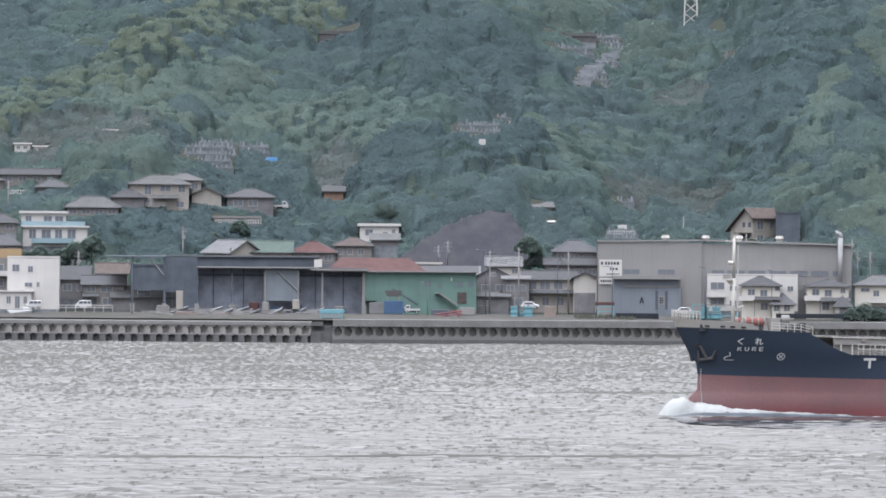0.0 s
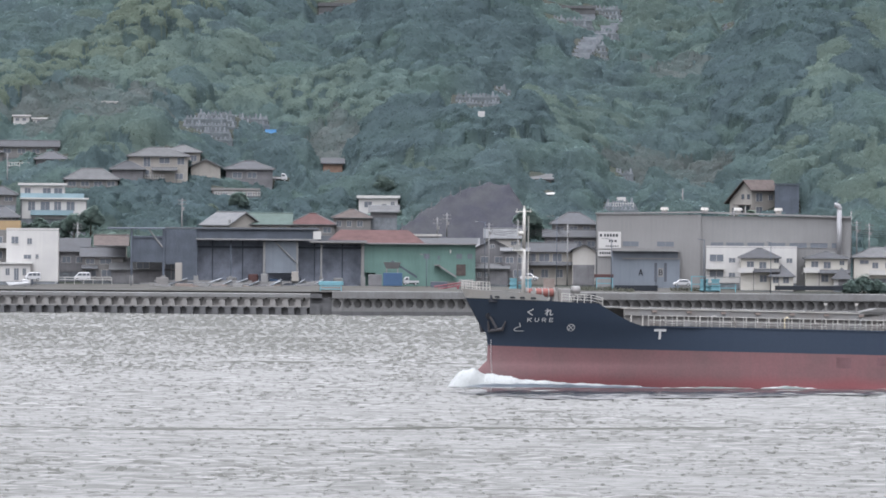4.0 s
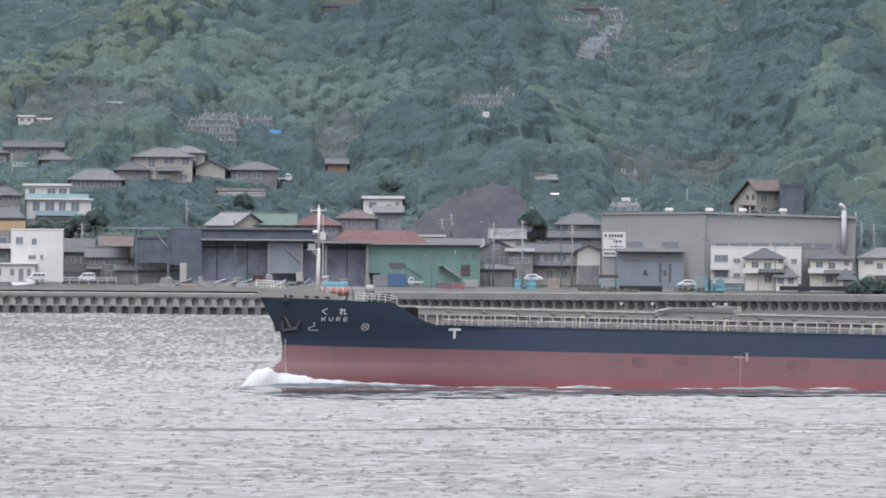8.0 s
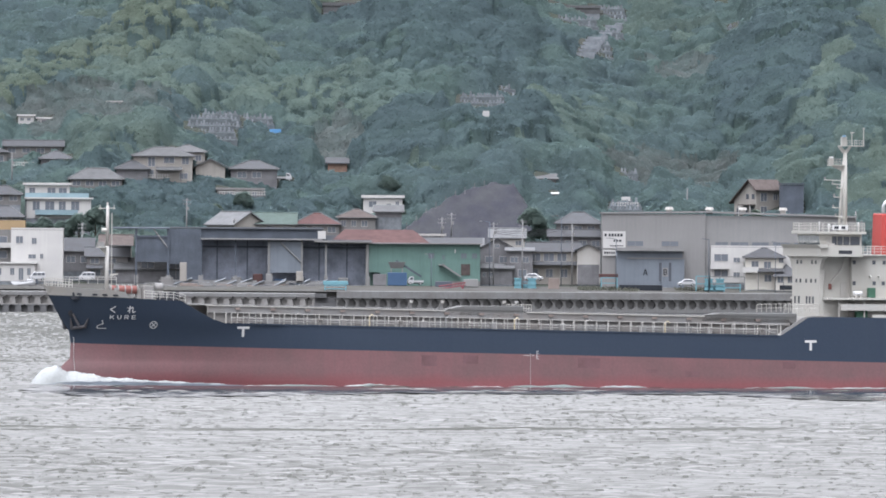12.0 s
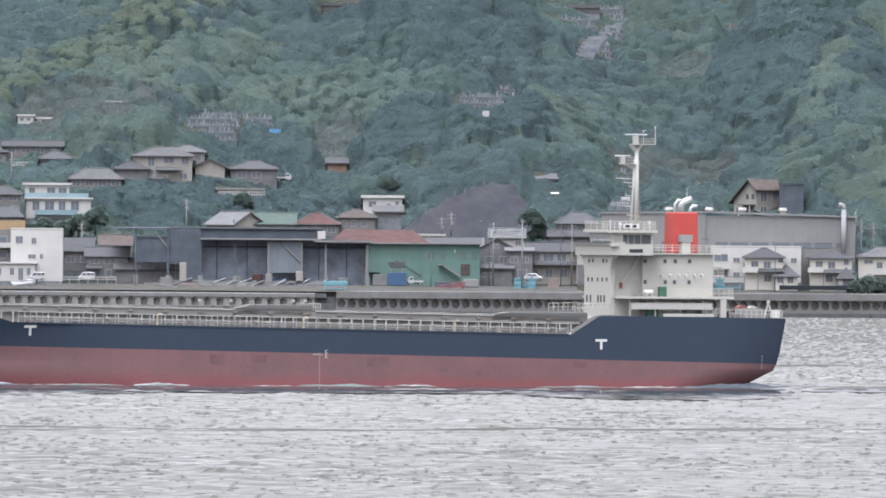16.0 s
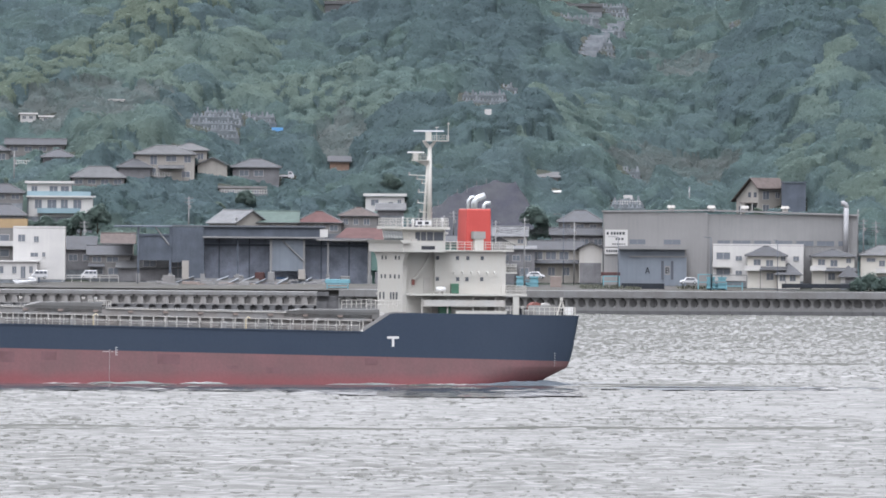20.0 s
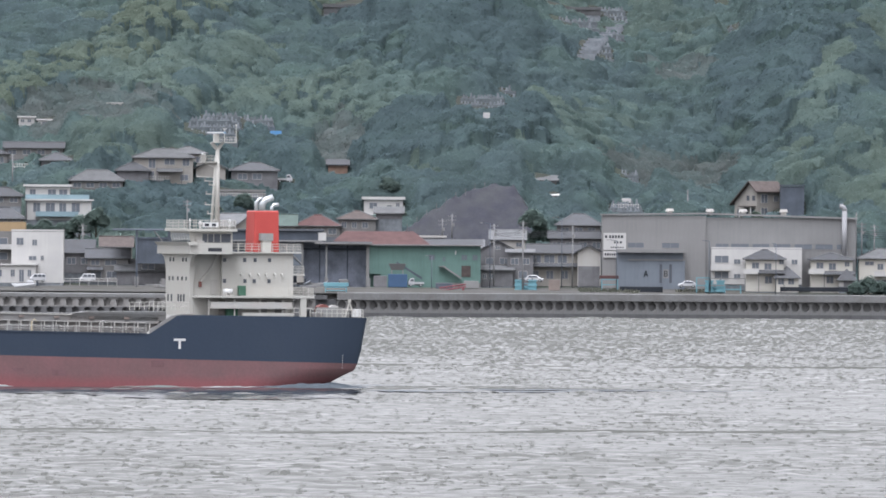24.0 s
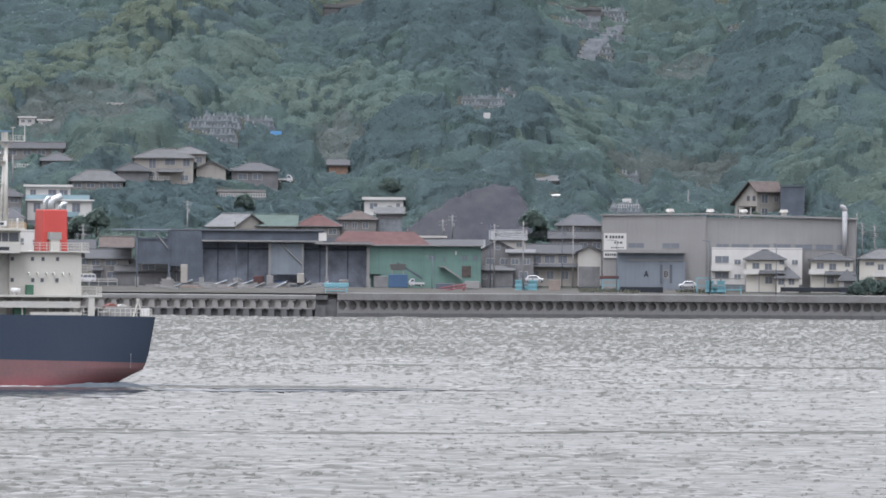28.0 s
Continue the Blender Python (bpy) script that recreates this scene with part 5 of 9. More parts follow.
# ---- houses, sheds and street things ----
M.update({
    "tile": mat("grey_roof_tile", (0.066, 0.069, 0.075), 0.6, vary=0.25, stain=0.15, tint=(0.055, 0.055, 0.056), rand=0.15),
    "tile_rim": mat("weathered_ridge_tile", (0.115, 0.117, 0.12), 0.7, vary=0.2, rand=0.15),
    "tile_brown": mat("brown_roof_tile", (0.088, 0.073, 0.068), 0.65, vary=0.25, stain=0.15, rand=0.1),
    "metal_pale": mat("pale_sheet_roof", (0.098, 0.10, 0.102), 0.7, vary=0.2, stain=0.1, streak=0.3, rand=0.1),
    "metal_green": mat("green_sheet_roof", (0.075, 0.10, 0.09), 0.7, vary=0.2, stain=0.1),
    "metal_red": mat("rusty_red_sheet", (0.088, 0.050, 0.048), 0.65, vary=0.25, stain=0.08, streak=0.3),
    "plaster_white": mat("white_plaster", (0.37, 0.366, 0.355), 0.8, vary=0.08, streak=0.25, tint=(0.5, 0.48, 0.45)),
    "plaster_pale": mat("pale_plaster", (0.355, 0.345, 0.325), 0.8, vary=0.1, streak=0.3, tint=(0.28, 0.26, 0.23)),
    "plaster_warm": mat("warm_white_plaster", (0.44, 0.425, 0.385), 0.8, vary=0.1, streak=0.3, tint=(0.40, 0.37, 0.32)),
    "plaster_cream": mat("cream_plaster", (0.265, 0.25, 0.228), 0.85, vary=0.12, streak=0.3),
    "plaster_grey": mat("grey_plaster", (0.19, 0.185, 0.18), 0.85, vary=0.18, streak=0.35),
    # dark wood raised to mid-grey: haze put into the colour
    "wood_dark": mat("hazed_wood_cladding", (0.18, 0.178, 0.185), 0.85, vary=0.3, streak=0.4),
    "ochre": mat("ochre_plaster", (0.30, 0.22, 0.13), 0.8, vary=0.12),
    "blue_pale": mat("pale_blue_paint", (0.20, 0.28, 0.31), 0.6, vary=0.12),
    "blue": mat("blue_sheet", (0.055, 0.095, 0.165), 0.6, vary=0.15),
    "tarp": mat("bright_blue_tarpaulin", (0.09, 0.22, 0.40), 0.6, vary=0.1),
    "cyan": mat("turquoise_paint", (0.14, 0.28, 0.32), 0.55, vary=0.15, streak=0.2),
    # dark sheet blued and lifted for haze in its base colour
    "shed_dark": mat("dark_corrugated_sheet", (0.090, 0.104, 0.126), 0.65, vary=0.25, streak=0.3),
    "shed_roof": mat("dark_sheet_roof", (0.026, 0.030, 0.036), 0.7, vary=0.2, streak=0.3),
    "shed_grey": mat("grey_sheet_cladding", (0.203, 0.201, 0.198), 0.6, vary=0.1, stain=0.03, streak=0.2),
    "shed_grey2": mat("darker_sheet_cladding", (0.190, 0.190, 0.188), 0.6, vary=0.1, stain=0.03, streak=0.2),
    # green paled for haze in its base colour
    "shed_green": mat("green_sheet_cladding", (0.112, 0.182, 0.162), 0.55, vary=0.14, stain=0.05, streak=0.3),
    "stone": mat("weathered_stone", (0.185, 0.20, 0.215), 0.85, vary=0.25, stain=0.2, rand=0.25),
    "terrace": mat("mossy_terrace_wall", (0.120, 0.137, 0.145), 0.9, vary=0.3, stain=0.2),
    "net": mat("slope_netting", (0.032, 0.033, 0.042), 0.95, vary=0.25, stain=0.035, grain=0.25, tint=(0.052, 0.054, 0.056), streak=0.45),
    "earth_red": mat("bare_earth", (0.24, 0.165, 0.13), 0.95, vary=0.3, stain=0.1),
    "car_white": mat("white_car_paint", (0.36, 0.365, 0.37), 0.25, vary=0.03, bump=0.02, spec=0.6),
    "rubber": mat("tyre_rubber", (0.02, 0.02, 0.02), 0.9),
    "pole": mat("concrete_pole", (0.20, 0.20, 0.198), 0.8, vary=0.15),
    "flue": mat("weathered_zinc", (0.26, 0.262, 0.268), 0.65, metal=0.0, vary=0.12, streak=0.2),
    # inner sheet paled and blued: haze and lifted shade put into the colour
    "shed_inner": mat("hazed_inner_sheet", (0.25, 0.275, 0.33), 0.8, vary=0.35, stain=0.08, streak=0.4),
    "tin": mat("pale_tin_sheet", (0.118, 0.121, 0.124), 0.6, vary=0.2, stain=0.12, streak=0.4, rand=0.15),
    "shed_blue": mat("blue_grey_door_sheet", (0.155, 0.175, 0.20), 0.6, vary=0.12, stain=0.04, streak=0.3),
    "wire": mat("dark_wire", (0.05, 0.05, 0.055), 0.7),
})


def window(parent, x, z, w, h, y=0.0, material="house_glass", frame_mat="plaster_white"):
    """A window in a front wall: frame proud of the wall, dark pane and mullion."""
    bm = bmesh.new()
    t = 0.07
    for b in ((x - w / 2 - t, x + w / 2 + t, z + h / 2, z + h / 2 + t), (x - w / 2 - t, x + w / 2 + t, z - h / 2 - t, z - h / 2),
              (x - w / 2 - t, x - w / 2, z - h / 2, z + h / 2), (x + w / 2, x + w / 2 + t, z - h / 2, z + h / 2), (x - 0.03, x + 0.03, z - h / 2, z + h / 2)):
        box(bm, b[0], b[1], y - 0.09, y + 0.02, b[2], b[3])
    f = part("window", bm, M[frame_mat], parent)
    bm = bmesh.new()
    box(bm, x - w / 2, x + w / 2, y - 0.035, y + 0.02, z - h / 2, z + h / 2)
    part("pane", bm, M[material], f)


def roof_mesh(kind, w, d, h, rise, over):
    """Roof over a w by d plan whose eaves stand at height h."""
    bm = bmesh.new()
    x0, x1, y0, y1, t = -w / 2 - over, w / 2 + over, -over, d + over, 0.22
    if kind == "hip":
        r = min(w, d) / 2 + over
        if w >= d:
            ridge = [(x0 + r, d / 2), (x1 - r, d / 2)]
        else:
            ridge = [(0, y0 + r), (0, y1 - r)]
        e = [bm.verts.new(c) for c in ((x0, y0, h), (x1, y0, h), (x1, y1, h), (x0, y1, h))]
        b = [bm.verts.new((v.co.x, v.co.y, h - t)) for v in e]
        p, q = [bm.verts.new((*c, h + rise)) for c in ridge]
        if w >= d:
            for f in ((e[0], e[1], q, p), (e[2], e[3], p, q), (e[1], e[2], q), (e[3], e[0], p)):
                bm.faces.new(f)
        else:
            for f in ((e[0], e[1], p), (e[2], e[3], q), (e[1], e[2], q, p), (e[3], e[0], p, q)):
                bm.faces.new(f)
        for i in range(4):
            bm.faces.new((b[i], b[(i + 1) % 4], e[(i + 1) % 4], e[i]))
        bm.faces.new(b[::-1])
    elif kind == "gable_x":
        a = [(y0, h), (d / 2, h + rise), (y1, h), (y1, h - t), (d / 2, h + rise - t * 1.3), (y0, h - t)]
        v0, v1 = [bm.verts.new((x0, y, z)) for y, z in a], [bm.verts.new((x1, y, z)) for y, z in a]
        for i in range(6):
            bm.faces.new((v0[i], v0[(i + 1) % 6], v1[(i + 1) % 6], v1[i]))
        bm.faces.new(v0[::-1])
        bm.faces.new(v1)
    elif kind == "gable_y":
        slab(bm, [(x0, h), (0, h + rise), (x1, h), (x1, h - t), (0, h + rise - t * 1.3), (x0, h - t)], y0, y1)
    elif kind == "shed":
        a = [(y0, h), (y1, h + rise), (y1, h + rise - t), (y0, h - t)]
        v0, v1 = [bm.verts.new((x0, y, z)) for y, z in a], [bm.verts.new((x1, y, z)) for y, z in a]
        for i in range(4):
            bm.faces.new((v0[i], v0[(i + 1) % 4], v1[(i + 1) % 4], v1[i]))
        bm.faces.new(v0[::-1])
        bm.faces.new(v1)
    else:
        box(bm, x0, x1, y0, y1, h, h + max(0.15, rise))
    return bm


def house(x, y, z, w, d, h, roof="hip", rise=1.6, wall="plaster_cream", cover=None, over=0.55, storeys=2, glazing=None, label="", turn=0.0,
          name="house", porch=None, balcony=None, clear=9.0, down=3.0, door=None, group="houses of the village"):
    """A house: walls down into the slope, roof with ridge, windows, porch roof and balcony where it has them. x is its middle, y its front."""
    cover = cover or (wall if roof == "flat" else "tile")
    down = max(down, z - float(land_z(x, y)) + 1.0)
    ob = thing(name, label, "house" if name == "house" else "building", pose(x, y, z, 0, 0, turn), group)
    bm = bmesh.new()
    box(bm, -w / 2, w / 2, 0, d, -0.25, h - 0.1)
    if roof == "gable_y":
        slab(bm, [(-w / 2, h - 0.12), (w / 2, h - 0.12), (0, h + rise - 0.25)], 0.0, d)
    elif roof == "gable_x":
        v0, v1 = [[bm.verts.new((sx, a, b)) for a, b in ((0, h - 0.12), (d, h - 0.12), (d / 2, h + rise - 0.25))] for sx in (-w / 2, w / 2)]
        bm.faces.new(v0)
        bm.faces.new(v1[::-1])
        for i in range(3):
            bm.faces.new((v0[i], v0[(i + 1) % 3], v1[(i + 1) % 3], v1[i]))
    part("wall", bm, M[wall], ob)
    bm = bmesh.new()
    box(bm, -w / 2 + 0.06, w / 2 - 0.06, 0.06, d - 0.06, -down, -0.25)
    part("foundation", bm, M["stone"], ob)
    rf = part("roof", roof_mesh(roof, w, d, h, rise, over), M[cover], ob)
    if roof in ("hip", "gable_x") and w >= d:
        r = min(w, d) / 2 if roof == "hip" else -over
        bm = bmesh.new()
        tube(bm, (-w / 2 + r, d / 2, h + rise), (w / 2 - r, d / 2, h + rise), 0.16, n=6)
        part("ridge", bm, M[cover], rf)
        if roof == "hip":
            for sx in (-1, 1):
                for ye in (-over, d + over):
                    bm = bmesh.new()
                    tube(bm, (sx * (w / 2 + over), ye, h + 0.03), (sx * (w / 2 - r), d / 2, h + rise), 0.13, n=5)
                    part("hip_tile", bm, M["tile_rim"], rf)
    if roof in ("hip", "gable_x"):
        bm = bmesh.new()
        tube(bm, (-w / 2 - over, -over - 0.05, h - 0.12), (w / 2 + over, -over - 0.05, h - 0.12), 0.09, n=5)
        part("gutter", bm, M["tile_rim"], rf)
    if glazing is None:
        glazing = []
        n = max(1, int(w / 2.7))
        for s in range(storeys):
            zz = h * (s + 0.55) / storeys
            for i in range(n):
                glazing.append((-w / 2 + w * (i + 0.5) / n, zz, min(1.7, w / n * 0.6), min(1.25, h / storeys * 0.45)))
    for gx, gz, gw, gh in glazing:
        window(ob, gx, gz, gw, gh)
    if porch:
        px, pw, pz = porch
        bm = bmesh.new()
        slab_pts = [(-1.6, pz), (0.0, pz + 0.7), (0.0, pz + 0.5), (-1.6, pz - 0.15)]
        v0, v1 = [bm.verts.new((px - pw / 2, a, b)) for a, b in slab_pts], [bm.verts.new((px + pw / 2, a, b)) for a, b in slab_pts]
        for i in range(4):
            bm.faces.new((v0[i], v0[(i + 1) % 4], v1[(i + 1) % 4], v1[i]))
        bm.faces.new(v0[::-1])
        bm.faces.new(v1)
        part("porch_roof", bm, M[cover], ob)
        for q in (-pw / 2 + 0.2, pw / 2 - 0.2):
            bm = bmesh.new()
            box(bm, px + q - 0.08, px + q + 0.08, -1.45, -1.3, -down, pz - 0.05)
            part("porch_post", bm, M["wood_dark"], ob)
    if balcony:
        bx, bw, bz, bmat = balcony
        bm = bmesh.new()
        box(bm, bx - bw / 2, bx + bw / 2, -1.2, 0.0, bz, bz + 0.15)
        bal = part("balcony", bm, M[bmat], ob)
        bm = bmesh.new()
        box(bm, bx - bw / 2, bx + bw / 2, -1.2, -1.1, bz + 0.15, bz + 1.1)
        part("parapet", bm, M[bmat], bal)
    if door:
        bm = bmesh.new()
        box(bm, door[0] - door[1] / 2, door[0] + door[1] / 2, -0.05, 0.02, -0.3, door[2])
        part("door", bm, M["wood_dark"], ob)
    CLEAR.append((x, y, w / 2 + 1.0, clear, d + 1))
    BUILT.append((x, y + 0.8, w / 2 + 0.2, d - 0.8))
    return ob


def gable_house(x, y, z, turn):
    """A house whose roof falls short in front and long behind, gable end towards the water."""
    ob = thing("house", "cream gabled hillside house with a brown lopsided roof", "house", pose(x, y, z, 0, 0, turn), "houses of the village")
    w, prof = 7.4, ((0, -3), (0, 6.1), (2.0, 7.8), (7.4, 3.4), (7.4, -3))
    bm = bmesh.new()
    v0, v1 = [bm.verts.new((0, a, b)) for a, b in prof], [bm.verts.new((w, a, b)) for a, b in prof]
    for i in range(5):
        bm.faces.new((v0[i], v0[(i + 1) % 5], v1[(i + 1) % 5], v1[i]))
    bm.faces.new(v0[::-1])
    bm.faces.new(v1)
    part("wall", bm, M["plaster_cream"], ob)
    for name, q in (("front_roof", ((-0.7, 5.55), (2.0, 7.85), (2.0, 8.1), (-0.7, 5.8))), ("back_roof", ((2.0, 7.85), (8.3, 2.7), (8.3, 2.95), (2.0, 8.1)))):
        bm = bmesh.new()
        v0, v1 = [bm.verts.new((-0.8, a, b)) for a, b in q], [bm.verts.new((w + 0.5, a, b)) for a, b in q]
        for i in range(4):
            bm.faces.new((v0[i], v0[(i + 1) % 4], v1[(i + 1) % 4], v1[i]))
        bm.faces.new(v0[::-1])
        bm.faces.new(v1)
        part(name, bm, M["tile_brown"], ob)
    for gx, gz, gw, gh in ((2.2, 4.2, 1.8, 1.8), (2.2, 1.4, 1.8, 1.4), (5.6, 4.2, 1.2, 1.2)):
        window(ob, gx, gz, gw, gh)
    for a, gz, gw, gh in ((1.0, 4.3, 0.9, 1.1), (2.9, 4.3, 0.9, 1.1), (1.2, 1.2, 1.1, 1.8), (3.4, 1.2, 1.3, 1.8), (6.0, 1.0, 0.9, 1.6)):
        bm = bmesh.new()
        box(bm, -0.06, 0.02, a - gw / 2, a + gw / 2, gz - gh / 2, gz + gh / 2)
        part("gable_window", bm, M["glass"], ob)
    bm = bmesh.new()
    box(bm, -1.6, 0.0, 0.2, 4.4, 2.4, 2.55)
    part("porch_roof", bm, M["tile_brown"], ob)
    for a in (0.4, 4.2):
        bm = bmesh.new()
        box(bm, -1.5, -1.35, a - 0.08, a + 0.08, -3, 2.4)
        part("porch_post", bm, M["plaster_white"], ob)
    CLEAR.append((x + 1, y, 8, 16, 10))
    BUILT.append((x + 1, y - 1, 6.0, 10))


def garden_fence(x0, x1, y, z):
    """A white paling fence on a low wall before a hillside house."""
    ob = thing("garden_fence", "white paling fence on a low stone wall", "fence", pose(x0, y, z))
    bm = bmesh.new()
    box(bm, 0, x1 - x0, 0.0, 0.3, -2.0, 0.5)
    part("low_wall", bm, M["terrace"], ob)
    for k in (0.75, 1.35):
        bm = bmesh.new()
        box(bm, 0, x1 - x0, 0.1, 0.16, k, k + 0.09)
        part("rail", bm, M["plaster_white"], ob)
    bm = bmesh.new()
    box(bm, -0.06, 0.06, 0.08, 0.18, 0.5, 1.6)
    first = part("paling", bm, M["plaster_white"], ob)
    first.location = (0.1, 0, 0)
    a = 0.65
    while a < x1 - x0:
        more("paling", first, ob, pose(a, 0, 0))
        a += 0.55
    CLEAR.append(((x0 + x1) / 2, y, (x1 - x0) / 2 + 0.5, 16, 3))


def utility_pole(x, y, z, h, arms=2, lamp=False, material="pole", label="slim concrete utility pole with crossarms"):
    ob = thing("utility_pole" if not lamp else "street_lamp", label, "pole", pose(x, y, z), "poles along the quay")
    bm = bmesh.new()
    material = "shed_dark" if lamp else material
    tube(bm, (0, 0, -1), (0, 0, h), 0.1 if lamp else 0.17, 0.07 if lamp else 0.11, n=8)
    part("pole", bm, M[material], ob, smooth=True)
    for k in range(arms):
        bm = bmesh.new()
        box(bm, -0.9, 0.9, -0.06, 0.06, h - 0.6 - k * 0.8, h - 0.48 - k * 0.8)
        arm = part("crossarm", bm, M["wood_dark"], ob)
        for q in (-0.8, -0.3, 0.3, 0.8):
            bm = bmesh.new()
            tube(bm, (q, 0, h - 0.48 - k * 0.8), (q, 0, h - 0.25 - k * 0.8), 0.06, n=6)
            part("insulator", bm, M["pole"], arm)
    if arms:
        bm = bmesh.new()
        tube(bm, (0.3, 0, h - 2.6), (0.3, 0, h - 1.9), 0.22, n=10)
        part("transformer", bm, M["shed_grey"], ob)
    if lamp:
        bm = bmesh.new()
        tube(bm, (0, 0, h - 0.1), (-1.5 * lamp, 0, h + 0.12), 0.06, n=6)
        part("lamp_arm", bm, M[material], ob)
        bm = bmesh.new()
        box(bm, -1.9 * lamp - 0.3, -1.9 * lamp + 0.3, -0.16, 0.16, h + 0.02, h + 0.16)
        part("lamp_head", bm, M["shed_grey"], ob)
    return ob


def wheel_set(ob, xs, r, y0, y1):
    for a in xs:
        for b in (y0, y1):
            bm = bmesh.new()
            tube(bm, (a, b - 0.09, r), (a, b + 0.09, r), r, n=14)
            w = part("wheel", bm, M["rubber"], ob)
            bm = bmesh.new()
            tube(bm, (a, b - 0.11, r), (a, b + 0.11, r), r * 0.55, n=10)
            part("rim", bm, M["steel"], w)


def kei_truck(x, y, z, turn, label, body="car_white", load=None):
    ob = thing("kei_truck", label, "truck", pose(x, y, z, 0, 0, turn))
    if y > 3690:
        CLEAR.append((x, y, 3.5, 18, 4))
        BUILT.append((x, y - 1.5, 2.5, 4))
    bm = bmesh.new()
    slab(bm, [(-1.7, 0.35), (-0.45, 0.35), (-0.45, 1.75), (-1.15, 1.78), (-1.6, 1.1), (-1.7, 0.9)], -0.7, 0.7)
    part("cab", bm, M[body], ob, bevel=0.06)
    bm = bmesh.new()
    slab(bm, [(-1.02, 1.12), (-0.6, 1.12), (-0.6, 1.6), (-1.12, 1.62), (-1.36, 1.12)], -0.715, 0.715)
    part("cab_window", bm, M["glass"], ob)
    bm = bmesh.new()
    box(bm, -0.4, 1.7, -0.7, 0.7, 0.55, 0.68)
    bed = part("load_bed", bm, M[body], ob)
    for b in ((-0.4, 1.7, -0.72, -0.68, 0.68, 0.98), (-0.4, 1.7, 0.68, 0.72, 0.68, 0.98), (1.66, 1.7, -0.7, 0.7, 0.68, 0.98)):
        bm = bmesh.new()
        box(bm, *b)
        part("side_board", bm, M[body], bed)
    bm = bmesh.new()
    box(bm, -1.6, 1.6, -0.5, 0.5, 0.3, 0.5)
    part("chassis", bm, M["rubber"], ob)
    wheel_set(ob, (-1.2, 1.0), 0.27, -0.62, 0.62)
    return ob


def car(x, y, z, turn, label, body="car_white", tall=1.5):
    ob = thing("car", label, "car", pose(x, y, z, 0, 0, turn))
    bm = bmesh.new()
    if tall > 1.6:
        # a one-box van: upright back, short sloping nose
        slab(bm, [(-1.7, 0.3), (1.68, 0.3), (1.72, 0.8), (1.66, tall - 0.2), (1.5, tall), (-0.85, tall), (-1.3, 1.12), (-1.72, 0.95)], -0.74, 0.74)
        part("body", bm, M[body], ob, bevel=0.08)
        for a, b in ((-1.0, -0.15), (-0.02, 0.75), (0.88, 1.5)):
            bm = bmesh.new()
            slab(bm, [(a - (0.12 if a < -0.5 else 0), 1.1), (b, 1.1), (b, tall - 0.18), (a + (0.2 if a < -0.5 else 0), tall - 0.18)], -0.755, 0.755)
            part("side_window", bm, M["glass"], ob)
        bm = bmesh.new()
        box(bm, -1.76, -1.68, -0.7, 0.7, 0.32, 0.5)
        part("bumper", bm, M["pole"], ob)
        wheel_set(ob, (-1.15, 1.1), 0.28, -0.68, 0.68)
        return ob
    slab(bm, [(-1.95, 0.3), (1.95, 0.3), (1.98, 0.75), (1.75, 0.95), (1.15, tall - 0.04), (0.2, tall), (-0.55, tall - 0.02), (-1.1, 0.95), (-1.85, 0.8)], -0.8, 0.8)
    part("body", bm, M[body], ob, bevel=0.1)
    bm = bmesh.new()
    slab(bm, [(-0.85, 0.98), (1.4, 0.98), (1.05, tall - 0.12), (-0.45, tall - 0.12)], -0.815, 0.815)
    part("side_window", bm, M["glass"], ob)
    wheel_set(ob, (-1.25, 1.25), 0.31, -0.72, 0.72)
    return ob


def gravestone_mesh(w, h):
    bm = bmesh.new()
    box(bm, -w, w, -w, w, 0, 0.25 * h)
    box(bm, -w * 0.75, w * 0.75, -w * 0.75, w * 0.75, 0.25 * h, 0.42 * h)
    box(bm, -w * 0.45, w * 0.45, -w * 0.45, w * 0.45, 0.42 * h, h)
    return mesh_of("gravestone", bm, M["stone"])


GRAVES = [gravestone_mesh(0.36, 0.7), gravestone_mesh(0.42, 0.9), gravestone_mesh(0.34, 0.6), gravestone_mesh(0.4, 0.8), gravestone_mesh(0.42, 1.25)]


def graveyard(x, y, z, w, rows, rise, seed, label, wall=1.2):
    """Stepped stone terraces crowded with gravestones."""
    rng = random.Random(seed)
    for k in range(rows):
        yy, zz, ww = y + k * 3.0, z + k * rise, w * (1 - 0.08 * k)
        bm = bmesh.new()
        box(bm, -ww / 2, ww / 2, 0, 3.2, -2.2, 0)
        t = thing("grave_terrace", label, "terrace", pose(x, yy, zz), "grave terraces on the hill")
        part("retaining_wall", bm, M["terrace"], t, bevel=0.08)
        a = -ww / 2 + 0.8
        while a < ww / 2 - 0.5:
            g = new("gravestone", rng.choice(GRAVES))
            g.matrix_world = pose(x + a, yy + rng.uniform(0.9, 2.2), zz, 0, 0, rng.uniform(-12, 12))
            tagged(g, "grey weathered stone grave marker on a terrace", "gravestone", "gravestones on the hill")
            a += rng.uniform(0.55, 1.1)
    CLEAR.append((x, y, w / 2 + 0.5, 14, rows * 3.0 + 1))
    BUILT.append((x, y + 0.8, w / 2 - 0.2, rows * 3.0 - 0.5))


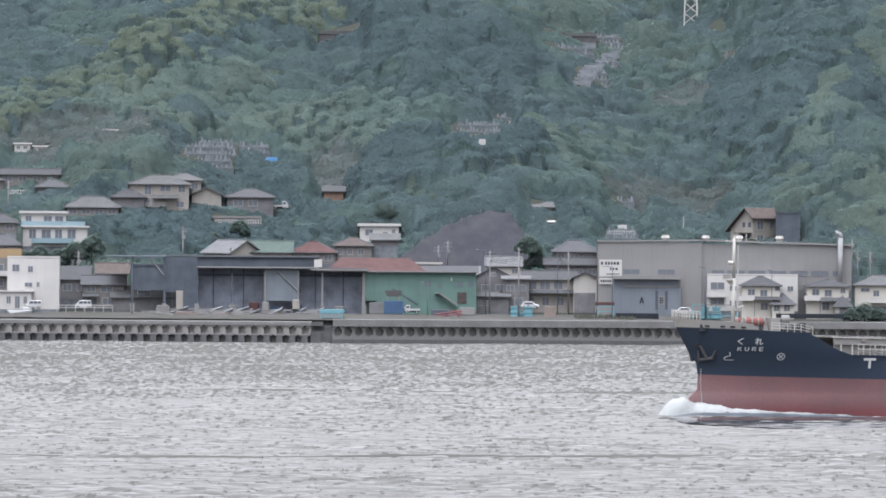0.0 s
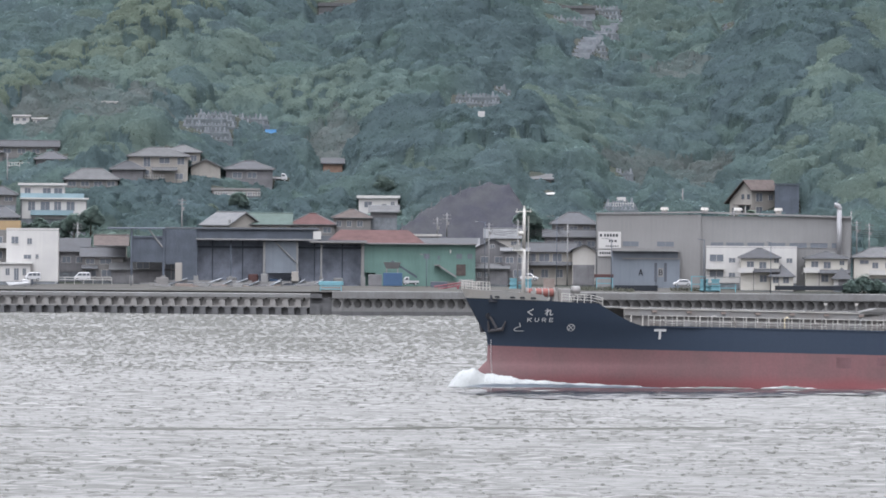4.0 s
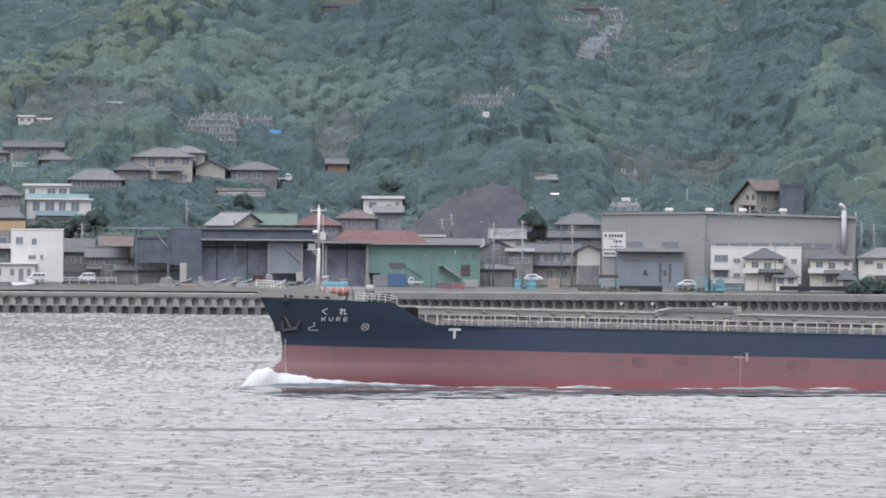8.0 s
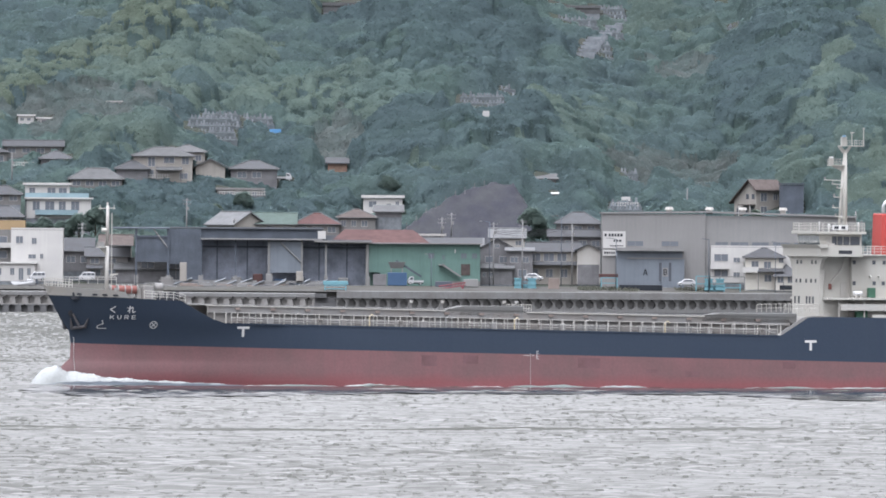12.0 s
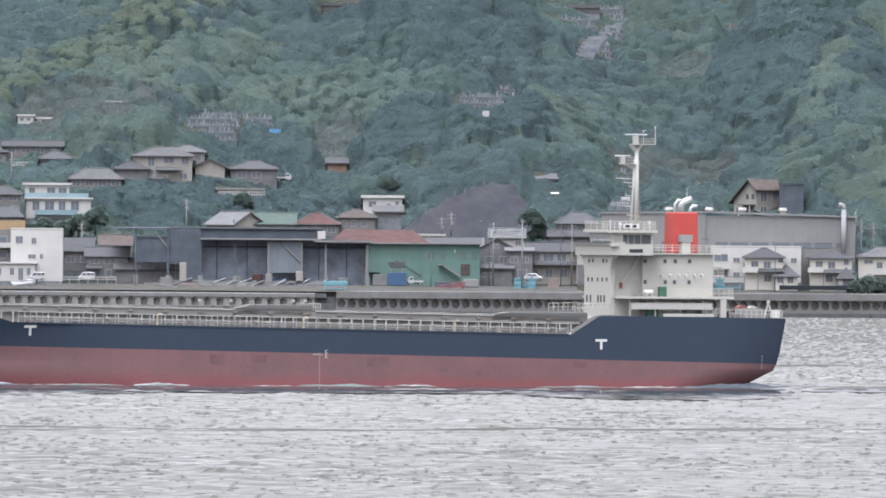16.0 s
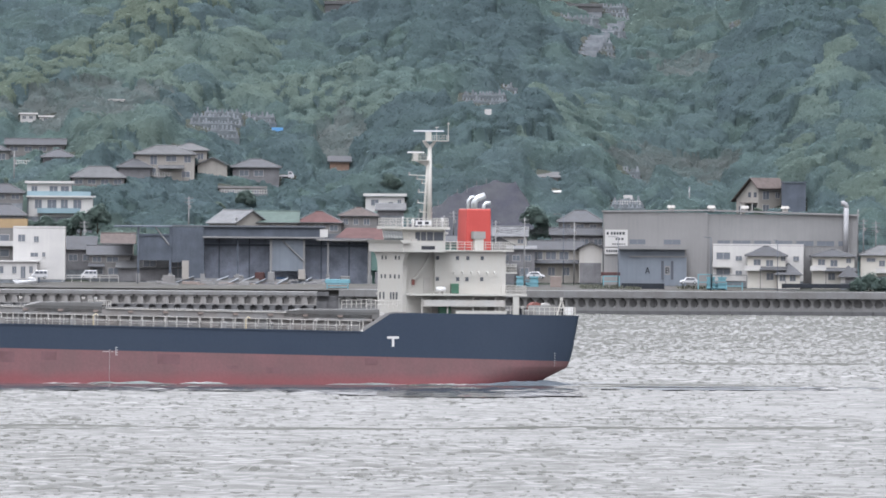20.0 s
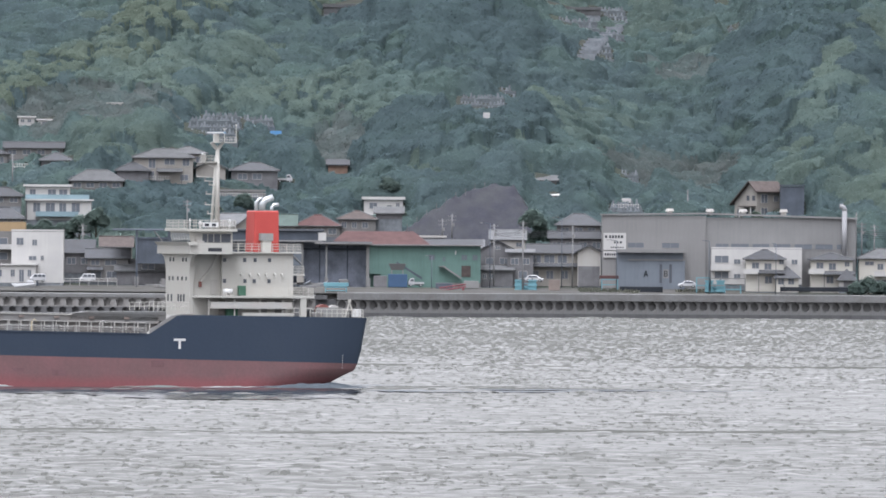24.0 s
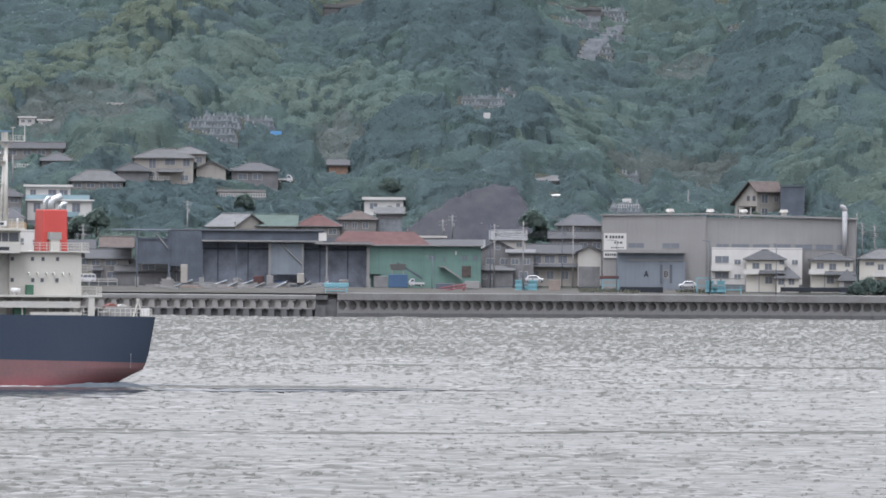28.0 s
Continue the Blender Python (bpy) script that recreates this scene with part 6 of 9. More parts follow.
def crate(x, y, z, w, d, h, material, label, name="crate", frame_only=False, turn=0.0):
    ob = thing(name, label, name.replace("_", " "), pose(x, y, z, 0, 0, turn))
    if y > 3690:
        CLEAR.append((x, y, w / 2 + 0.6, 12, d))
        BUILT.append((x, y, w / 2, d))
    if frame_only:
        for a in (-w / 2, w / 2):
            for b in (0, d):
                bm = bmesh.new()
                box(bm, a - 0.1, a + 0.1, b - 0.1, b + 0.1, 0, h)
                part("post", bm, M[material], ob)
        for zz in (h * 0.45, h - 0.15):
            for b in (0, d):
                bm = bmesh.new()
                box(bm, -w / 2, w / 2, b - 0.08, b + 0.08, zz, zz + 0.18)
                part("beam", bm, M[material], ob)
    else:
        bm = bmesh.new()
        box(bm, -w / 2, w / 2, 0, d, 0.12, h)
        part("body", bm, M[material], ob, bevel=0.05)
        for a in (-w / 2 + 0.1, w / 2 - 0.1):
            bm = bmesh.new()
            box(bm, a - 0.08, a + 0.08, 0.1, d - 0.1, 0, 0.14)
            part("skid", bm, M["wood_dark"], ob)
    return ob


def twin_frame(x, y, z, gap, h, label):
    """Two squat steel towers on a common base, with cross members between them."""
    ob = thing("press_machine", label, "machine", pose(x, y, z))
    for a in (-gap / 2, gap / 2):
        bm = bmesh.new()
        box(bm, a - 0.8, a + 0.8, 0.15, 2.0, 0.25, h - 0.2)
        tw = part("tower", bm, M["cyan"], ob)
        for zz, t in ((0.25, 0.3), (h * 0.42, 0.45), (h - 0.35, 0.35)):
            bm = bmesh.new()
            box(bm, a - 0.95, a + 0.95, 0.0, 2.2, zz, zz + t)
            part("plate", bm, M["cyan"], tw)
        bm = bmesh.new()
        tube(bm, (a, 1.0, h), (a, 1.0, h + 0.35), 0.22, n=8)
        part("cap", bm, M["pole"], tw)
    for zz, t in ((0.0, 0.28), (0.3, h * 0.35), (h * 0.62, 0.2)):
        bm = bmesh.new()
        box(bm, -gap / 2 - 0.9, gap / 2 + 0.9, 0.7, 1.3, zz, zz + t)
        part("cross_member", bm, M["cyan"], ob)
    bm = bmesh.new()
    tube(bm, (-gap / 2 + 0.6, 0.6, h * 0.5), (gap / 2 - 0.6, 0.6, 0.3), 0.09, n=6)
    part("brace", bm, M["cyan"], ob)


# ---- the village ----
house(-87.48, 3645.0, 6.85, 11.20, 9, 10.84, roof='flat', over=0.03, wall='plaster_white', label='plain white three-storey concrete building with small windows', name='white_building', rise=0.37, glazing=[(-3.77, 8.64, 1.46, 1.46), (-0.61, 8.4, 0.97, 1.22), (-1.03, 5.05, 1.58, 0.85), (1.03, 5.11, 0.61, 0.97)])
house(-92.83, 3640.0, 6.83, 10.21, 5, 3.53, roof='flat', over=0.4, wall='plaster_white', label='low white annex with a thin flat roof', name='annex', storeys=1, rise=0.3, glazing=[(-2.92, 1.82, 1.46, 1.46), (0.18, 1.82, 0.85, 1.46), (2.07, 1.28, 0.97, 2.55), (3.77, 1.82, 0.73, 1.46)])
house(-95.07, 3662.0, 10.04, 8.92, 8, 7.6, roof='flat', over=0.1, wall='plaster_grey', cover='ochre', label='grey apartment block with an ochre top storey and balconies', name='apartment_block', rise=2.0, glazing=[ (-1.28, 5.38, 3.91, 1.47), (-1.28, 2.2, 3.91, 1.47), (2.63, 5.38, 1.96, 1.47)], balcony=(-0.18, 7.67, 3.67, 'plaster_white'))
house(-79.1, 3658.0, 8.94, 7.0, 8, 4.2, roof='gable_x', wall='wood_dark', label='old dark timber house with a grey tiled roof', rise=2.85, over=0.4, glazing=[(-1.34, 2.38, 1.83, 1.34), (1.71, 2.38, 1.83, 1.34)])
house(-72.47, 3652.0, 7.18, 8.90, 6, 4.88, roof='gable_x', wall='plaster_grey', label='small grey house with a tiled gable roof', rise=1.95, glazing=[(-2.68, 3.84, 1.83, 1.1), (0.67, 3.84, 2.44, 1.1), (-2.5, 1.28, 2.2, 1.34), (0.91, 1.28, 2.2, 1.34)], porch=(-2.75, 3.5, 2.3))
house(-71.25, 3685.0, 11.60, 6.64, 6, 2.83, roof='gable_x', cover='tile_brown', wall='plaster_cream', label='cream house with a faded brown gabled roof', rise=2.22, glazing=[(-0.37, 1.6, 1.48, 1.48), (1.85, 1.6, 1.48, 1.48)])
house(-63.61, 3648.0, 6.65, 13.77, 7, 2.68, roof='shed', wall='wood_dark', label='low dark lean-to workshop with a pale sheet roof', cover='tin', storeys=1, name='workshop', rise=2.56, glazing=[(6.03, 2.25, 2.68, 3.78), (-0.06, 3.53, 2.68, 1.22)])
house(-48.58, 3690.0, 16.46, 9.86, 8.5, 2.59, turn=-52, roof='gable_x', wall='plaster_cream', label='pale gabled workshop roof behind the sheds', cover='tin', name='workshop', storeys=1, rise=2.83, glazing=[(5.05, 3.33, 0.74, 0.74)])
house(-37.61, 3690.0, 16.54, 10.60, 9, 2.71, roof='gable_x', wall='plaster_cream', label='house under a long green sheet roof', cover='metal_green', storeys=1, name='workshop', rise=2.46)
house(-27.52, 3692.0, 16.61, 9.62, 8, 2.71, roof='hip', wall='plaster_grey', label='house with a faded red-brown roof', cover='metal_red', storeys=1, rise=2.34)
house(-18.92, 3697.0, 17.65, 8.15, 7, 3.21, roof='hip', wall='plaster_grey', label='grey house with a brown tiled roof', cover='tile_brown', storeys=1, rise=1.73, glazing=[(-2.84, 1.85, 0.99, 1.23), (-0.62, 1.85, 0.99, 1.23), (1.73, 1.85, 1.23, 1.23)])
house(-13.33, 3732.0, 21.65, 8.60, 7, 3.49, roof='flat', over=0.5, wall='plaster_white', label='white flat-roofed hillside house with dark windows', storeys=1, clear=12, rise=0.62, glazing=[(-2.24, 2.12, 1.62, 1.25), (1.31, 1.93, 1.0, 0.62), (3.18, 2.37, 0.75, 0.75)])
house(-11.98, 3701.0, 21.16, 5.81, 5, 0.99, roof='shed', wall='wood_dark', label='low shed with a pale blue-grey sheet roof', cover='metal_pale', storeys=1, name='shed', rise=1.48, glazing=[])
house(11.7, 3660.0, 6.51, 7.2, 8, 7.95, roof='gable_y', wall='wood_dark', label='dark two-storey timber house, gable to the water', rise=2.05, over=0.35, glazing=[(-1.6, 5.4, 1.8, 1.3), (1.5, 5.4, 1.9, 1.3), (0.0, 8.3, 0.9, 0.7)])
house(13.96, 3672.0, 8.6, 7.6, 6, 8.0, roof='gable_x', wall='plaster_pale', cover='tin', label='pale plastered house with a light sheet roof', rise=2.1, over=0.4, glazing=[(2.4, 6.9, 1.2, 0.9)])
house(6.9, 3663.0, 7.0, 3.4, 6, 7.5, roof='shed', wall='wood_dark', cover='tin', label='narrow timber lean-to with a pale sheet roof', name='shed', rise=2.1, over=0.4, glazing=[(0.2, 4.6, 1.2, 1.0)])
house(16.6, 3655.0, 7.0, 5.6, 3, 6.9, roof='shed', wall='wood_dark', cover='tin', label='tall timber annex with a thin pale sheet roof', name='shed', rise=0.7, over=0.5, glazing=[(-1.2, 4.9, 1.6, 1.2), (1.3, 4.9, 1.3, 1.2), (0.6, 2.0, 1.8, 1.5)])
house(11.4, 3652.0, 6.79, 7.20, 5, 3.29, roof='shed', wall='wood_dark', label='low lean-to with a pale rusty sheet roof', cover='tin', name='shed', storeys=1, rise=0.98, glazing=[(-2.5, 1.83, 0.73, 0.98), (-1.04, 1.83, 0.73, 0.98)])
house(23.88, 3658.0, 6.86, 11.00, 8, 6.97, roof='gable_x', wall='plaster_cream', label='long two-storey house with a grey roof and veranda', rise=1.83, glazing=[(-3.91, 5.62, 2.2, 1.71), (-0.98, 5.62, 2.2, 1.71), (1.83, 5.62, 1.95, 1.71), (-4.03, 2.2, 1.47, 1.71), (-0.86, 2.2, 1.47, 1.71), (2.32, 2.2, 1.47, 1.71)], porch=(-0.24, 11.48, 4.03))
house(31.49, 3655.0, 6.93, 5.00, 8, 7.20, roof='gable_y', wall='plaster_pale', label='narrow house with a pale gable wall and dark lower front', rise=1.46, glazing=[], door=(-0.06, 4.64, 4.03))
house(29.46, 3685.0, 16.40, 9.48, 7, 3.45, roof='hip', wall='plaster_grey', label='grey house with a tiled roof above the road', storeys=1, rise=2.46, glazing=[(-3.02, 2.09, 1.72, 1.48), (-0.06, 2.09, 1.72, 1.48), (2.77, 2.09, 1.48, 1.48)])
house(28.85, 3675.0, 13.58, 11.54, 6, 3.44, roof='gable_x', wall='wood_dark', label='dark timber house with a grey gabled roof', storeys=1, rise=1.47)
graveyard(40.1, 3733.0, 22.9, 8.2, 3, 0.75, 21, 'pale stone grave terrace above the factory')
house(67.55, 3648.0, 7.57, 19.50, 3.6, 7.44, roof='flat', over=0.02, wall='plaster_white', label='white two-storey apartment house with balconies', name='apartment_house', rise=0.3, glazing=[(-7.55, 5.12, 2.92, 1.46), (-4.2, 4.63, 1.34, 0.97), (-7.55, 1.71, 2.92, 1.46), (-4.2, 1.4, 1.34, 1.1), (8.16, 4.63, 1.22, 0.97)], balcony=(-7.86, 4.02, 2.68, 'plaster_white'))
house(69.17, 3640, 6.07, 8.15, 7, 6.77, roof='hip', wall='plaster_warm', label='white two-storey house with a grey hipped roof', rise=1.95, glazing=[(-2.01, 5.31, 1.46, 1.22), (0.67, 5.13, 1.46, 1.34), (3.59, 6.16, 0.97, 0.97), (0.79, 2.27, 1.46, 1.46)], porch=(1.4, 5.84, 3.73), balcony=(-2.98, 3.4, 3.49, 'plaster_white'))
house(73.91, 3638.6, 5.98, 4.98, 5, 2.88, roof='hip', wall='plaster_warm', label='low cream house wing with a dark tiled roof', storeys=1, rise=2.55, glazing=[(-1.28, 2.03, 1.22, 1.22), (0.91, 2.03, 1.22, 1.22)])
house(83.64, 3643, 5.92, 9.01, 8, 6.90, roof='hip', wall='plaster_warm', label='white two-storey house with a dark grey roof', rise=1.34, glazing=[(-2.56, 5.56, 1.46, 1.22), (0.12, 5.38, 1.46, 1.34), (3.29, 5.92, 0.97, 0.97), (-0.37, 2.52, 1.46, 1.46)], porch=(1.58, 6.81, 3.73), balcony=(-3.29, 3.41, 3.73, 'plaster_white'))
house(86.86, 3640.0, 7.25, 3.40, 5, 1.22, roof='hip', wall='plaster_white', label='white garage wing with a dark roof', storeys=1, rise=2.43, glazing=[], door=(0.49, 2.43, 1.22))
house(94.64, 3652.0, 8.73, 9.88, 8, 4.39, roof='hip', wall='plaster_warm', label='pale house with a light grey roof', cover='metal_pale', rise=2.07, glazing=[(-2.68, 3.29, 1.83, 0.73), (-0.3, 2.56, 1.22, 1.22), (2.81, 2.56, 1.83, 1.22)], balcony=(1.65, 6.59, 0.49, 'plaster_white'))
house(99.27, 3668.0, 10.18, 11.27, 8, 3.43, roof='hip', wall='plaster_grey', label='grey house with a light grey roof', cover='metal_pale', rise=1.96)
gable_house(69.12, 3738.0, 21.74, 40)
house(76.88, 3733.0, 21.79, 5.24, 8, 6.98, roof='flat', over=0.2, wall='shed_dark', label='dark grey flat-roofed hillside building', storeys=2, clear=12, rise=0.25, glazing=[])
house(-84.42, 3712.0, 20.40, 14.01, 8, 3.97, roof='flat', over=0.5, wall='plaster_white', label='white hillside apartment house, lower floor, pale blue balcony', cover='plaster_white', name='apartment_house', storeys=1, rise=0.37, glazing=[(-4.9, 2.48, 1.49, 1.98), (-1.92, 2.48, 1.98, 1.98), (0.81, 2.48, 1.49, 1.98), (3.66, 2.48, 1.74, 1.98)], balcony=(-0.4, 9.4, 0.5, 'blue_pale'))
house(-87.03, 3714.0, 24.60, 9.67, 7, 2.85, roof='flat', over=0.5, wall='plaster_white', label='white hillside apartment house, upper floor, pale blue rail', cover='plaster_white', name='apartment_house', storeys=1, rise=0.5, glazing=[(-3.23, 1.36, 1.24, 1.74), (0.99, 1.36, 1.74, 1.74), (3.47, 1.36, 1.74, 1.74)], balcony=(2.2, 14.0, 0.0, 'blue_pale'))
house(-76.81, 3741.0, 26.70, 11.50, 7, 2.25, roof='hip', wall='plaster_grey', label='grey hillside house with a light tiled roof', cover='metal_pale', storeys=1, clear=12, rise=2.37)
house(-62.21, 3749.0, 28.58, 13.02, 9, 5.63, roof='hip', wall='plaster_cream', label='large cream two-storey hillside house with grey tiled roofs', cover='metal_pale', clear=12, rise=1.88, glazing=[(-2.5, 4.26, 1.5, 2.0), (1.38, 4.63, 2.25, 1.25), (5.01, 4.51, 1.5, 1.5), (-3.01, 1.75, 2.0, 1.5), (4.63, 1.13, 1.75, 1.25)], porch=(1.38, 5.76, 2.5))
house(-68.92, 3746.0, 28.52, 7.00, 7, 2.75, roof='hip', wall='wood_dark', label='low wing with a grey tiled roof beside the large house', storeys=1, clear=12, rise=2.0, glazing=[])
house(-57.02, 3760.0, 32.40, 7.78, 7, 2.77, roof='hip', wall='plaster_cream', label='upper cream house with a pale roof', cover='metal_pale', storeys=1, clear=22, rise=1.51, glazing=[(2.51, 1.38, 1.26, 1.26), (0.38, 1.38, 1.0, 1.26)])
house(-51.77, 3754.0, 29.16, 6.52, 7, 2.76, roof='gable_y', wall='plaster_cream', label='small gabled house with a pale roof', cover='metal_pale', storeys=1, clear=12, rise=1.76, glazing=[])
house(-42.12, 3756.0, 27.73, 10.29, 8, 3.76, roof='hip', wall='wood_dark', label='weathered brown house with a dark roof', clear=12, rise=1.76, glazing=[(-2.63, 2.38, 2.01, 1.25), (0.63, 2.38, 2.01, 1.25)])
house(-44.98, 3745.0, 24.94, 10.26, 5, 1.75, roof='flat', over=0.3, wall='plaster_grey', label='grey terrace building below the brown house', storeys=1, clear=12, rise=0.5, glazing=[(-2.13, 0.81, 1.0, 1.13), (-0.38, 0.81, 1.0, 1.13), (1.38, 0.81, 1.0, 1.13), (3.13, 0.81, 1.0, 1.13)])
house(-86.18, 3761.0, 32.20, 6.78, 6, 1.26, roof='hip', wall='wood_dark', label='small dark house with a curved grey roof', storeys=1, clear=22, rise=1.63, glazing=[(-0.63, 0.63, 1.51, 0.75)])
house(-91.41, 3769.0, 33.95, 12.84, 7, 2.27, roof='gable_x', wall='plaster_grey', label='long grey house high on the slope', storeys=1, clear=22, rise=1.26)
house(-100.56, 3768.0, 31.62, 6.55, 7, 3.27, roof='hip', wall='plaster_grey', label='grey house with a tiled roof on the slope', storeys=1, clear=22, rise=1.76)
house(-93.76, 3796.0, 41.14, 3.55, 5, 1.90, roof='flat', over=0.3, wall='plaster_white', label='small white building high on the slope', storeys=1, clear=22, rise=0.38, glazing=[(-0.89, 1.2, 0.76, 0.63), (0.63, 1.2, 0.76, 0.63)])
house(-89.43, 3795.0, 41.16, 3.55, 5, 1.27, roof='flat', over=0.3, wall='plaster_white', label='small white hut on the slope', storeys=1, clear=22, rise=0.38, glazing=[(-0.38, 0.76, 0.76, 0.51)])
house(-73.99, 3798.0, 45.09, 3.17, 5, 1.27, roof='flat', over=0.3, wall='plaster_white', label='small white water tank house', storeys=1, clear=22, rise=0.25, glazing=[])
house(-96.05, 3690.0, 19.57, 8.62, 6, 0.87, roof='hip', wall='plaster_grey', label='grey house with a tiled roof by the trees', storeys=1, rise=2.34)
house(-97.33, 3705.0, 23.28, 9.41, 6, 2.10, roof='hip', wall='plaster_grey', label='grey house on the lower slope', storeys=1, rise=1.86)
house(-23.67, 3771.0, 30.66, 4.28, 5, 2.27, roof='shed', wall='earth_red', label='rusty red-brown hillside shed', storeys=1, name='shed', clear=22, rise=1.26, glazing=[])
house(22.67, 3746.0, 28.67, 4.50, 5, 1.00, roof='shed', wall='plaster_grey', label='small pale-roofed shed on the slope', cover='metal_pale', storeys=1, name='shed', clear=22, rise=1.25, glazing=[])
house(24.28, 3740.0, 25.67, 1.75, 3, 0.75, roof='shed', wall='plaster_grey', label='tiny pale-roofed hut on the slope', cover='plaster_white', storeys=1, name='shed', clear=22, rise=0.5, glazing=[])
house(-23.50, 3888.0, 68.12, 8.83, 6, 1.30, roof='flat', over=0.2, wall='metal_pale', label='long low pale hut high on the hill', storeys=1, name='hut', clear=22, rise=0.78, glazing=[])
house(29.75, 3889.0, 68.25, 11.95, 6, 1.04, roof='flat', over=0.2, wall='metal_pale', label='long low pale hut above the terraces', storeys=1, name='hut', clear=22, rise=0.65, glazing=[])
house(-2.4, 3668.0, 12.6, 5.4, 6, 4.3, roof='flat', over=0.4, wall='plaster_grey', cover='plaster_pale', label='low grey store with a pale flat roof behind the workshop', name='store', storeys=1, rise=0.45, glazing=[])
graveyard(-52.45, 3781.0, 38.06, 12.63, 4, 1.55, 1, 'grey stone grave terrace crowded with markers')
graveyard(-50.09, 3792.0, 40.92, 10.13, 3, 1.4, 2, 'grey stone grave terrace crowded with markers')
graveyard(-43.46, 3799.0, 41.51, 10.91, 2, 1.3, 3, 'grey stone grave terrace crowded with markers')
graveyard(8.54, 3799.0, 45.18, 11.93, 3, 1.5, 4, 'grey stone grave terrace crowded with markers')
graveyard(14.16, 3816.0, 48.39, 4.33, 2, 1.6, 5, 'grey stone grave terrace crowded with markers')
graveyard(29.66, 3874.0, 64.96, 11.39, 2, 1.5, 6, 'grey stone grave terrace crowded with markers')
graveyard(37.58, 3891.0, 66.51, 9.36, 3, 1.4, 7, 'grey stone grave terrace crowded with markers')
graveyard(37.67, 3871.0, 61.88, 7.24, 2, 1.6, 8, 'grey stone grave terrace crowded with markers')
graveyard(34.59, 3855.0, 57.57, 7.98, 3, 1.5, 9, 'grey stone grave terrace crowded with markers')
graveyard(40.60, 3762.0, 29.58, 6.03, 2, 1.4, 10, 'grey stone grave terrace crowded with markers')
graveyard(66.37, 3879.0, 63.98, 3.37, 2, 1.2, 11, 'grey stone grave terrace crowded with markers')
graveyard(63.64, 3897.0, 69.89, 3.64, 2, 1.2, 12, 'grey stone grave terrace crowded with markers')
utility_pole(10.02, 3640.0, 7.20, 12.89, arms=0, lamp=1, label='slim grey street lamp post on the quay')
utility_pole(10.87, 3642.0, 7.56, 12.41, arms=2, lamp=0)
utility_pole(17.04, 3630.0, 5.34, 15.28, arms=2, lamp=0)
utility_pole(25.46, 3640.0, 7.31, 13.98, arms=0, lamp=1, label='slim grey street lamp post on the quay')
utility_pole(27.85, 3650.0, 7.29, 12.43, arms=2, lamp=0)
utility_pole(37.12, 3626.0, 5.50, 11.14, arms=0, lamp=1, label='slim grey street lamp post on the quay')
utility_pole(56.99, 3626.0, 5.40, 11.26, arms=0, lamp=1, label='slim grey street lamp post on the quay')
utility_pole(71.28, 3626.0, 5.50, 10.66, arms=0, lamp=0.6, label='slim grey street lamp post on the quay')
utility_pole(90.68, 3668.0, 11.34, 9.56, arms=3, lamp=0)
utility_pole(93.48, 3672.0, 11.35, 9.08, arms=3, lamp=0)
utility_pole(89.45, 3668.0, 12.56, 10.41, arms=0, lamp=0)
utility_pole(-65.93, 3632.0, 5.72, 10.68, arms=0, lamp=0.6, label='slim grey street lamp post on the quay')
utility_pole(-2.48, 3628.0, 5.21, 7.76, arms=0, lamp=0.6, label='slim grey street lamp post on the quay')
utility_pole(-80.16, 3788.0, 41.70, 3.29, arms=0, lamp=0.5, label='slim grey street lamp post on the quay')
utility_pole(-95.71, 3752.0, 27.34, 7.27, arms=2, lamp=0)
utility_pole(-78.30, 3670.0, 10.14, 9.19, arms=2, lamp=0)
utility_pole(-0.27, 3690.0, 17.79, 3.20, arms=2, lamp=0)
utility_pole(1.82, 3692.0, 17.80, 4.19, arms=2, lamp=0)
utility_pole(53.94, 3742.0, 22.13, 5.62, arms=0, lamp=0)
utility_pole(-55.94, 3688.0, 16.41, 8.38, arms=2, lamp=0)
kei_truck(-5.89, 3632.0, 6.39, 8, 'small white pickup truck parked by the green building')
kei_truck(-35.45, 3766.0, 28.80, 176, 'small white pickup truck parked on the hillside')
car(52.37, 3634.0, 6.55, 4, 'white hatchback parked on the quay')
car(19.62, 3640.0, 7.51, 172, 'white car parked behind turquoise crates')
car(-87.05, 3632.0, 6.78, 5, 'white van beside the white building', tall=1.8)
car(-76.42, 3634.0, 6.85, 3, 'white van behind a low railing', tall=1.8)
crate(-22.79, 3600.0, 6.27, 5.29, 2.5, 0.96, 'cyan', 'turquoise painted machine on steel legs', 'machine')
crate(-22.84, 3600.0, 4.83, 4.45, 2.5, 1.44, 'cyan', 'turquoise steel legs under a machine', 'work_frame', True)
twin_frame(17.7, 3630.0, 5.6, 2.9, 2.45, 'turquoise steel machine frame with two squat towers')
crate(55.84, 3630.0, 5.50, 2.91, 2.5, 3.27, 'cyan', 'tall turquoise steel frame on the quay', 'work_frame', True)
twin_frame(58.3, 3630.0, 5.5, 2.4, 2.7, 'turquoise steel press frame on the quay')
crate(62.14, 3630.0, 5.42, 3.39, 2.5, 1.70, 'cyan', 'low stack of turquoise beams', 'work_frame', True)
crate(61.05, 3630.0, 5.65, 7.52, 2.5, 3.03, 'pole', 'grey pipe rack on the quay', 'pipe_rack', True)
crate(-9.76, 3630.0, 6.12, 4.12, 2.5, 2.91, 'blue', 'blue sheeted stack beside the green building', 'covered_stack')
crate(-13.52, 3630.0, 6.10, 2.91, 2.5, 2.55, 'wood_dark', 'dark stack of sawn timber', 'timber_stack')
crate(0.18, 3630.0, 5.83, 3.64, 2.5, 1.33, 'shed_dark', 'dark heap of sheeted goods', 'covered_stack')
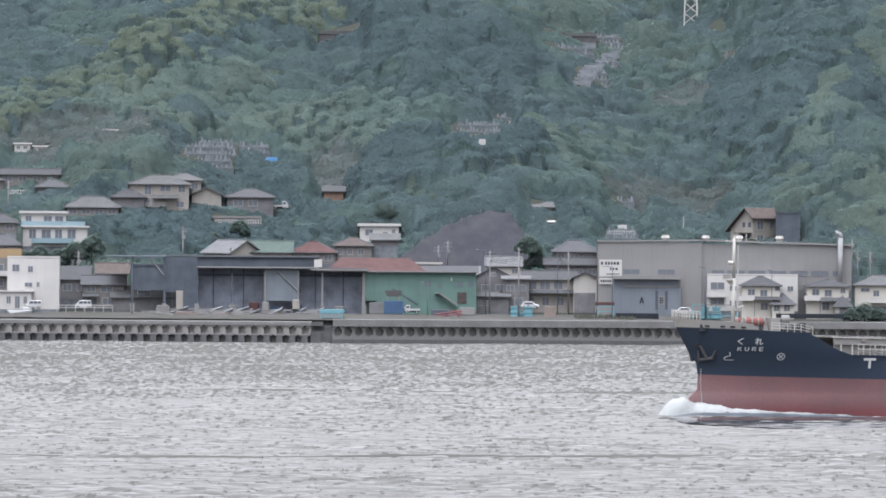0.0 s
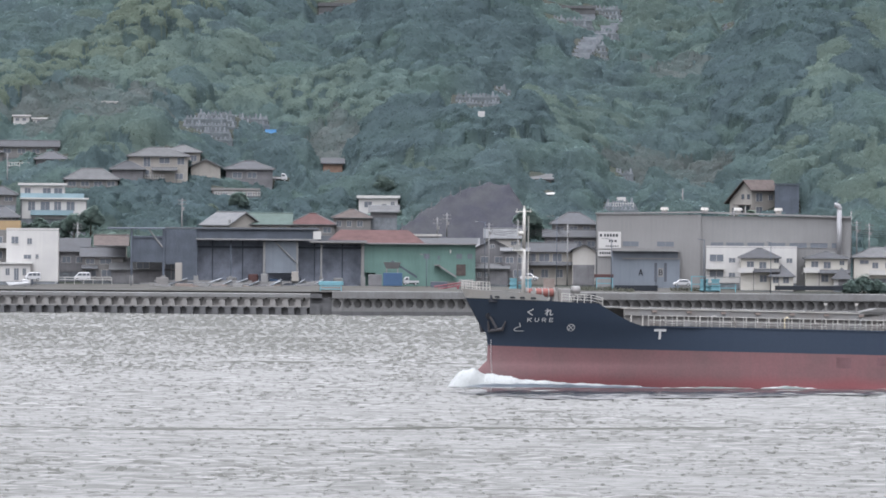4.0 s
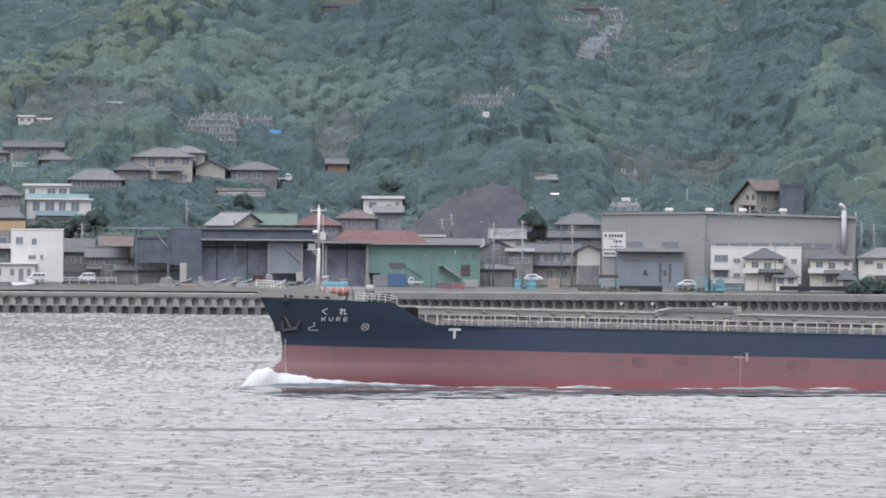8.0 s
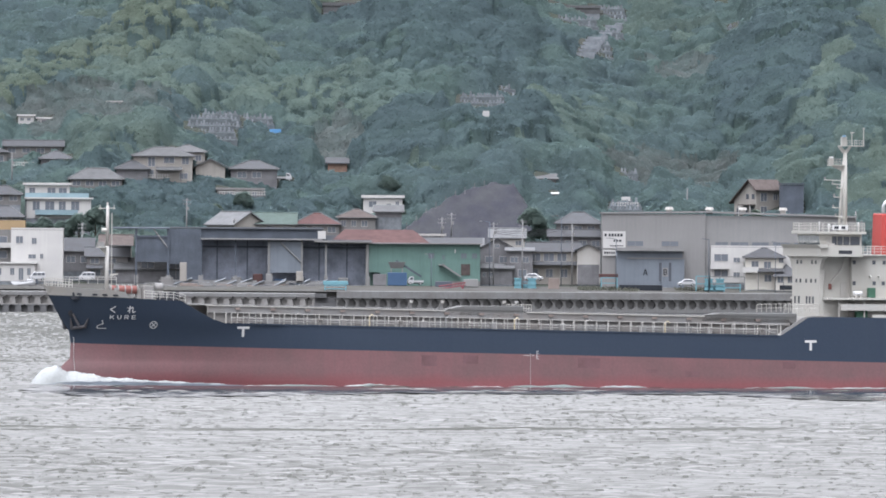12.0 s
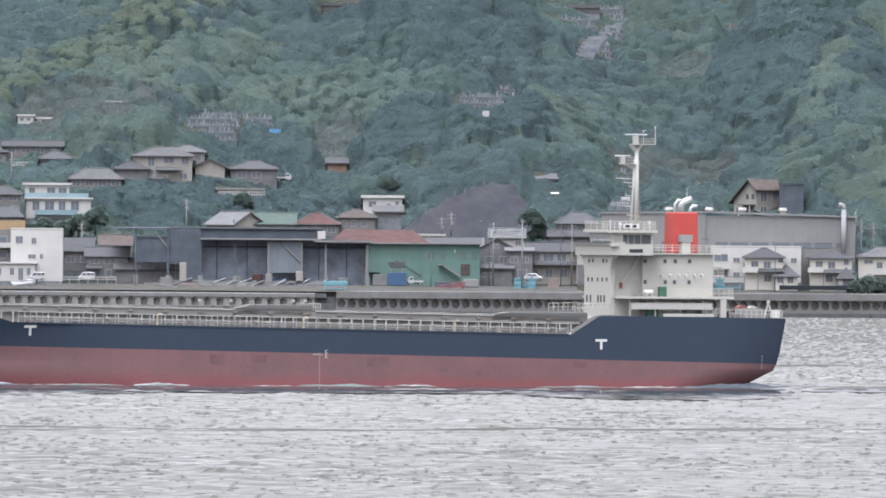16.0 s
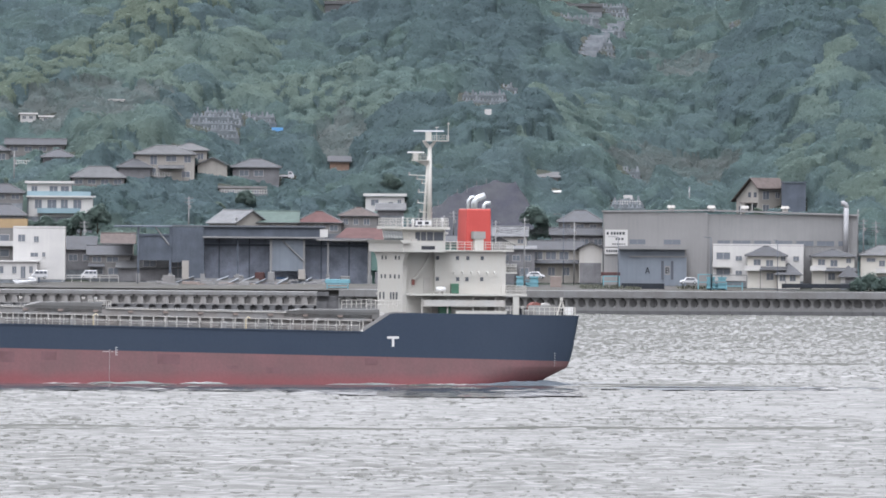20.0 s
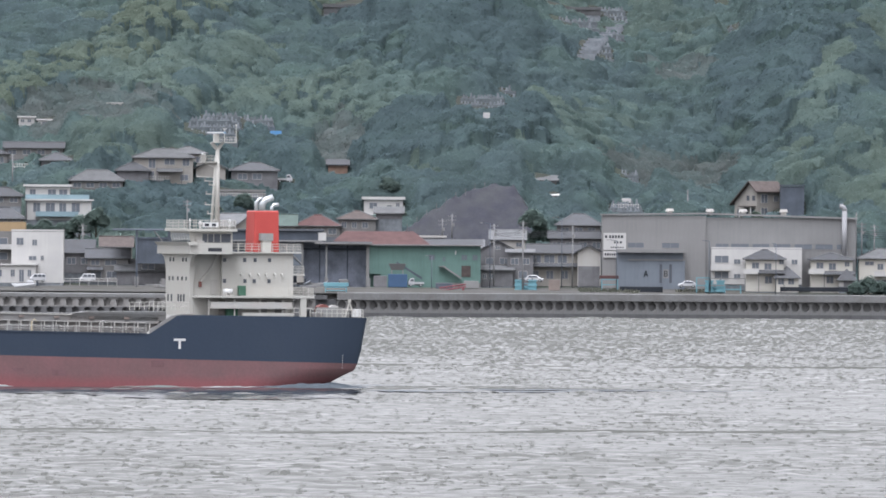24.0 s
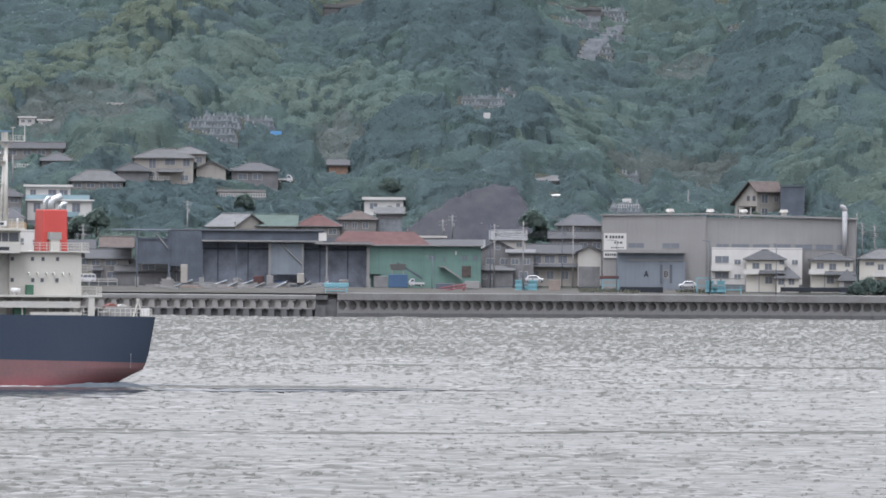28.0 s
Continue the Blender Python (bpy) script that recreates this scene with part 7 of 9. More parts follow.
crate(42.50, 3630.0, 5.40, 9.21, 2.5, 1.33, 'shed_roof', 'long dark net heap along the quay', 'net_heap')
crate(79.60, 3630.0, 5.79, 14.55, 2.5, 1.09, 'shed_roof', 'long dark hedge-like net heap', 'net_heap')
crate(6.00, 3630.0, 5.99, 3.15, 2.5, 1.70, 'shed_grey', 'grey steel machinery box on skids', 'machine_box')
crate(35.71, 3630.0, 5.96, 3.39, 2.5, 2.3, 'cyan', 'open turquoise steel stand under a rusty roof', 'steel_stand', True)
crate(35.56, 3630.0, 8.26, 4.12, 2.5, 0.8, 'metal_red', 'rusty red sheet roof over a steel stand', 'stand_roof')
crate(23.83, 3630.0, 5.63, 2.42, 2.5, 2.42, 'rust', 'rust-brown open steel bin', 'bin')
crate(-59.23, 3630.0, 5.53, 2.67, 2.5, 2.18, 'plaster_grey', 'pale stack of weathered boards', 'timber_stack')
crate(-55.72, 3630.0, 6.77, 1.45, 2.5, 4.12, 'plaster_cream', 'pale cream site cabin by the shed', 'site_cabin')
crate(-30.74, 3630.0, 6.95, 1.45, 2.5, 2.18, 'plaster_cream', 'pale cream upright tank by the shed', 'tank')
crate(-37.29, 3630.0, 6.66, 1.45, 2.5, 1.94, 'pole', 'grey concrete base block on the quay', 'base_block')
crate(9.41, 3787.0, 42.96, 1.52, 2.5, 1.90, 'plaster_white', 'white square sign box below the graves', 'sign_box')
crate(40.4, 3744.0, 24.7, 2.0, 2.0, 1.1, 'plaster_white', 'small white stone shrine box among the graves', 'shrine')
crate(-37.85, 3797.0, 39.38, 2.6, 2.0, 1.1, 'tarp', 'bright blue tarpaulin over a heap on the slope', 'tarpaulin')
garden_fence(-49.60, -39.34, 3744.0, 24.90)
garden_fence(-66.20, -60.69, 3748.0, 28.54)
garden_fence(-96.12, -91.10, 3762.0, 31.13)
garden_fence(37.38, 43.12, 3737.0, 23.01)


# ---- the large sheds and works on the quay ----
def sub(name, boxes, material, parent, label="", bevel=0.0):
    bm = bmesh.new()
    for b in boxes:
        box(bm, *b)
    return part(name, bm, M[material], parent, label, bevel=bevel)


def yz_slab(bm, x0, x1, pts):
    """A prism along x from an outline in y and z."""
    a, b = [bm.verts.new((x0, y, z)) for y, z in pts], [bm.verts.new((x1, y, z)) for y, z in pts]
    n = len(pts)
    for i in range(n):
        bm.faces.new((a[i], a[(i + 1) % n], b[(i + 1) % n], b[i]))
    bm.faces.new(a[::-1])
    bm.faces.new(b)


def ribs(ob, x0, x1, z0, z1, y, step, material, name="rib"):
    """Upright ribs of sheet cladding; all on one mesh shape."""
    bm = bmesh.new()
    box(bm, -0.07, 0.07, -0.012, 0.02, z0, z1)
    first = part(name, bm, M[material], ob)
    first.location = (x0, y, 0)
    x = x0 + step
    while x < x1:
        more(name, first, ob, pose(x, y, 0))
        x += step


def black_shed():
    ob = thing("open_shed", "long dark open-fronted boat shed with corrugated roof", "shed", pose(-66.2, 3645, 5.9))
    bm = bmesh.new()
    yz_slab(bm, 14.0, 40.2, [(-1.4, 10.0), (2.2, 10.25), (2.2, 10.1), (-1.4, 9.85)])
    rf = part("roof", bm, M["metal_pale"], ob, "pale sheet lean-to roof")
    bm = bmesh.new()
    yz_slab(bm, 7.2, 40.4, [(1.2, 12.3), (14.5, 12.62), (14.5, 12.45), (1.2, 12.15)])
    part("upper_roof", bm, M["shed_roof"], ob, "dark upper sheet roof")
    sub("clerestory", [(14.0, 40.0, 1.6, 1.8, 10.1, 12.2)], "shed_dark", ob)
    sub("roof_vent", [(39.2, 40.9, 0.4, 1.6, 10.2, 11.9)], "plaster_white", ob, "white box ventilator on the eave")
    bm = bmesh.new()
    yz_slab(bm, 39.0, 50.8, [(-1.5, 9.9), (14.5, 11.0), (14.5, 10.7), (-1.5, 9.6)])
    part("roof", bm, M["shed_roof"], ob)
    bm = bmesh.new()
    yz_slab(bm, -5.2, 7.2, [(-0.6, 12.35), (14, 12.5), (14, 12.25), (-0.6, 12.1)])
    part("side_roof", bm, M["shed_dark"], ob)
    sub("eave_beam", [(14.0, 40.2, -1.0, -0.8, 9.85, 10.25)], "shed_grey", rf)
    sub("eave_beam", [(38.5, 50.8, -1.7, -1.5, 9.5, 9.9)], "shed_grey", rf)
    sub("front_wall", [(7.2, 14.0, -0.1, 0.2, 4.6, 12.1), (10.5, 14.0, -0.1, 0.2, -0.4, 4.6)], "shed_dark", ob)
    sub("hanging_wall", [(0.3, 6.8, -0.1, 0.1, 5.0, 10.3)], "shed_dark", ob)
    ribs(ob, 7.6, 14.0, 4.6, 12.0, -0.12, 0.8, "shed_dark")
    # back wall set shallow and pale to lift the dark interior
    sub("back_wall", [(7.0, 50.5, 3.3, 3.6, -0.5, 10.0)], "shed_inner", ob)
    sub("end_wall", [(6.9, 7.2, 0, 14, -0.5, 11.5)], "shed_dark", ob)
    sub("grey_panel", [(29.0, 35.6, -0.2, 0.0, 2.9, 9.6)], "shed_blue", ob)
    for x, zt, r in ((0.1, 12.1, 0.22), (7.0, 12.1, 0.25), (14.0, 9.9, 0.25), (21.5, 9.9, 0.18), (28.7, 9.9, 0.25), (35.8, 9.9, 0.22), (41.0, 9.7, 0.2), (50.0, 9.6, 0.25)):
        post = sub("post", [(x - r, x + r, -0.35, 0.1, 2.2, zt)], "shed_dark" if x < 28 else "shed_grey2", ob)
        sub("post_base", [(x - r * 2, x + r * 2, -0.6, 0.35, -0.6, 2.2)], "pole", post)
    for a, b in (((3.8, -0.2, 12.1), (7.0, -0.2, 8.0)), ((31.2, -0.35, 9.4), (35.6, -0.35, 5.2))):
        bm = bmesh.new()
        tube(bm, a, b, 0.15)
        part("brace", bm, M["shed_grey2"], ob)
    sub("crane_beam", [(0.1, 7.0, -0.3, 0.0, 10.3, 10.7)], "shed_dark", ob)
    sub("crane_beam", [(14, 50, 2.4, 2.8, 8.2, 8.6)], "shed_dark", ob)
    for x in (17.5, 24.0, 39.5, 45.5):
        sub("wall_stud", [(x - 0.12, x + 0.12, 3.15, 3.3, -0.4, 9.8)], "shed_dark", ob)
    sub("slip_rail", [(2, 17, -3.2, -2.8, 0.2, 0.6)], "pole", ob)
    for i in range(7):
        sub("stacked_hull", [(16 + i * 4.6, 18.2 + i * 4.6, 1.0, 2.9, -0.5, 1.2 + (i * 37 % 5) * 0.35)], ("wood_dark", "shed_grey2", "metal_red", "blue", "shed_dark")[i % 5], ob, bevel=0.2)


def green_works():
    ob = thing("green_workshop", "green sheet-clad workshop with a rusty red roof", "workshop", pose(-16.1, 3645, 6.3))
    sub("wall", [(0, 24.1, 0, 12, 2.7, 9.0), (2.6, 24.1, 0, 12, -0.6, 2.7), (0, 2.6, 2.5, 12, -0.6, 2.7)], "shed_green", ob)
    ribs(ob, 0.3, 24.0, 2.8, 8.9, -0.02, 0.75, "shed_green")
    sub("corner_post", [(-0.5, 0.0, -0.1, 0.3, -0.6, 9.0)], "plaster_cream", ob)
    sub("plinth", [(14.5, 24.1, -0.12, 0.0, -0.6, 0.9)], "plaster_grey", ob)
    bm = bmesh.new()
    eave, top_, back_ = [[bm.verts.new((x, y, z)) for x in xs] for xs, y, z in (((-8.3, 13.2), -0.9, 9.12), ((-5.2, 9.6), 8.0, 11.9), ((-8.3, 13.2), 16.9, 9.12))]
    for f in ((eave[0], eave[1], top_[1], top_[0]), (top_[0], top_[1], back_[1], back_[0]), (eave[0], top_[0], back_[0]), (eave[1], back_[1], top_[1]), (eave[0], back_[0], back_[1], eave[1])):
        bm.faces.new(f)
    part("roof", bm, M["metal_red"], ob, "rusty red sheet roof")
    bm = bmesh.new()
    yz_slab(bm, 11.5, 24.6, [(-0.7, 9.1), (8, 10.3), (13, 9.1), (13, 8.9), (-0.7, 8.9)])
    part("roof", bm, M["tile"], ob, "dark grey roof end")
    sub("gutter", [(-8.2, 24.6, -1.05, -0.9, 8.85, 9.1)], "shed_grey", ob)
    for x, z, w, h in ((13.6, 6.35, 1.25, 1.1), (20.6, 6.35, 1.15, 1.1), (22.9, 6.35, 1.0, 1.1), (16.2, 6.0, 0.5, 0.9)):
        window(ob, x, z, w, h, 0.0, frame_mat="shed_green")
    sub("door", [(20.0, 22.0, -0.1, 0.02, 2.2, 4.6)], "tile_brown", ob)
    bm = bmesh.new()
    yz = [(16.0, 4.7), (20.0, 2.1), (20.0, 1.7), (16.0, 4.3)]
    slab(bm, yz, -1.3, -0.3)
    part("outer_stair", bm, M["shed_grey"], ob)
    sub("stair_landing", [(15.2, 16.6, -1.3, -0.02, 4.3, 4.5)], "shed_grey", ob)
    sub("wall_lamp", [(18.6, 18.85, -0.2, 0.0, 7.0, 7.8)], "plaster_white", ob)
    CLEAR.append((-20, 3645, 45, 30, 45))


def hopper_rig():
    ob = thing("conveyor_hopper", "grey hopper on legs with a sloping conveyor", "machine", pose(-11.8, 3636, 6.1))
    bm = bmesh.new()
    prism(bm, [(0.6, 0.6), (3.2, 0.6), (3.2, 2.6), (0.6, 2.6)], 3.8, 5.2, [(0, 0), (3.8, 0), (3.8, 3.2), (0, 3.2)])
    part("hopper", bm, M["shed_grey2"], ob)
    for x in (0.7, 3.1):
        for y in (0.7, 2.5):
            sub("leg", [(x - 0.12, x + 0.12, y - 0.12, y + 0.12, -0.5, 3.9)], "pole", ob)
    bm = bmesh.new()
    slab(bm, [(1.9, 5.6), (7.2, 2.3), (7.2, 1.8), (1.6, 5.3)], 0.9, 1.8)
    part("conveyor", bm, M["shed_dark"], ob)


def steel_works():
    ob = thing("steel_works", "large grey sheet-clad factory hall with roof ventilators", "factory", pose(34.3, 3652, 5.1))
    sub("wall", [(0, 22.2, 0, 30, -0.8, 16.9)], "shed_grey", ob)
    ribs(ob, 0.4, 22.0, 0.2, 16.6, -0.02, 0.9, "shed_grey")
    right = sub("wall", [(22.2, 54.7, 0.2, 30, -0.8, 16.6)], "shed_grey2", ob)
    ribs(ob, 22.8, 54.6, 0.2, 16.3, 0.18, 0.9, "shed_grey2")
    bm = bmesh.new()
    slab(bm, [(-0.3, 16.9), (22.3, 17.25), (55.0, 16.35), (55.0, 16.75), (22.3, 17.6), (-0.3, 17.2)], -0.3, 30.3)
    part("roof", bm, M["shed_grey"], ob)
    sub("corner_trim", [(22.0, 22.3, -0.12, 0.2, -0.5, 16.9)], "shed_grey", ob)
    for x in (14.5, 23.2, 30.4, 39.1):
        bm = bmesh.new()
        tube(bm, (x, 3, 17.0), (x, 3, 17.9), 0.65, n=12)
        tube(bm, (x, 3, 17.85), (x, 3, 18.45), 1.0, 0.75, n=12)
        part("roof_ventilator", bm, M["plaster_pale"], ob, "white round roof ventilator", smooth=False)
    for x0, x1 in ((24.5, 27.2), (27.8, 31.6), (32.4, 36.0), (36.9, 40.6), (41.5, 45.2), (46.0, 49.7), (50.6, 52.6)):
        window(ob, (x0 + x1) / 2, 10.4, x1 - x0, 1.05, 0.2, frame_mat="shed_grey")
    for x0, x1 in ((5.5, 8.9), (12.9, 16.5)):
        window(ob, (x0 + x1) / 2, 10.5, x1 - x0, 1.0, 0.0, frame_mat="shed_grey")
    sub("canopy", [(3.2, 17.6, -3.0, 0.0, 8.9, 9.6)], "shed_grey2", ob)
    sub("canopy_wall", [(3.2, 17.4, -1.6, -0.02, -0.5, 8.9)], "shed_blue", ob)
    for x0, light in ((7.6, 12.6), (12.9, 14.7)):
        d = sub("sliding_door", [(x0, x0 + 4.9, -1.75, -1.6, -0.4, 7.2)], "shed_blue", ob)
        sub("door_light", [(light - 0.25, light + 0.3, -1.8, -1.74, 2.4, 6.4)], "glass", d)
    sub("door_rail", [(5.5, 17.4, -1.9, -1.6, 7.2, 7.45)], "shed_grey2", ob)
    # the letter A on one door, B on a paler panel of the other
    bm = bmesh.new()
    for a in ((9.0, 3.7, 9.4, 5.0), (9.8, 3.7, 9.4, 5.0)):
        slab(bm, [(a[0] - 0.1, a[1]), (a[0] + 0.1, a[1]), (a[2] + 0.1, a[3]), (a[2] - 0.1, a[3])], -1.84, -1.76)
    box(bm, 9.15, 9.65, -1.84, -1.76, 4.05, 4.22)
    part("door_letter", bm, M["shed_roof"], ob, "dark painted letter A")
    sub("door_panel", [(13.1, 14.3, -1.79, -1.74, 3.4, 5.3)], "shed_grey", ob)
    bm = bmesh.new()
    for b in ((13.3, 13.5, 3.75, 5.0), (13.5, 13.9, 3.75, 3.92), (13.5, 13.9, 4.3, 4.46), (13.5, 13.9, 4.83, 5.0), (13.9, 14.08, 3.87, 4.36), (13.86, 14.04, 4.4, 4.88)):
        box(bm, b[0], b[1], -1.84, -1.78, b[2], b[3])
    part("door_letter", bm, M["shed_roof"], ob, "dark painted letter B")
    # silver flue with an elbow at its head
    bm = bmesh.new()
    tube(bm, (52.2, -0.7, 7.0), (52.2, -0.7, 18.3), 0.55, n=14)
    bend_pipe(bm, [(52.2, -0.7, 18.2), (52.2, -0.7, 18.5), (52.0, -0.7, 18.9), (51.6, -0.7, 19.1), (51.1, -0.7, 19.1)], 0.56, 14)
    part("flue", bm, M["flue"], ob, "silver flue pipe with an elbow", smooth=True)
    for x in (51.8, 52.7):
        bm = bmesh.new()
        tube(bm, (x, -0.7, 5.0), (x, -0.7, 9.5), 0.2)
        part("flue_leg", bm, M["flue"], ob)
    # sign boards; the small writing stands as bars
    for z0, z1, rows in ((9.4, 13.1, ((12.0, 0.6, (0.35, 0.45, 1.25, 0.4, 1.85, 0.45, 2.5, 0.4, 3.1, 0.45, 3.75, 0.5)), (10.85, 0.45, (2.3, 0.35, 2.85, 0.4, 3.5, 0.5)), (9.85, 0.25, (1.6, 0.3, 2.05, 0.3, 2.5, 0.35, 3.05, 0.35, 3.55, 0.35, 4.05, 0.3)))), (7.8, 9.15, ((8.22, 0.5, (0.3, 0.35, 0.8, 0.4, 1.35, 0.3, 1.8, 0.3, 2.25, 0.35, 2.75, 0.3, 3.2, 0.4, 3.75, 0.35, 4.25, 0.3)),))):
        b = sub("sign_board", [(0.2, 5.1, -0.3, -0.1, z0, z1)], "plaster_white", ob, "white factory sign board with dark writing")
        for z, h, spans in rows:
            for k in range(0, len(spans), 2):
                sub("sign_bar", [(0.2 + spans[k], 0.2 + spans[k] + spans[k + 1], -0.33, -0.29, z, z + h)], "dark", b)
    CLEAR.append((62, 3652, 32, 30, 36))


def netted_slope():
    """A bare cut slope under dark netting."""
    xs, ys = np.linspace(-9, 21.5, 46), np.linspace(3686, 3742, 50)
    gx, gy = np.meshgrid(xs, ys)
    crest = np.interp(gx, (-9, -8, -3, 2, 7, 11.8, 15.5, 20, 21.5), (17, 18.7, 22.4, 25.5, 27.6, 28.6, 28.0, 22, 17))
    crest = crest + 0.25 * np.sin(gx * 1.3) + 0.15 * np.sin(gx * 2.9 + 1.0)
    gz = np.minimum(6.0 + (gy - 3686) * 0.5 + 0.5 * np.sin(gx * 0.9 + gy * 0.12), crest)
    gz = gz + 0.25 * np.sin(gx * 1.7) * np.sin(gy * 0.9) + 0.15 * np.sin(gx * 3.1 + gy)
    n, m = gx.shape
    idx = np.arange(n * m).reshape(n, m)
    faces = np.stack([idx[:-1, :-1], idx[:-1, 1:], idx[1:, 1:], idx[1:, :-1]], -1).reshape(-1, 4)
    tagged(new("netted_slope", raw_mesh("netted_slope", np.stack([gx, gy, gz], -1).reshape(-1, 3), faces, M["net"], True)), "steep cut slope under dark protective netting", "slope", kind="structure")
    for k in range(9):
        t = k / 8
        x = -8 + 17 * t
        z = float(np.interp(x, (-9, -8, -3, 2, 7, 11.8), (17, 18.7, 22.4, 25.5, 27.6, 28.6)))
        bm = bmesh.new()
        box(bm, -0.07, 0.07, -0.07, 0.07, -1.2, 1.1)
        p = new("fence_post", mesh_of("fence_post", bm, M["pole"]))
        p.matrix_world = pose(x, 3686 + (z - 6) / 0.5, z)
        tagged(p, "pale concrete fence post on the cut slope", "fence post", "fence posts of the slope")
    for k in range(26):
        x = -9 + k
        deep = (float(np.interp(x, (-9, -8, -3, 2, 7, 11.8, 15.5, 20, 21.5), (17, 18.7, 22.4, 25.5, 27.6, 28.6, 28.0, 22, 17))) - 6) / 0.5
        CLEAR.append((x, 3686, 0.55, 4, deep))
        BUILT.append((x, 3688, 0.55, deep - 3))


def lattice_tower(x, y, z, h, w):
    ob = thing("lattice_tower", "white steel lattice transmission tower among trees", "tower", pose(x, y, z))
    for sx in (-1, 1):
        for sy in (-1, 1):
            bm = bmesh.new()
            tube(bm, (sx * w, sy * w, -1), (sx * w * 0.45, sy * w * 0.45, h), 0.14)
            part("leg", bm, M["plaster_white"], ob)
    n = 9
    for k in range(n):
        a, b = 1 - 0.55 * k / n, 1 - 0.55 * (k + 1) / n
        for s in (-1, 1):
            bm = bmesh.new()
            tube(bm, (-w * a, s * w * a, h * k / n), (w * b, s * w * b, h * (k + 1) / n), 0.09, n=5)
            tube(bm, (w * a, s * w * a, h * k / n), (-w * b, s * w * b, h * (k + 1) / n), 0.09, n=5)
            part("brace", bm, M["plaster_white"], ob)
    CLEAR.append((x, y, 3, 14, 5))


def quay_rail(x0, x1, y, z):
    ob = thing("quay_railing", "low white pipe railing along the quay road", "railing", pose(0, 0, 0))
    bm = bmesh.new()
    for k in (0.5, 1.0):
        tube(bm, (x0, y, z + k), (x1, y, z + k), 0.06, n=6)
    part("rail", bm, M["plaster_white"], ob)
    bm = bmesh.new()
    tube(bm, (0, 0, -0.4), (0, 0, 1.0), 0.06, n=6)
    first = part("post", bm, M["plaster_white"], ob)
    first.location = (x0, y, z)
    x = x0 + 2
    while x <= x1:
        more("post", first, ob, pose(x, y, z))
        x += 2


def wires():
    for a, b, zs in (((11.0, 3642, 18.5), (25.5, 3640, 19.4), 3), ((25.5, 3640, 19.4), (28.0, 3650, 17.6), 3), ((90.2, 3668, 19.0), (120, 3690, 20.0), 4), ((17.0, 3630, 19.0), (11.0, 3642, 18.5), 2)):
        for k in range(zs):
            bm = bmesh.new()
            pts = []
            for i in range(9):
                t = i / 8
                p = Vector(a).lerp(Vector(b), t)
                p.z += -0.9 * 4 * t * (1 - t) - 0.45 * k
                pts.append(p)
            bend_pipe(bm, pts, 0.03, 4)
            ob = new("power_line", mesh_of("power_line", bm, M["wire"]))
            tagged(ob, "thin dark power line between utility poles", "cable", "power lines")


def slope_path(x0, y0, x1, y1, w):
    """A pale stone path up the hill: a run of slabs laid on the ground."""
    ob = thing("stone_path", "pale stone path climbing the hill between terraces", "path", pose(0, 0, 0))
    n = 16
    for k in range(n):
        t = (k + 0.5) / n
        x, y = x0 + (x1 - x0) * t, y0 + (y1 - y0) * t
        z = float(land_z(x, y))
        bm = bmesh.new()
        box(bm, x - w / 2, x + w / 2, y - abs(y1 - y0) / n * 0.55, y + abs(y1 - y0) / n * 0.55, z - 1.5, z + 0.55)
        part("slab", bm, M["stone"], ob)
        if k % 4 == 0:
            CLEAR.append((x, y, w / 2 + 1, 12, 6))
            BUILT.append((x, y - 2, w / 2, 5))


def small_boat(x, y, z, turn):
    ob = thing("small_boat", "small white open boat hauled out on the quay", "boat", pose(x, y, z, 0, 0, turn))
    bm = bmesh.new()
    for a, b in (((-2.9, 0.9), (2.6, 0.75)),):
        prism(bm, [(-2.2, -0.35), (2.2, -0.5), (2.2, 0.5), (-2.2, 0.35)], 0.15, 0.95, [(-3.0, -0.1), (2.5, -0.85), (2.5, 0.85), (-3.0, 0.1)])
    part("hull", bm, M["car_white"], ob, bevel=0.06)
    sub("cabin", [(0.4, 1.9, -0.5, 0.5, 0.95, 1.55)], "car_white", ob, bevel=0.08)
    sub("outboard", [(2.5, 2.9, -0.2, 0.2, 0.4, 1.5)], "shed_dark", ob)
    for a in (-1.2, 1.2):
        sub("cradle", [(a - 0.1, a + 0.1, -0.7, 0.7, 0, 0.3)], "wood_dark", ob)


def slip_timbers():
    rng = random.Random(12)
    for k in range(26):
        x = rng.uniform(-62, -24)
        y = 3622 + rng.uniform(0, 9)
        bm = bmesh.new()
        L = rng.uniform(1.2, 4.5)
        box(bm, -L / 2, L / 2, -0.2, 0.2, 0, rng.uniform(0.25, 0.8))
        t = new("slip_timber", mesh_of("slip_timber", bm, M[rng.choice(("wood_dark", "plaster_grey", "pole", "rust", "shed_grey2"))], bevel=0.03))
        t.matrix_world = pose(x, y, 5.25 + (y - 3604) * 0.025, 0, rng.uniform(-8, 8), rng.uniform(-35, 35))
        tagged(t, "weathered timber or pipe lying on the slipway", "timber", "loose timbers on the slipway")


small_boat(-89.5, 3617, 5.6, 4)
slip_timbers()


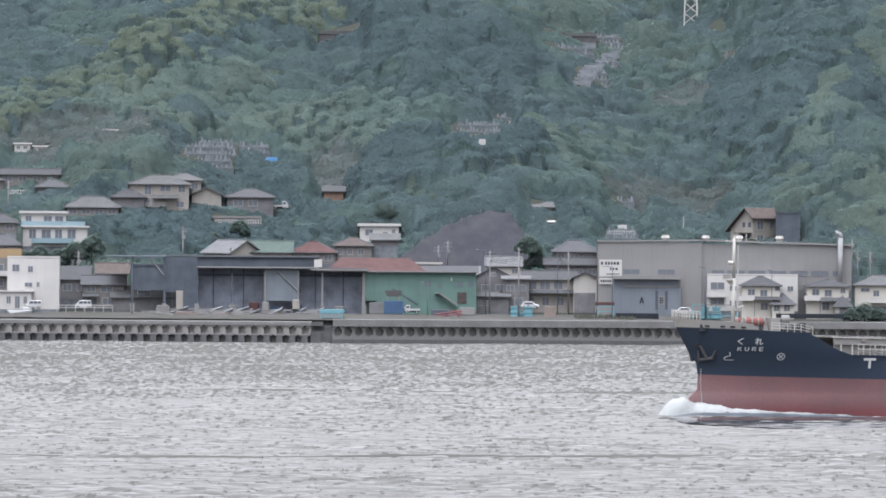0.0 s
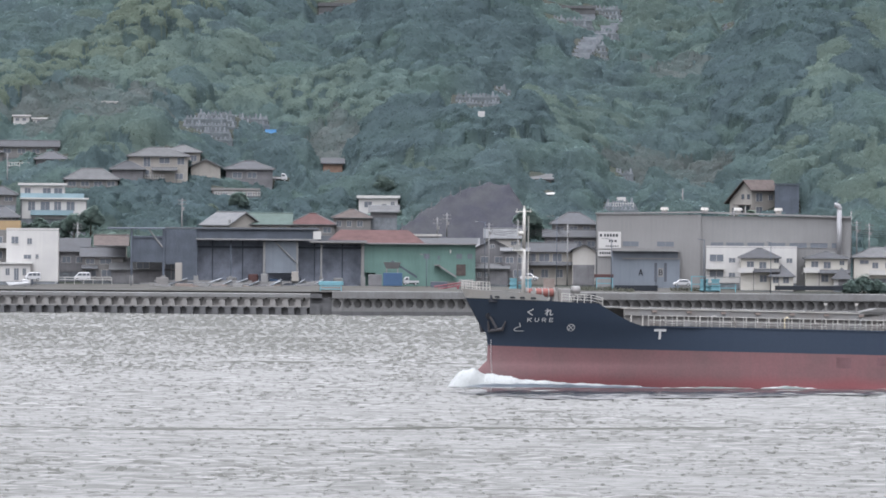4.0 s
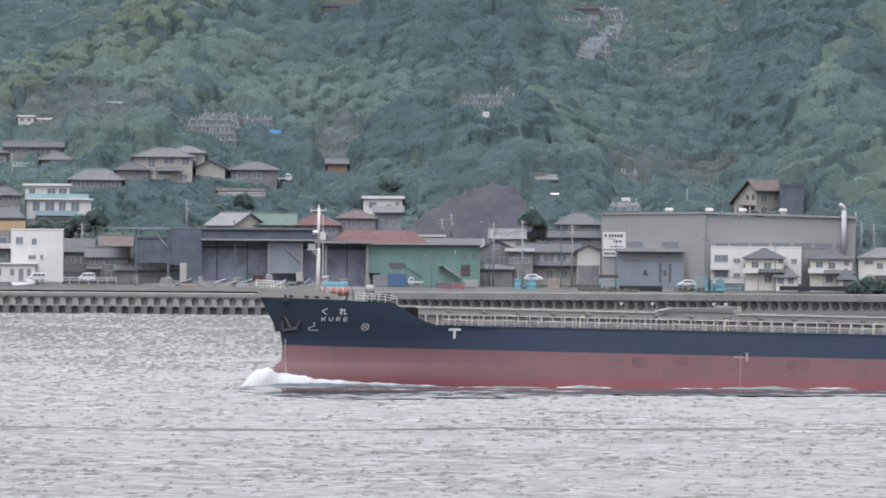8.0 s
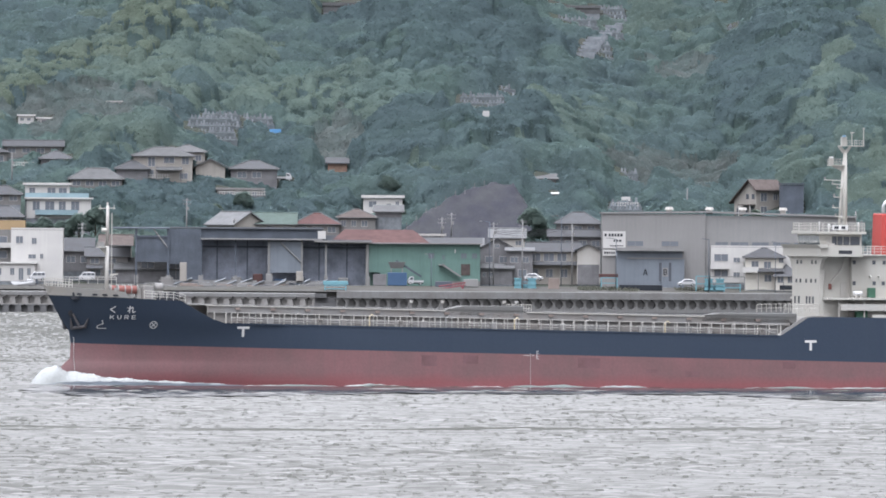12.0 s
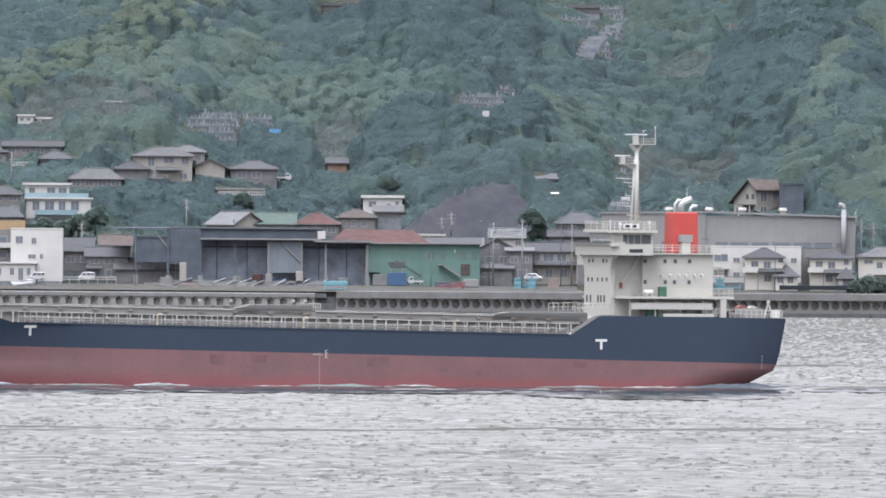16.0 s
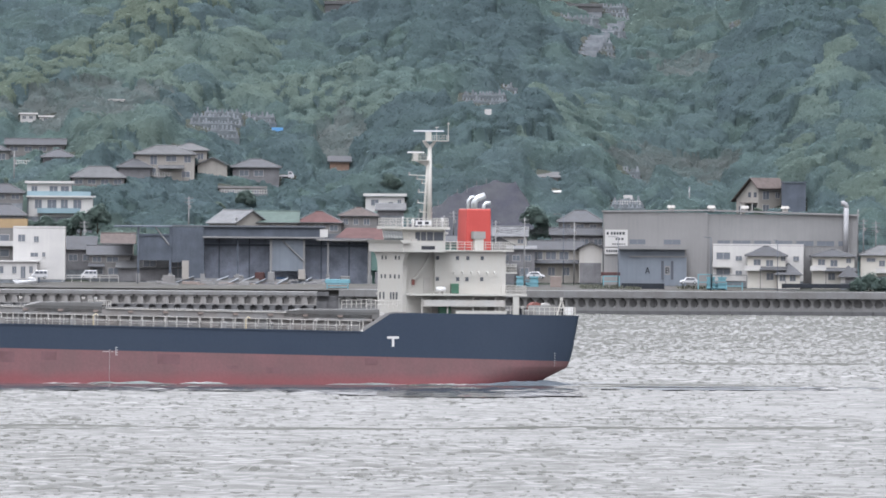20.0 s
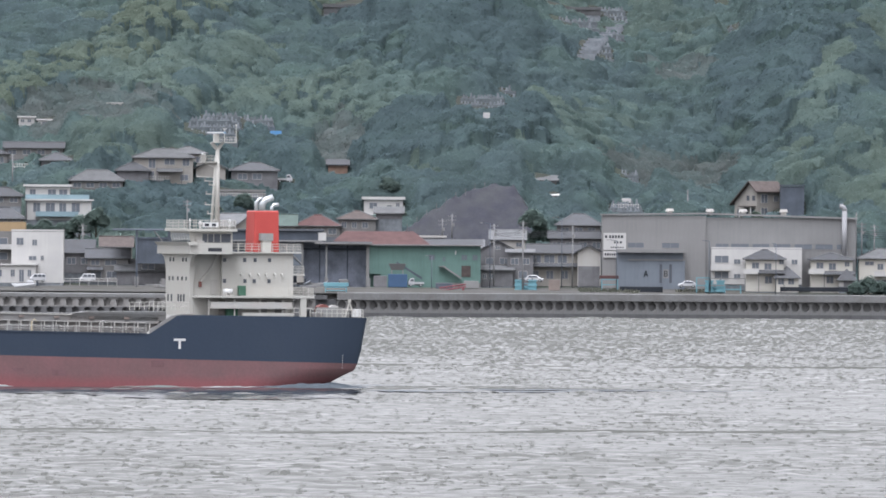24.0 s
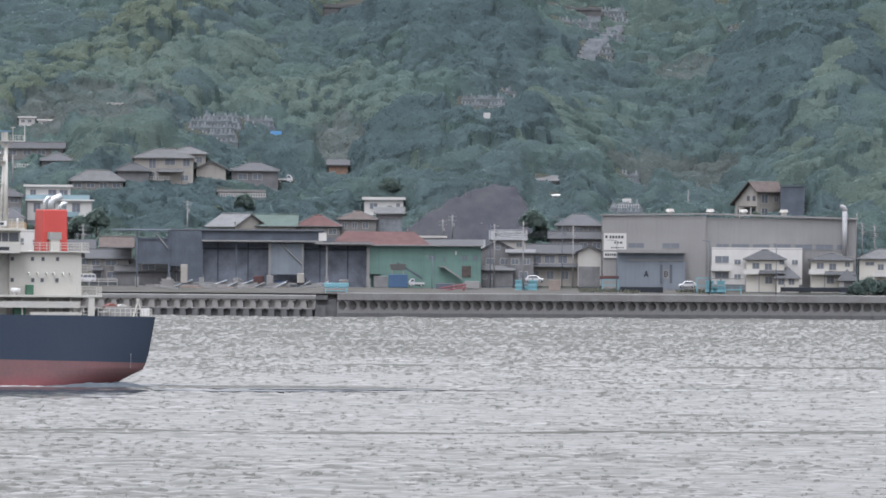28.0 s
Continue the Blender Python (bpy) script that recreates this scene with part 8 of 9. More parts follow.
def slip_trestle(x0, x1, y, z):
    ob = thing("slip_trestle", "long weathered slipway beam on short posts", "slipway", pose(0, 0, 0), "slipway beams by the shed")
    sub("beam", [(x0, x1, y, y + 0.4, z + 0.85, z + 1.25)], "pole", ob)
    x = x0 + 0.5
    while x < x1:
        sub("post", [(x - 0.18, x + 0.18, y + 0.02, y + 0.38, z - 0.5, z + 0.85)], "stone", ob)
        x += 3.2
    for k in (0.1, 0.45, 0.72):
        bm = bmesh.new()
        tube(bm, (x0 + (x1 - x0) * k, y - 0.5, z - 0.2), (x0 + (x1 - x0) * (k + 0.24), y - 0.2, z + 1.6), 0.22, n=6)
        part("skid", bm, M["stone"], ob)


slip_trestle(-61, -40, 3634, 5.9)
slip_trestle(-38.5, -24, 3631, 5.8)
slip_trestle(-50, -33, 3627, 5.5)


def red_boom(x, y, z):
    ob = thing("crane_boom", "faded red crane boom lying on the quay", "boom", pose(x, y, z))
    for a, b in ((0.2, 1.15), (0.9, 1.75)):
        bm = bmesh.new()
        tube(bm, (-2.9, 0, a), (2.9, 0, b), 0.13, n=6)
        part("chord", bm, M["boom_red"], ob)
    for k in range(9):
        t = k / 9
        bm = bmesh.new()
        tube(bm, (-2.9 + 5.8 * t, 0, 0.2 + 0.95 * t), (-2.9 + 5.8 * (t + 0.11), 0, 0.9 + 0.85 * (t + 0.11)), 0.08, n=5)
        part("lacing", bm, M["boom_red"], ob)
    sub("stand", [(2.0, 2.5, -0.4, 0.4, -0.4, 1.0)], "boom_red", ob)


M["boom_red"] = mat("faded_boom_red", (0.20, 0.075, 0.085), 0.7, vary=0.2)
red_boom(2.0, 3622, 5.3)


def weeds(x0, x1, y0, y1, n, seed):
    """A strip of dry yellow-green grass tufts on the yard."""
    rng = np.random.default_rng(seed)
    px, py = rng.uniform(x0, x1, n), rng.uniform(y0, y1, n)
    pz = 5.2 + (py - quay_y(px) - 3.4) * 0.035
    a = rng.uniform(0, math.pi, n)
    w, h = rng.uniform(0.06, 0.22, n), rng.uniform(0.2, 0.75, n)
    d = np.stack([np.cos(a) * w, np.sin(a) * w, np.zeros(n)], -1)
    base = np.stack([px, py, pz - 0.15], -1)
    tip = base + np.stack([rng.normal(0, 0.2, n), rng.normal(0, 0.2, n), h + 0.15], -1)
    v = np.stack([base - d, base + d, tip], 1).reshape(-1, 3)
    ob = new("grass", raw_mesh("grass", v, np.arange(len(v)).reshape(-1, 3), M["dry_grass"]))
    tagged(ob, "dry yellow-green weeds along the quay yard", "grass", kind="stuff")


M["dry_grass"] = foliage("dry_grass", (0.15, 0.145, 0.115), (0.12, 0.128, 0.105))
for k, (a, b, c, d, n) in enumerate(((29, 42, 3622, 3636, 520), (50, 57, 3632, 3638, 160))):
    weeds(a, b, c, d, n, 60 + k)
slope_path(31.87, 3853.0, 40.19, 3892.0, 4.2)
black_shed()
green_works()
hopper_rig()
steel_works()
netted_slope()
lattice_tower(57.69, 3909.0, 72.61, 22, 1.6)
quay_rail(-82, -70, 3628, 6.6)
wires()


# ---- foam and wake, moving with the ship ----
M["swell"] = mat("churned_grey_water", (0.13, 0.155, 0.15), 0.3, vary=0.2, stain=0.06, grain=0.3)
M["aerated"] = mat("aerated_water", (0.20, 0.27, 0.26), 0.35, vary=0.2, stain=0.05, grain=0.3)


def ridge(name, label, l0, l1, n, centre, width, height, material, seed, kind="wave", mesh=None):
    """A long low wave: centre(l) is its line, width and height its section; ragged by noise."""
    rng = np.random.default_rng(seed)
    bm = bmesh.new()
    rows = []
    prof = ((-1.0, -0.25), (-0.6, 0.45), (-0.25, 0.9), (0.1, 1.0), (0.5, 0.6), (1.0, -0.25))
    for i in range(n + 1):
        l = l0 + (l1 - l0) * i / n
        w, h = width(l), height(l)
        j = 1 + 0.06 * math.sin(l * 1.3 + seed) + 0.05 * math.sin(l * 3.1)
        rows.append([bm.verts.new((l + rng.normal(0, 0.06), centre(l) + a * w * (0.94 + 0.12 * rng.random()), b * h * j * (0.96 + 0.08 * rng.random()) - 0.03)) for a, b in prof])
    for a, b in zip(rows, rows[1:]):
        for k in range(5):
            bm.faces.new((a[k], a[k + 1], b[k + 1], b[k]))
    if material == "foam":
        # broken clots of froth on the crest
        for i in range(n):
            l = l0 + (l1 - l0) * rng.random()
            w, h = width(l), height(l)
            a = rng.uniform(-0.9, 0.5)
            c = Vector((l, centre(l) + a * w, h * (1 - 0.75 * abs(a + 0.1)) * rng.uniform(0.55, 1.08)))
            q = 0.03 + 0.05 * rng.random() * min(1, h)
            v = [bm.verts.new(c + Vector(d) * q) for d in ((-1.6, 0, 0), (0, -1, 0), (1.6, 0, 0), (0, 1, 0), (0, 0, 0.8), (0, 0, -0.8))]
            for k in range(4):
                bm.faces.new((v[k], v[(k + 1) % 4], v[4]))
                bm.faces.new((v[(k + 1) % 4], v[k], v[5]))
    return mesh_of(name, bm, M[material], smooth=True)


def near_edge(l, out):
    return -half_beam(max(l, -47.2), 0.5) - out


moving = []
foam = thing("bow_wave", "white breaking bow wave curling along the ship's stem", "bow wave", pose(0, 0, 0))
# dark colour stands for hull reflection and shade on the water
M["slick"] = mat("wake_water_painted_dark", (0.085, 0.10, 0.115), 0.35, vary=0.25, stain=0.05, grain=0.3)
for side in (1, -1):
    me = ridge("crest", "", -51.3, -29, 150, lambda l: near_edge(l, 0.25 + 0.02 * (l + 51)), lambda l: float(np.interp(l, (-51.3, -50.6, -49, -46, -38, -29), (0.4, 0.9, 1.3, 1.2, 0.7, 0.4))),
               lambda l: float(np.interp(l, (-51.3, -50.9, -50.2, -49.3, -48.2, -47.0, -45.5, -43, -39, -34, -29), (0.25, 0.85, 1.5, 2.2, 2.3, 2.0, 1.65, 1.2, 0.85, 0.62, 0.4))), "foam", 3)
    o = new("crest", me)
    o.parent = foam
    o.scale = (1, side, 1)
moving.append(foam)
LT = 44.1
# bow wave's outer face, quarter wave under the stern; hull reflection painted dark
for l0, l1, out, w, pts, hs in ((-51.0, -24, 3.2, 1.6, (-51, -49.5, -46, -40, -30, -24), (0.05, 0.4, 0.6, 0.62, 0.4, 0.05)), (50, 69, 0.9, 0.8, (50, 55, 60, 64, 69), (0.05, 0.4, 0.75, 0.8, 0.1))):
    t = thing("side_swell", "swell raised along the hull, dark hull reflection painted in", "swell", pose(0, 0, 0), "swell along the hull")
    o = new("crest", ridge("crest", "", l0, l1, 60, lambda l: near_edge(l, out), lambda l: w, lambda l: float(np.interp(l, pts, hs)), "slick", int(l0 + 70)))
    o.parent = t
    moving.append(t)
# (start, end, height, crest white or not) of the humps of water along the side
for l0, l1, h, white in ((-29, -18, 0.30, True), (-26, -14, 0.42, False), (-15.5, -6.5, 0.5, True), (-1.5, 7.5, 0.26, True), (LT - 40.5, LT - 25.5, 0.50, False), (LT - 28, LT - 19.5, 0.44, True), (LT - 10.5, LT + 4, 0.42, False), (LT - 2, LT + 17, 0.34, True)):
    bump_ = lambda l: math.sin(math.pi * min(1, max(0, (l - l0) / (l1 - l0)))) ** 0.8
    if white:
        t = thing("hull_wash", "thin white wash breaking along the hull side", "wash", pose(0, 0, 0), "wash along the hull")
        o = new("crest", ridge("crest", "", l0, l1, 60, lambda l: near_edge(l, 0.4), lambda l: 0.4, lambda l: (h + 0.01) * bump_(l) * (0.92 + 0.08 * math.sin(l * 1.9 + l0) + 0.05 * math.sin(l * 4.3)) + 0.02, "foam", int(l0 + 90)))
        q = new("front", ridge("front", "", l0 - 0.5, l1 + 0.5, 40, lambda l: near_edge(l, 1.3), lambda l: 0.9, lambda l: max(0.02, (h - 0.03) * bump_(l) * (0.92 + 0.1 * math.sin(l * 1.3 + l0))), "swell", int(l0 + 290)))
        q.parent = t
    else:
        t = thing("side_swell", "smooth grey-green swell raised along the hull", "swell", pose(0, 0, 0), "swell along the hull")
        o = new("crest", ridge("crest", "", l0 - 1, l1 + 1, 40, lambda l: near_edge(l, 1.5), lambda l: 1.3, lambda l: h * bump_(l) * (0.9 + 0.12 * math.sin(l * 1.1)) + 0.02, "swell", int(l0 + 190)))
    o.parent = t
    moving.append(t)
for y0, slope, l0, l1, h, w, mt, lab in ((-9.5, -0.055, 52, 250, 0.40, 1.1, "sea", "long smooth wake crest trailing astern"), (-4.5, -0.012, 62, 260, 0.22, 4.5, "aerated", "pale aerated wake water trailing astern"),
                                          (9.5, 0.055, 60, 240, 0.34, 1.1, "sea", "long smooth wake crest on the far side"), (3.5, 0.012, 62, 240, 0.12, 4.0, "aerated", "pale aerated wake water trailing astern")):
    t = thing("wake", lab, "wake", pose(0, 0, 0), "wake behind the ship")
    o = new("crest", ridge("crest", "", l0, l1, 150, lambda l: y0 + slope * (l - l0) + 0.8 * math.sin(l / 19) + 0.5 * math.sin(l / 7.3), lambda l: w * (1 + 0.004 * (l - l0)), lambda l: h * (0.65 + 0.35 * math.sin(l / 11)) * float(np.interp(l, (l0, l0 + 12, l1 - 60, l1), (0.2, 1, 0.7, 0.02))), mt, int(l0)))
    o.parent = t
    moving.append(t)
# scattered flat water patches added beside the hull to mirror its plating
def mirror_material():
    """Smooth water for the added mirror patches; normals lean south to catch the topsides."""
    m = glass("mirror_patch_water", (0.03, 0.034, 0.038))
    n, l = m.node_tree.nodes, m.node_tree.links
    p = n["Principled BSDF"]
    p.inputs["IOR"].default_value, p.inputs["Specular IOR Level"].default_value = 1.333, 0.5
    co, mp, t, r = n.new("ShaderNodeTexCoord"), n.new("ShaderNodeMapping"), n.new("ShaderNodeTexNoise"), n.new("ShaderNodeMapRange")
    mp.inputs["Scale"].default_value = (0.5, 0.16, 1.0)
    t.inputs["Scale"].default_value, t.inputs["Detail"].default_value = 1.0, 3
    r.inputs["From Min"].default_value, r.inputs["From Max"].default_value = 0.3, 0.7
    r.inputs["To Min"].default_value, r.inputs["To Max"].default_value = -0.015, -0.075
    cx, nz = n.new("ShaderNodeCombineXYZ"), n.new("ShaderNodeVectorMath")
    cx.inputs["Z"].default_value, nz.operation = 1.0, "NORMALIZE"
    l.new(co.outputs["Object"], mp.inputs["Vector"])
    l.new(mp.outputs[0], t.inputs["Vector"])
    l.new(t.outputs["Fac"], r.inputs["Value"])
    l.new(r.outputs[0], cx.inputs["Y"])
    l.new(cx.outputs[0], nz.inputs[0])
    l.new(nz.outputs[0], p.inputs["Normal"])
    return m


M["hull_mirror"] = mirror_material()


def lee_water(n, seed):
    rng = np.random.default_rng(seed)
    l = rng.uniform(-48, 64, n)
    reach = np.interp(l, (-48, -40, -25, -10, 32, 46, 64), (95, 140, 115, 72, 75, 140, 125))
    off = reach * rng.random(n) ** 1.35
    keep = off < reach * rng.uniform(0.75, 1.0, n)
    l, off = l[keep], off[keep]
    edge_ = np.array([half_beam(float(np.clip(a, -45.5, 60)), 0.2) for a in l])
    wx, wy = rng.uniform(0.9, 3.4, len(l)), rng.uniform(3, 8, len(l))
    ring = np.arange(8) * math.tau / 8
    v = np.stack([(l - 0.246 * off)[:, None] + np.cos(ring) * wx[:, None] - 0.246 * np.sin(ring) * wy[:, None], -edge_[:, None] - 1.0 - off[:, None] + np.minimum(np.sin(ring) * wy[:, None], off[:, None]), np.full((len(l), 8), 0.16) + rng.uniform(0, 0.02, len(l))[:, None]], -1).reshape(-1, 3)
    faces = np.arange(len(v)).reshape(-1, 8)
    ob = new("lee_water", raw_mesh("lee_water", v, faces, M["hull_mirror"]))
    moving.append(tagged(ob, "flat water patches added along the hull to mirror it", "water", kind="stuff"))


lee_water(3300, 77)


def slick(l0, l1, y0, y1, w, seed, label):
    """A long flat streak of water, its dark reflection painted in, ragged at its edges, lying across the line of sight.
    """
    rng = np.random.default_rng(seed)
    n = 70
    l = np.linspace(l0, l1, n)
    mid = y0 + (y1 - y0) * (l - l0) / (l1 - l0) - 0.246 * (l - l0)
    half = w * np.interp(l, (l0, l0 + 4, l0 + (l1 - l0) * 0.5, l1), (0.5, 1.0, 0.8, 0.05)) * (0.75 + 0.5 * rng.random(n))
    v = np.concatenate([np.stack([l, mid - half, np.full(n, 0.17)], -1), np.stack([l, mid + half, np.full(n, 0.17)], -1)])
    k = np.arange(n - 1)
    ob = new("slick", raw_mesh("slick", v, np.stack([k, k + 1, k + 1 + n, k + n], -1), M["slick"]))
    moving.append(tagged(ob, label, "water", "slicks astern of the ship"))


slick(61, 92, -40, -34, 11, 5, "long streak of wake water astern, dark reflection painted in")
slick(57, 84, 42, 24, 9, 6, "long streak of wake water astern, dark reflection painted in")
slick(72, 118, -12, -20, 7, 7, "long streak of wake water astern, dark reflection painted in")
# old wake lines lying across the strait, drifting with the water
drifting = []
for x0, x1, y0, tilt, h, ph in ((-62, 62, 1642, 0.16, 0.27, 0.0), (-58, -8, 1630, 0.2, 0.2, 2.0), (4, 60, 1662, 0.12, 0.2, 4.0), (-45, 20, 1480, 0.1, 0.13, 1.0), (-80, 80, 2390, 0.15, 0.24, 3.0)):
    t = thing("wake_line", "thin dark wave line from an earlier vessel", "wave", pose(0, 0, 0), "old wake lines on the water")
    o = new("crest", ridge("crest", "", x0, x1, 160, lambda x: y0 + tilt * x + 5 * math.sin(x / 17 + ph), lambda x: 0.9, lambda x: 1.35 * h * max(0.2, 0.78 + 0.22 * math.sin(x / 9 + ph) + 0.18 * math.sin(x / 3.7)), "sea", int(ph * 7 + 40)))
    o.parent = t
    drifting.append(t)


# ---- woods on the hill ----
def scatter(n, x0, x1, y0, y1, gap, seed):
    rng = np.random.default_rng(seed)
    keep, cells = [], {}
    for x, y in zip(rng.uniform(x0, x1, n), rng.uniform(y0, y1, n)):
        c = (int(x // gap), int(y // gap))
        if any((x - a) ** 2 + (y - b) ** 2 < gap * gap for i in (-1, 0, 1) for j in (-1, 0, 1) for a, b in cells.get((c[0] + i, c[1] + j), ())):
            continue
        cells.setdefault(c, []).append((x, y))
        keep.append((x, y))
    return np.array(keep)


def build_woods():
    """The closed canopy: overlapping crown tops as one rough surface, thick with small leaf clumps."""
    rng = np.random.default_rng(8)
    x0, x1, y0, y1, g = -113.0, 113.0, 3682.0, 3992.0, 0.56
    xs, ys = np.arange(x0, x1, g), np.arange(y0, y1, g)
    gx, gy = np.meshgrid(xs, ys)
    # low growth everywhere, open ground kept low, nothing where something stands
    open_, built = np.zeros(gx.shape, bool), np.zeros(gx.shape, bool)
    for a, b, w, f, d in CLEAR:
        open_ |= (np.abs(gx - a) < w) & (gy > b - f) & (gy < b + d)
    for a, b, w, d in BUILT:
        built |= (np.abs(gx - a) < w) & (gy > b - 1.2) & (gy < b + d)
    top = np.full(gx.shape, 0.5)
    kind = np.full(gx.shape, -1)
    xy = scatter(30000, x0, x1, 3690, y1, 3.3, 3)
    px, py = xy[:, 0], xy[:, 1]
    r = rng.uniform(1.7, 3.2, len(xy)) * np.where(rng.random(len(xy)) < 0.22, 1.7, 1)
    band = np.sin(px / 17 + 1.7 * np.sin(py / 31)) + np.sin(py / 23 + px / 40) + rng.normal(0, 0.4, len(xy))
    grove = (np.abs((py - 3822) - 1.45 * (px + 93)) < 20 + 5 * np.sin(px / 6) + rng.normal(0, 3, len(xy))) & (px < -22)
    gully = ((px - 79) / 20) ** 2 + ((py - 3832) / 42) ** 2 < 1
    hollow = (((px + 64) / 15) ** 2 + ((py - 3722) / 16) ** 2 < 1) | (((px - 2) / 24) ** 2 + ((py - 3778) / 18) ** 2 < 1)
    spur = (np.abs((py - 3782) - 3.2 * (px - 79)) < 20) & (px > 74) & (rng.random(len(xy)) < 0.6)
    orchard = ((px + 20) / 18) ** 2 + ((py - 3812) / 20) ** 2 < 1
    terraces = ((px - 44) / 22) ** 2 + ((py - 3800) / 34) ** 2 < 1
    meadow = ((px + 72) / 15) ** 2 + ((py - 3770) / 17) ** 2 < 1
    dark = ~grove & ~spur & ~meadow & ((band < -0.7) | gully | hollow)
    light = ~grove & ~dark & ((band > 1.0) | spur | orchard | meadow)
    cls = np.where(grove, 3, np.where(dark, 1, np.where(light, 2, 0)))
    r = np.where(orchard | terraces, np.minimum(r, 2.5), r)
    r = np.where(grove, np.minimum(r, 2.2), r)
    high = 1.4 + 0.63 * r + rng.uniform(0, 0.75, len(xy)) + 0.9 * np.sin(px / 7.3 + np.sin(py / 9)) * np.sin(py / 8.1 + 0.4)
    high = np.where(gully | hollow, high + 1.6, high)
    high = np.where(grove, high + rng.uniform(0, 1.6, len(xy)), high)
    for i in np.argsort(high):
        c0, c1 = max(int((px[i] - r[i] - x0) / g), 0), int((px[i] + r[i] - x0) / g) + 2
        r0, r1 = max(int((py[i] - r[i] - y0) / g), 0), int((py[i] + r[i] - y0) / g) + 2
        q = ((gx[r0:r1, c0:c1] - px[i]) ** 2 + (gy[r0:r1, c0:c1] - py[i]) ** 2) / r[i] ** 2
        # a round head, full at the top and falling off steeply at its rim
        h = np.where(q < 1, high[i] - 0.46 * r[i] * (1 - np.sqrt(np.clip(1 - q, 0, 1))), -9.0)
        sub_ = top[r0:r1, c0:c1]
        m = h > sub_
        sub_[m] = h[m]
        kind[r0:r1, c0:c1][m] = cls[i]
    kind[kind < 0] = 0
    # shoots and lumps smaller than a crown
    rough = np.zeros(gx.shape)
    for k in range(40):
        lam = 2.6 * 1.05 ** k
        ang = rng.uniform(0, math.tau)
        rough += 0.020 * lam ** 0.6 * np.sin((gx * math.cos(ang) + gy * math.sin(ang)) * math.tau / lam + rng.uniform(0, 6.3))
    top = top + rough + rng.normal(0, 0.035, gx.shape)
    low = 0.2 + 0.6 * np.clip(rough + 0.25, 0, 1)
    # bushes on the open ground
    for bx, by in scatter(26000, x0 + 2, x1 - 2, 3690, y1 - 2, 1.7, 23):
        i, j, rb = int((by - y0) / g), int((bx - x0) / g), rng.uniform(0.7, 1.5)
        if not open_[i, j] or built[i, j]:
            continue
        k = int(rb / g) + 1
        win = slice(max(i - k, 0), i + k + 1), slice(max(j - k, 0), j + k + 1)
        q = ((gx[win] - bx) ** 2 + (gy[win] - by) ** 2) / rb ** 2
        low[win] = np.maximum(low[win], 0.25 + rb * 0.75 * np.sqrt(np.clip(1 - q, 0, 1)))
    # the woods thin out towards open ground
    thin = open_.astype(float)
    for ax in (0, 1):
        thin = sum(np.roll(thin, k, ax) for k in range(-4, 5)) / 9
    thin = np.clip(2 * thin, 0, 1)
    top = np.where(top > low, top + (low - top) * thin, top)
    kind[((gx - 51) / 15) ** 2 + ((gy - 3772) / 13) ** 2 + rough < 1] = 4
    kind[((gx + 80) / 19) ** 2 + ((gy - 3798) / 15) ** 2 + rough < 1] = 4
    kind[((gx + 25) / 6) ** 2 + ((gy - 3788) / 14) ** 2 + rough < 1] = 4
    kind[((gx - 52) / 9) ** 2 + ((gy - 3850) / 11) ** 2 + rough < 0.8] = 4
    top = np.where((kind == 4) & (top > 1.5), 1.5 + (top - 1.5) * 0.45, top)
    top = np.where(built, -0.6, top)
    ground = land_z(gx, gy)
    gz = ground + top
    n, m = gx.shape
    idx = np.arange(n * m).reshape(n, m)
    quads = np.stack([idx[:-1, :-1], idx[:-1, 1:], idx[1:, 1:], idx[1:, :-1]], -1).reshape(-1, 4)
    qk = kind[:-1, :-1].ravel()
    zx, zy = np.gradient(gz, g, axis=1), np.gradient(gz, g, axis=0)
    up = np.stack([-zx, -zy, np.ones(gx.shape)], -1)
    up /= np.linalg.norm(up, axis=2)[..., None]
    # sprays swell and hang in all directions, also on the sides of the crowns
    swell = np.zeros(gx.shape)
    for k in range(36):
        lam = 1.1 * 1.035 ** k
        d = rng.normal(size=3)
        d *= math.tau / lam / np.linalg.norm(d)
        swell += 0.022 * np.sin(gx * d[0] + gy * d[1] + gz * d[2] + rng.uniform(0, 6.3))
    spot = np.stack([gx, gy, gz], -1) + up * (swell * np.clip(top, 0.2, 1.0))[..., None]
    flat = spot.reshape(-1, 3)
    # leaf clumps
    cards = 470000
    share = np.sqrt(1 + zx ** 2 + zy ** 2)
    share[:, -2:] = share[-2:] = 0
    cell = np.searchsorted(np.cumsum(share.ravel()) / share.sum(), rng.random(cards))
    ri, ci = np.minimum(cell // m, n - 2), cell % m
    fx, fy = rng.random(cards)[:, None], rng.random(cards)[:, None]
    pos = (spot[ri, ci] * (1 - fx) + spot[ri, ci + 1] * fx) * (1 - fy) + (spot[ri + 1, ci] * (1 - fx) + spot[ri + 1, ci + 1] * fx) * fy
    keep = ~(built[ri, ci] & built[ri + 1, ci + 1])
    pos, ci, ri = pos[keep], ci[keep], ri[keep]
    nrm = up[ri, ci] + rng.normal(0, 0.3, pos.shape) + np.array([0, -0.15, 0.1])
    nrm /= np.linalg.norm(nrm, axis=1)[:, None]
    pos = pos + nrm * rng.uniform(0.0, 0.34, len(pos))[:, None]
    a = np.cross(nrm, rng.normal(size=nrm.shape))
    a /= np.linalg.norm(a, axis=1)[:, None]
    b = np.cross(nrm, a)
    s = rng.uniform(0.14, 0.36, len(pos))[:, None]
    e = rng.uniform(0.5, 1.0, len(pos))[:, None]
    v = np.stack([pos - a * s, pos + b * s * e + nrm * s * 0.12, pos + a * s, pos - b * s * e - nrm * s * 0.12], 1)
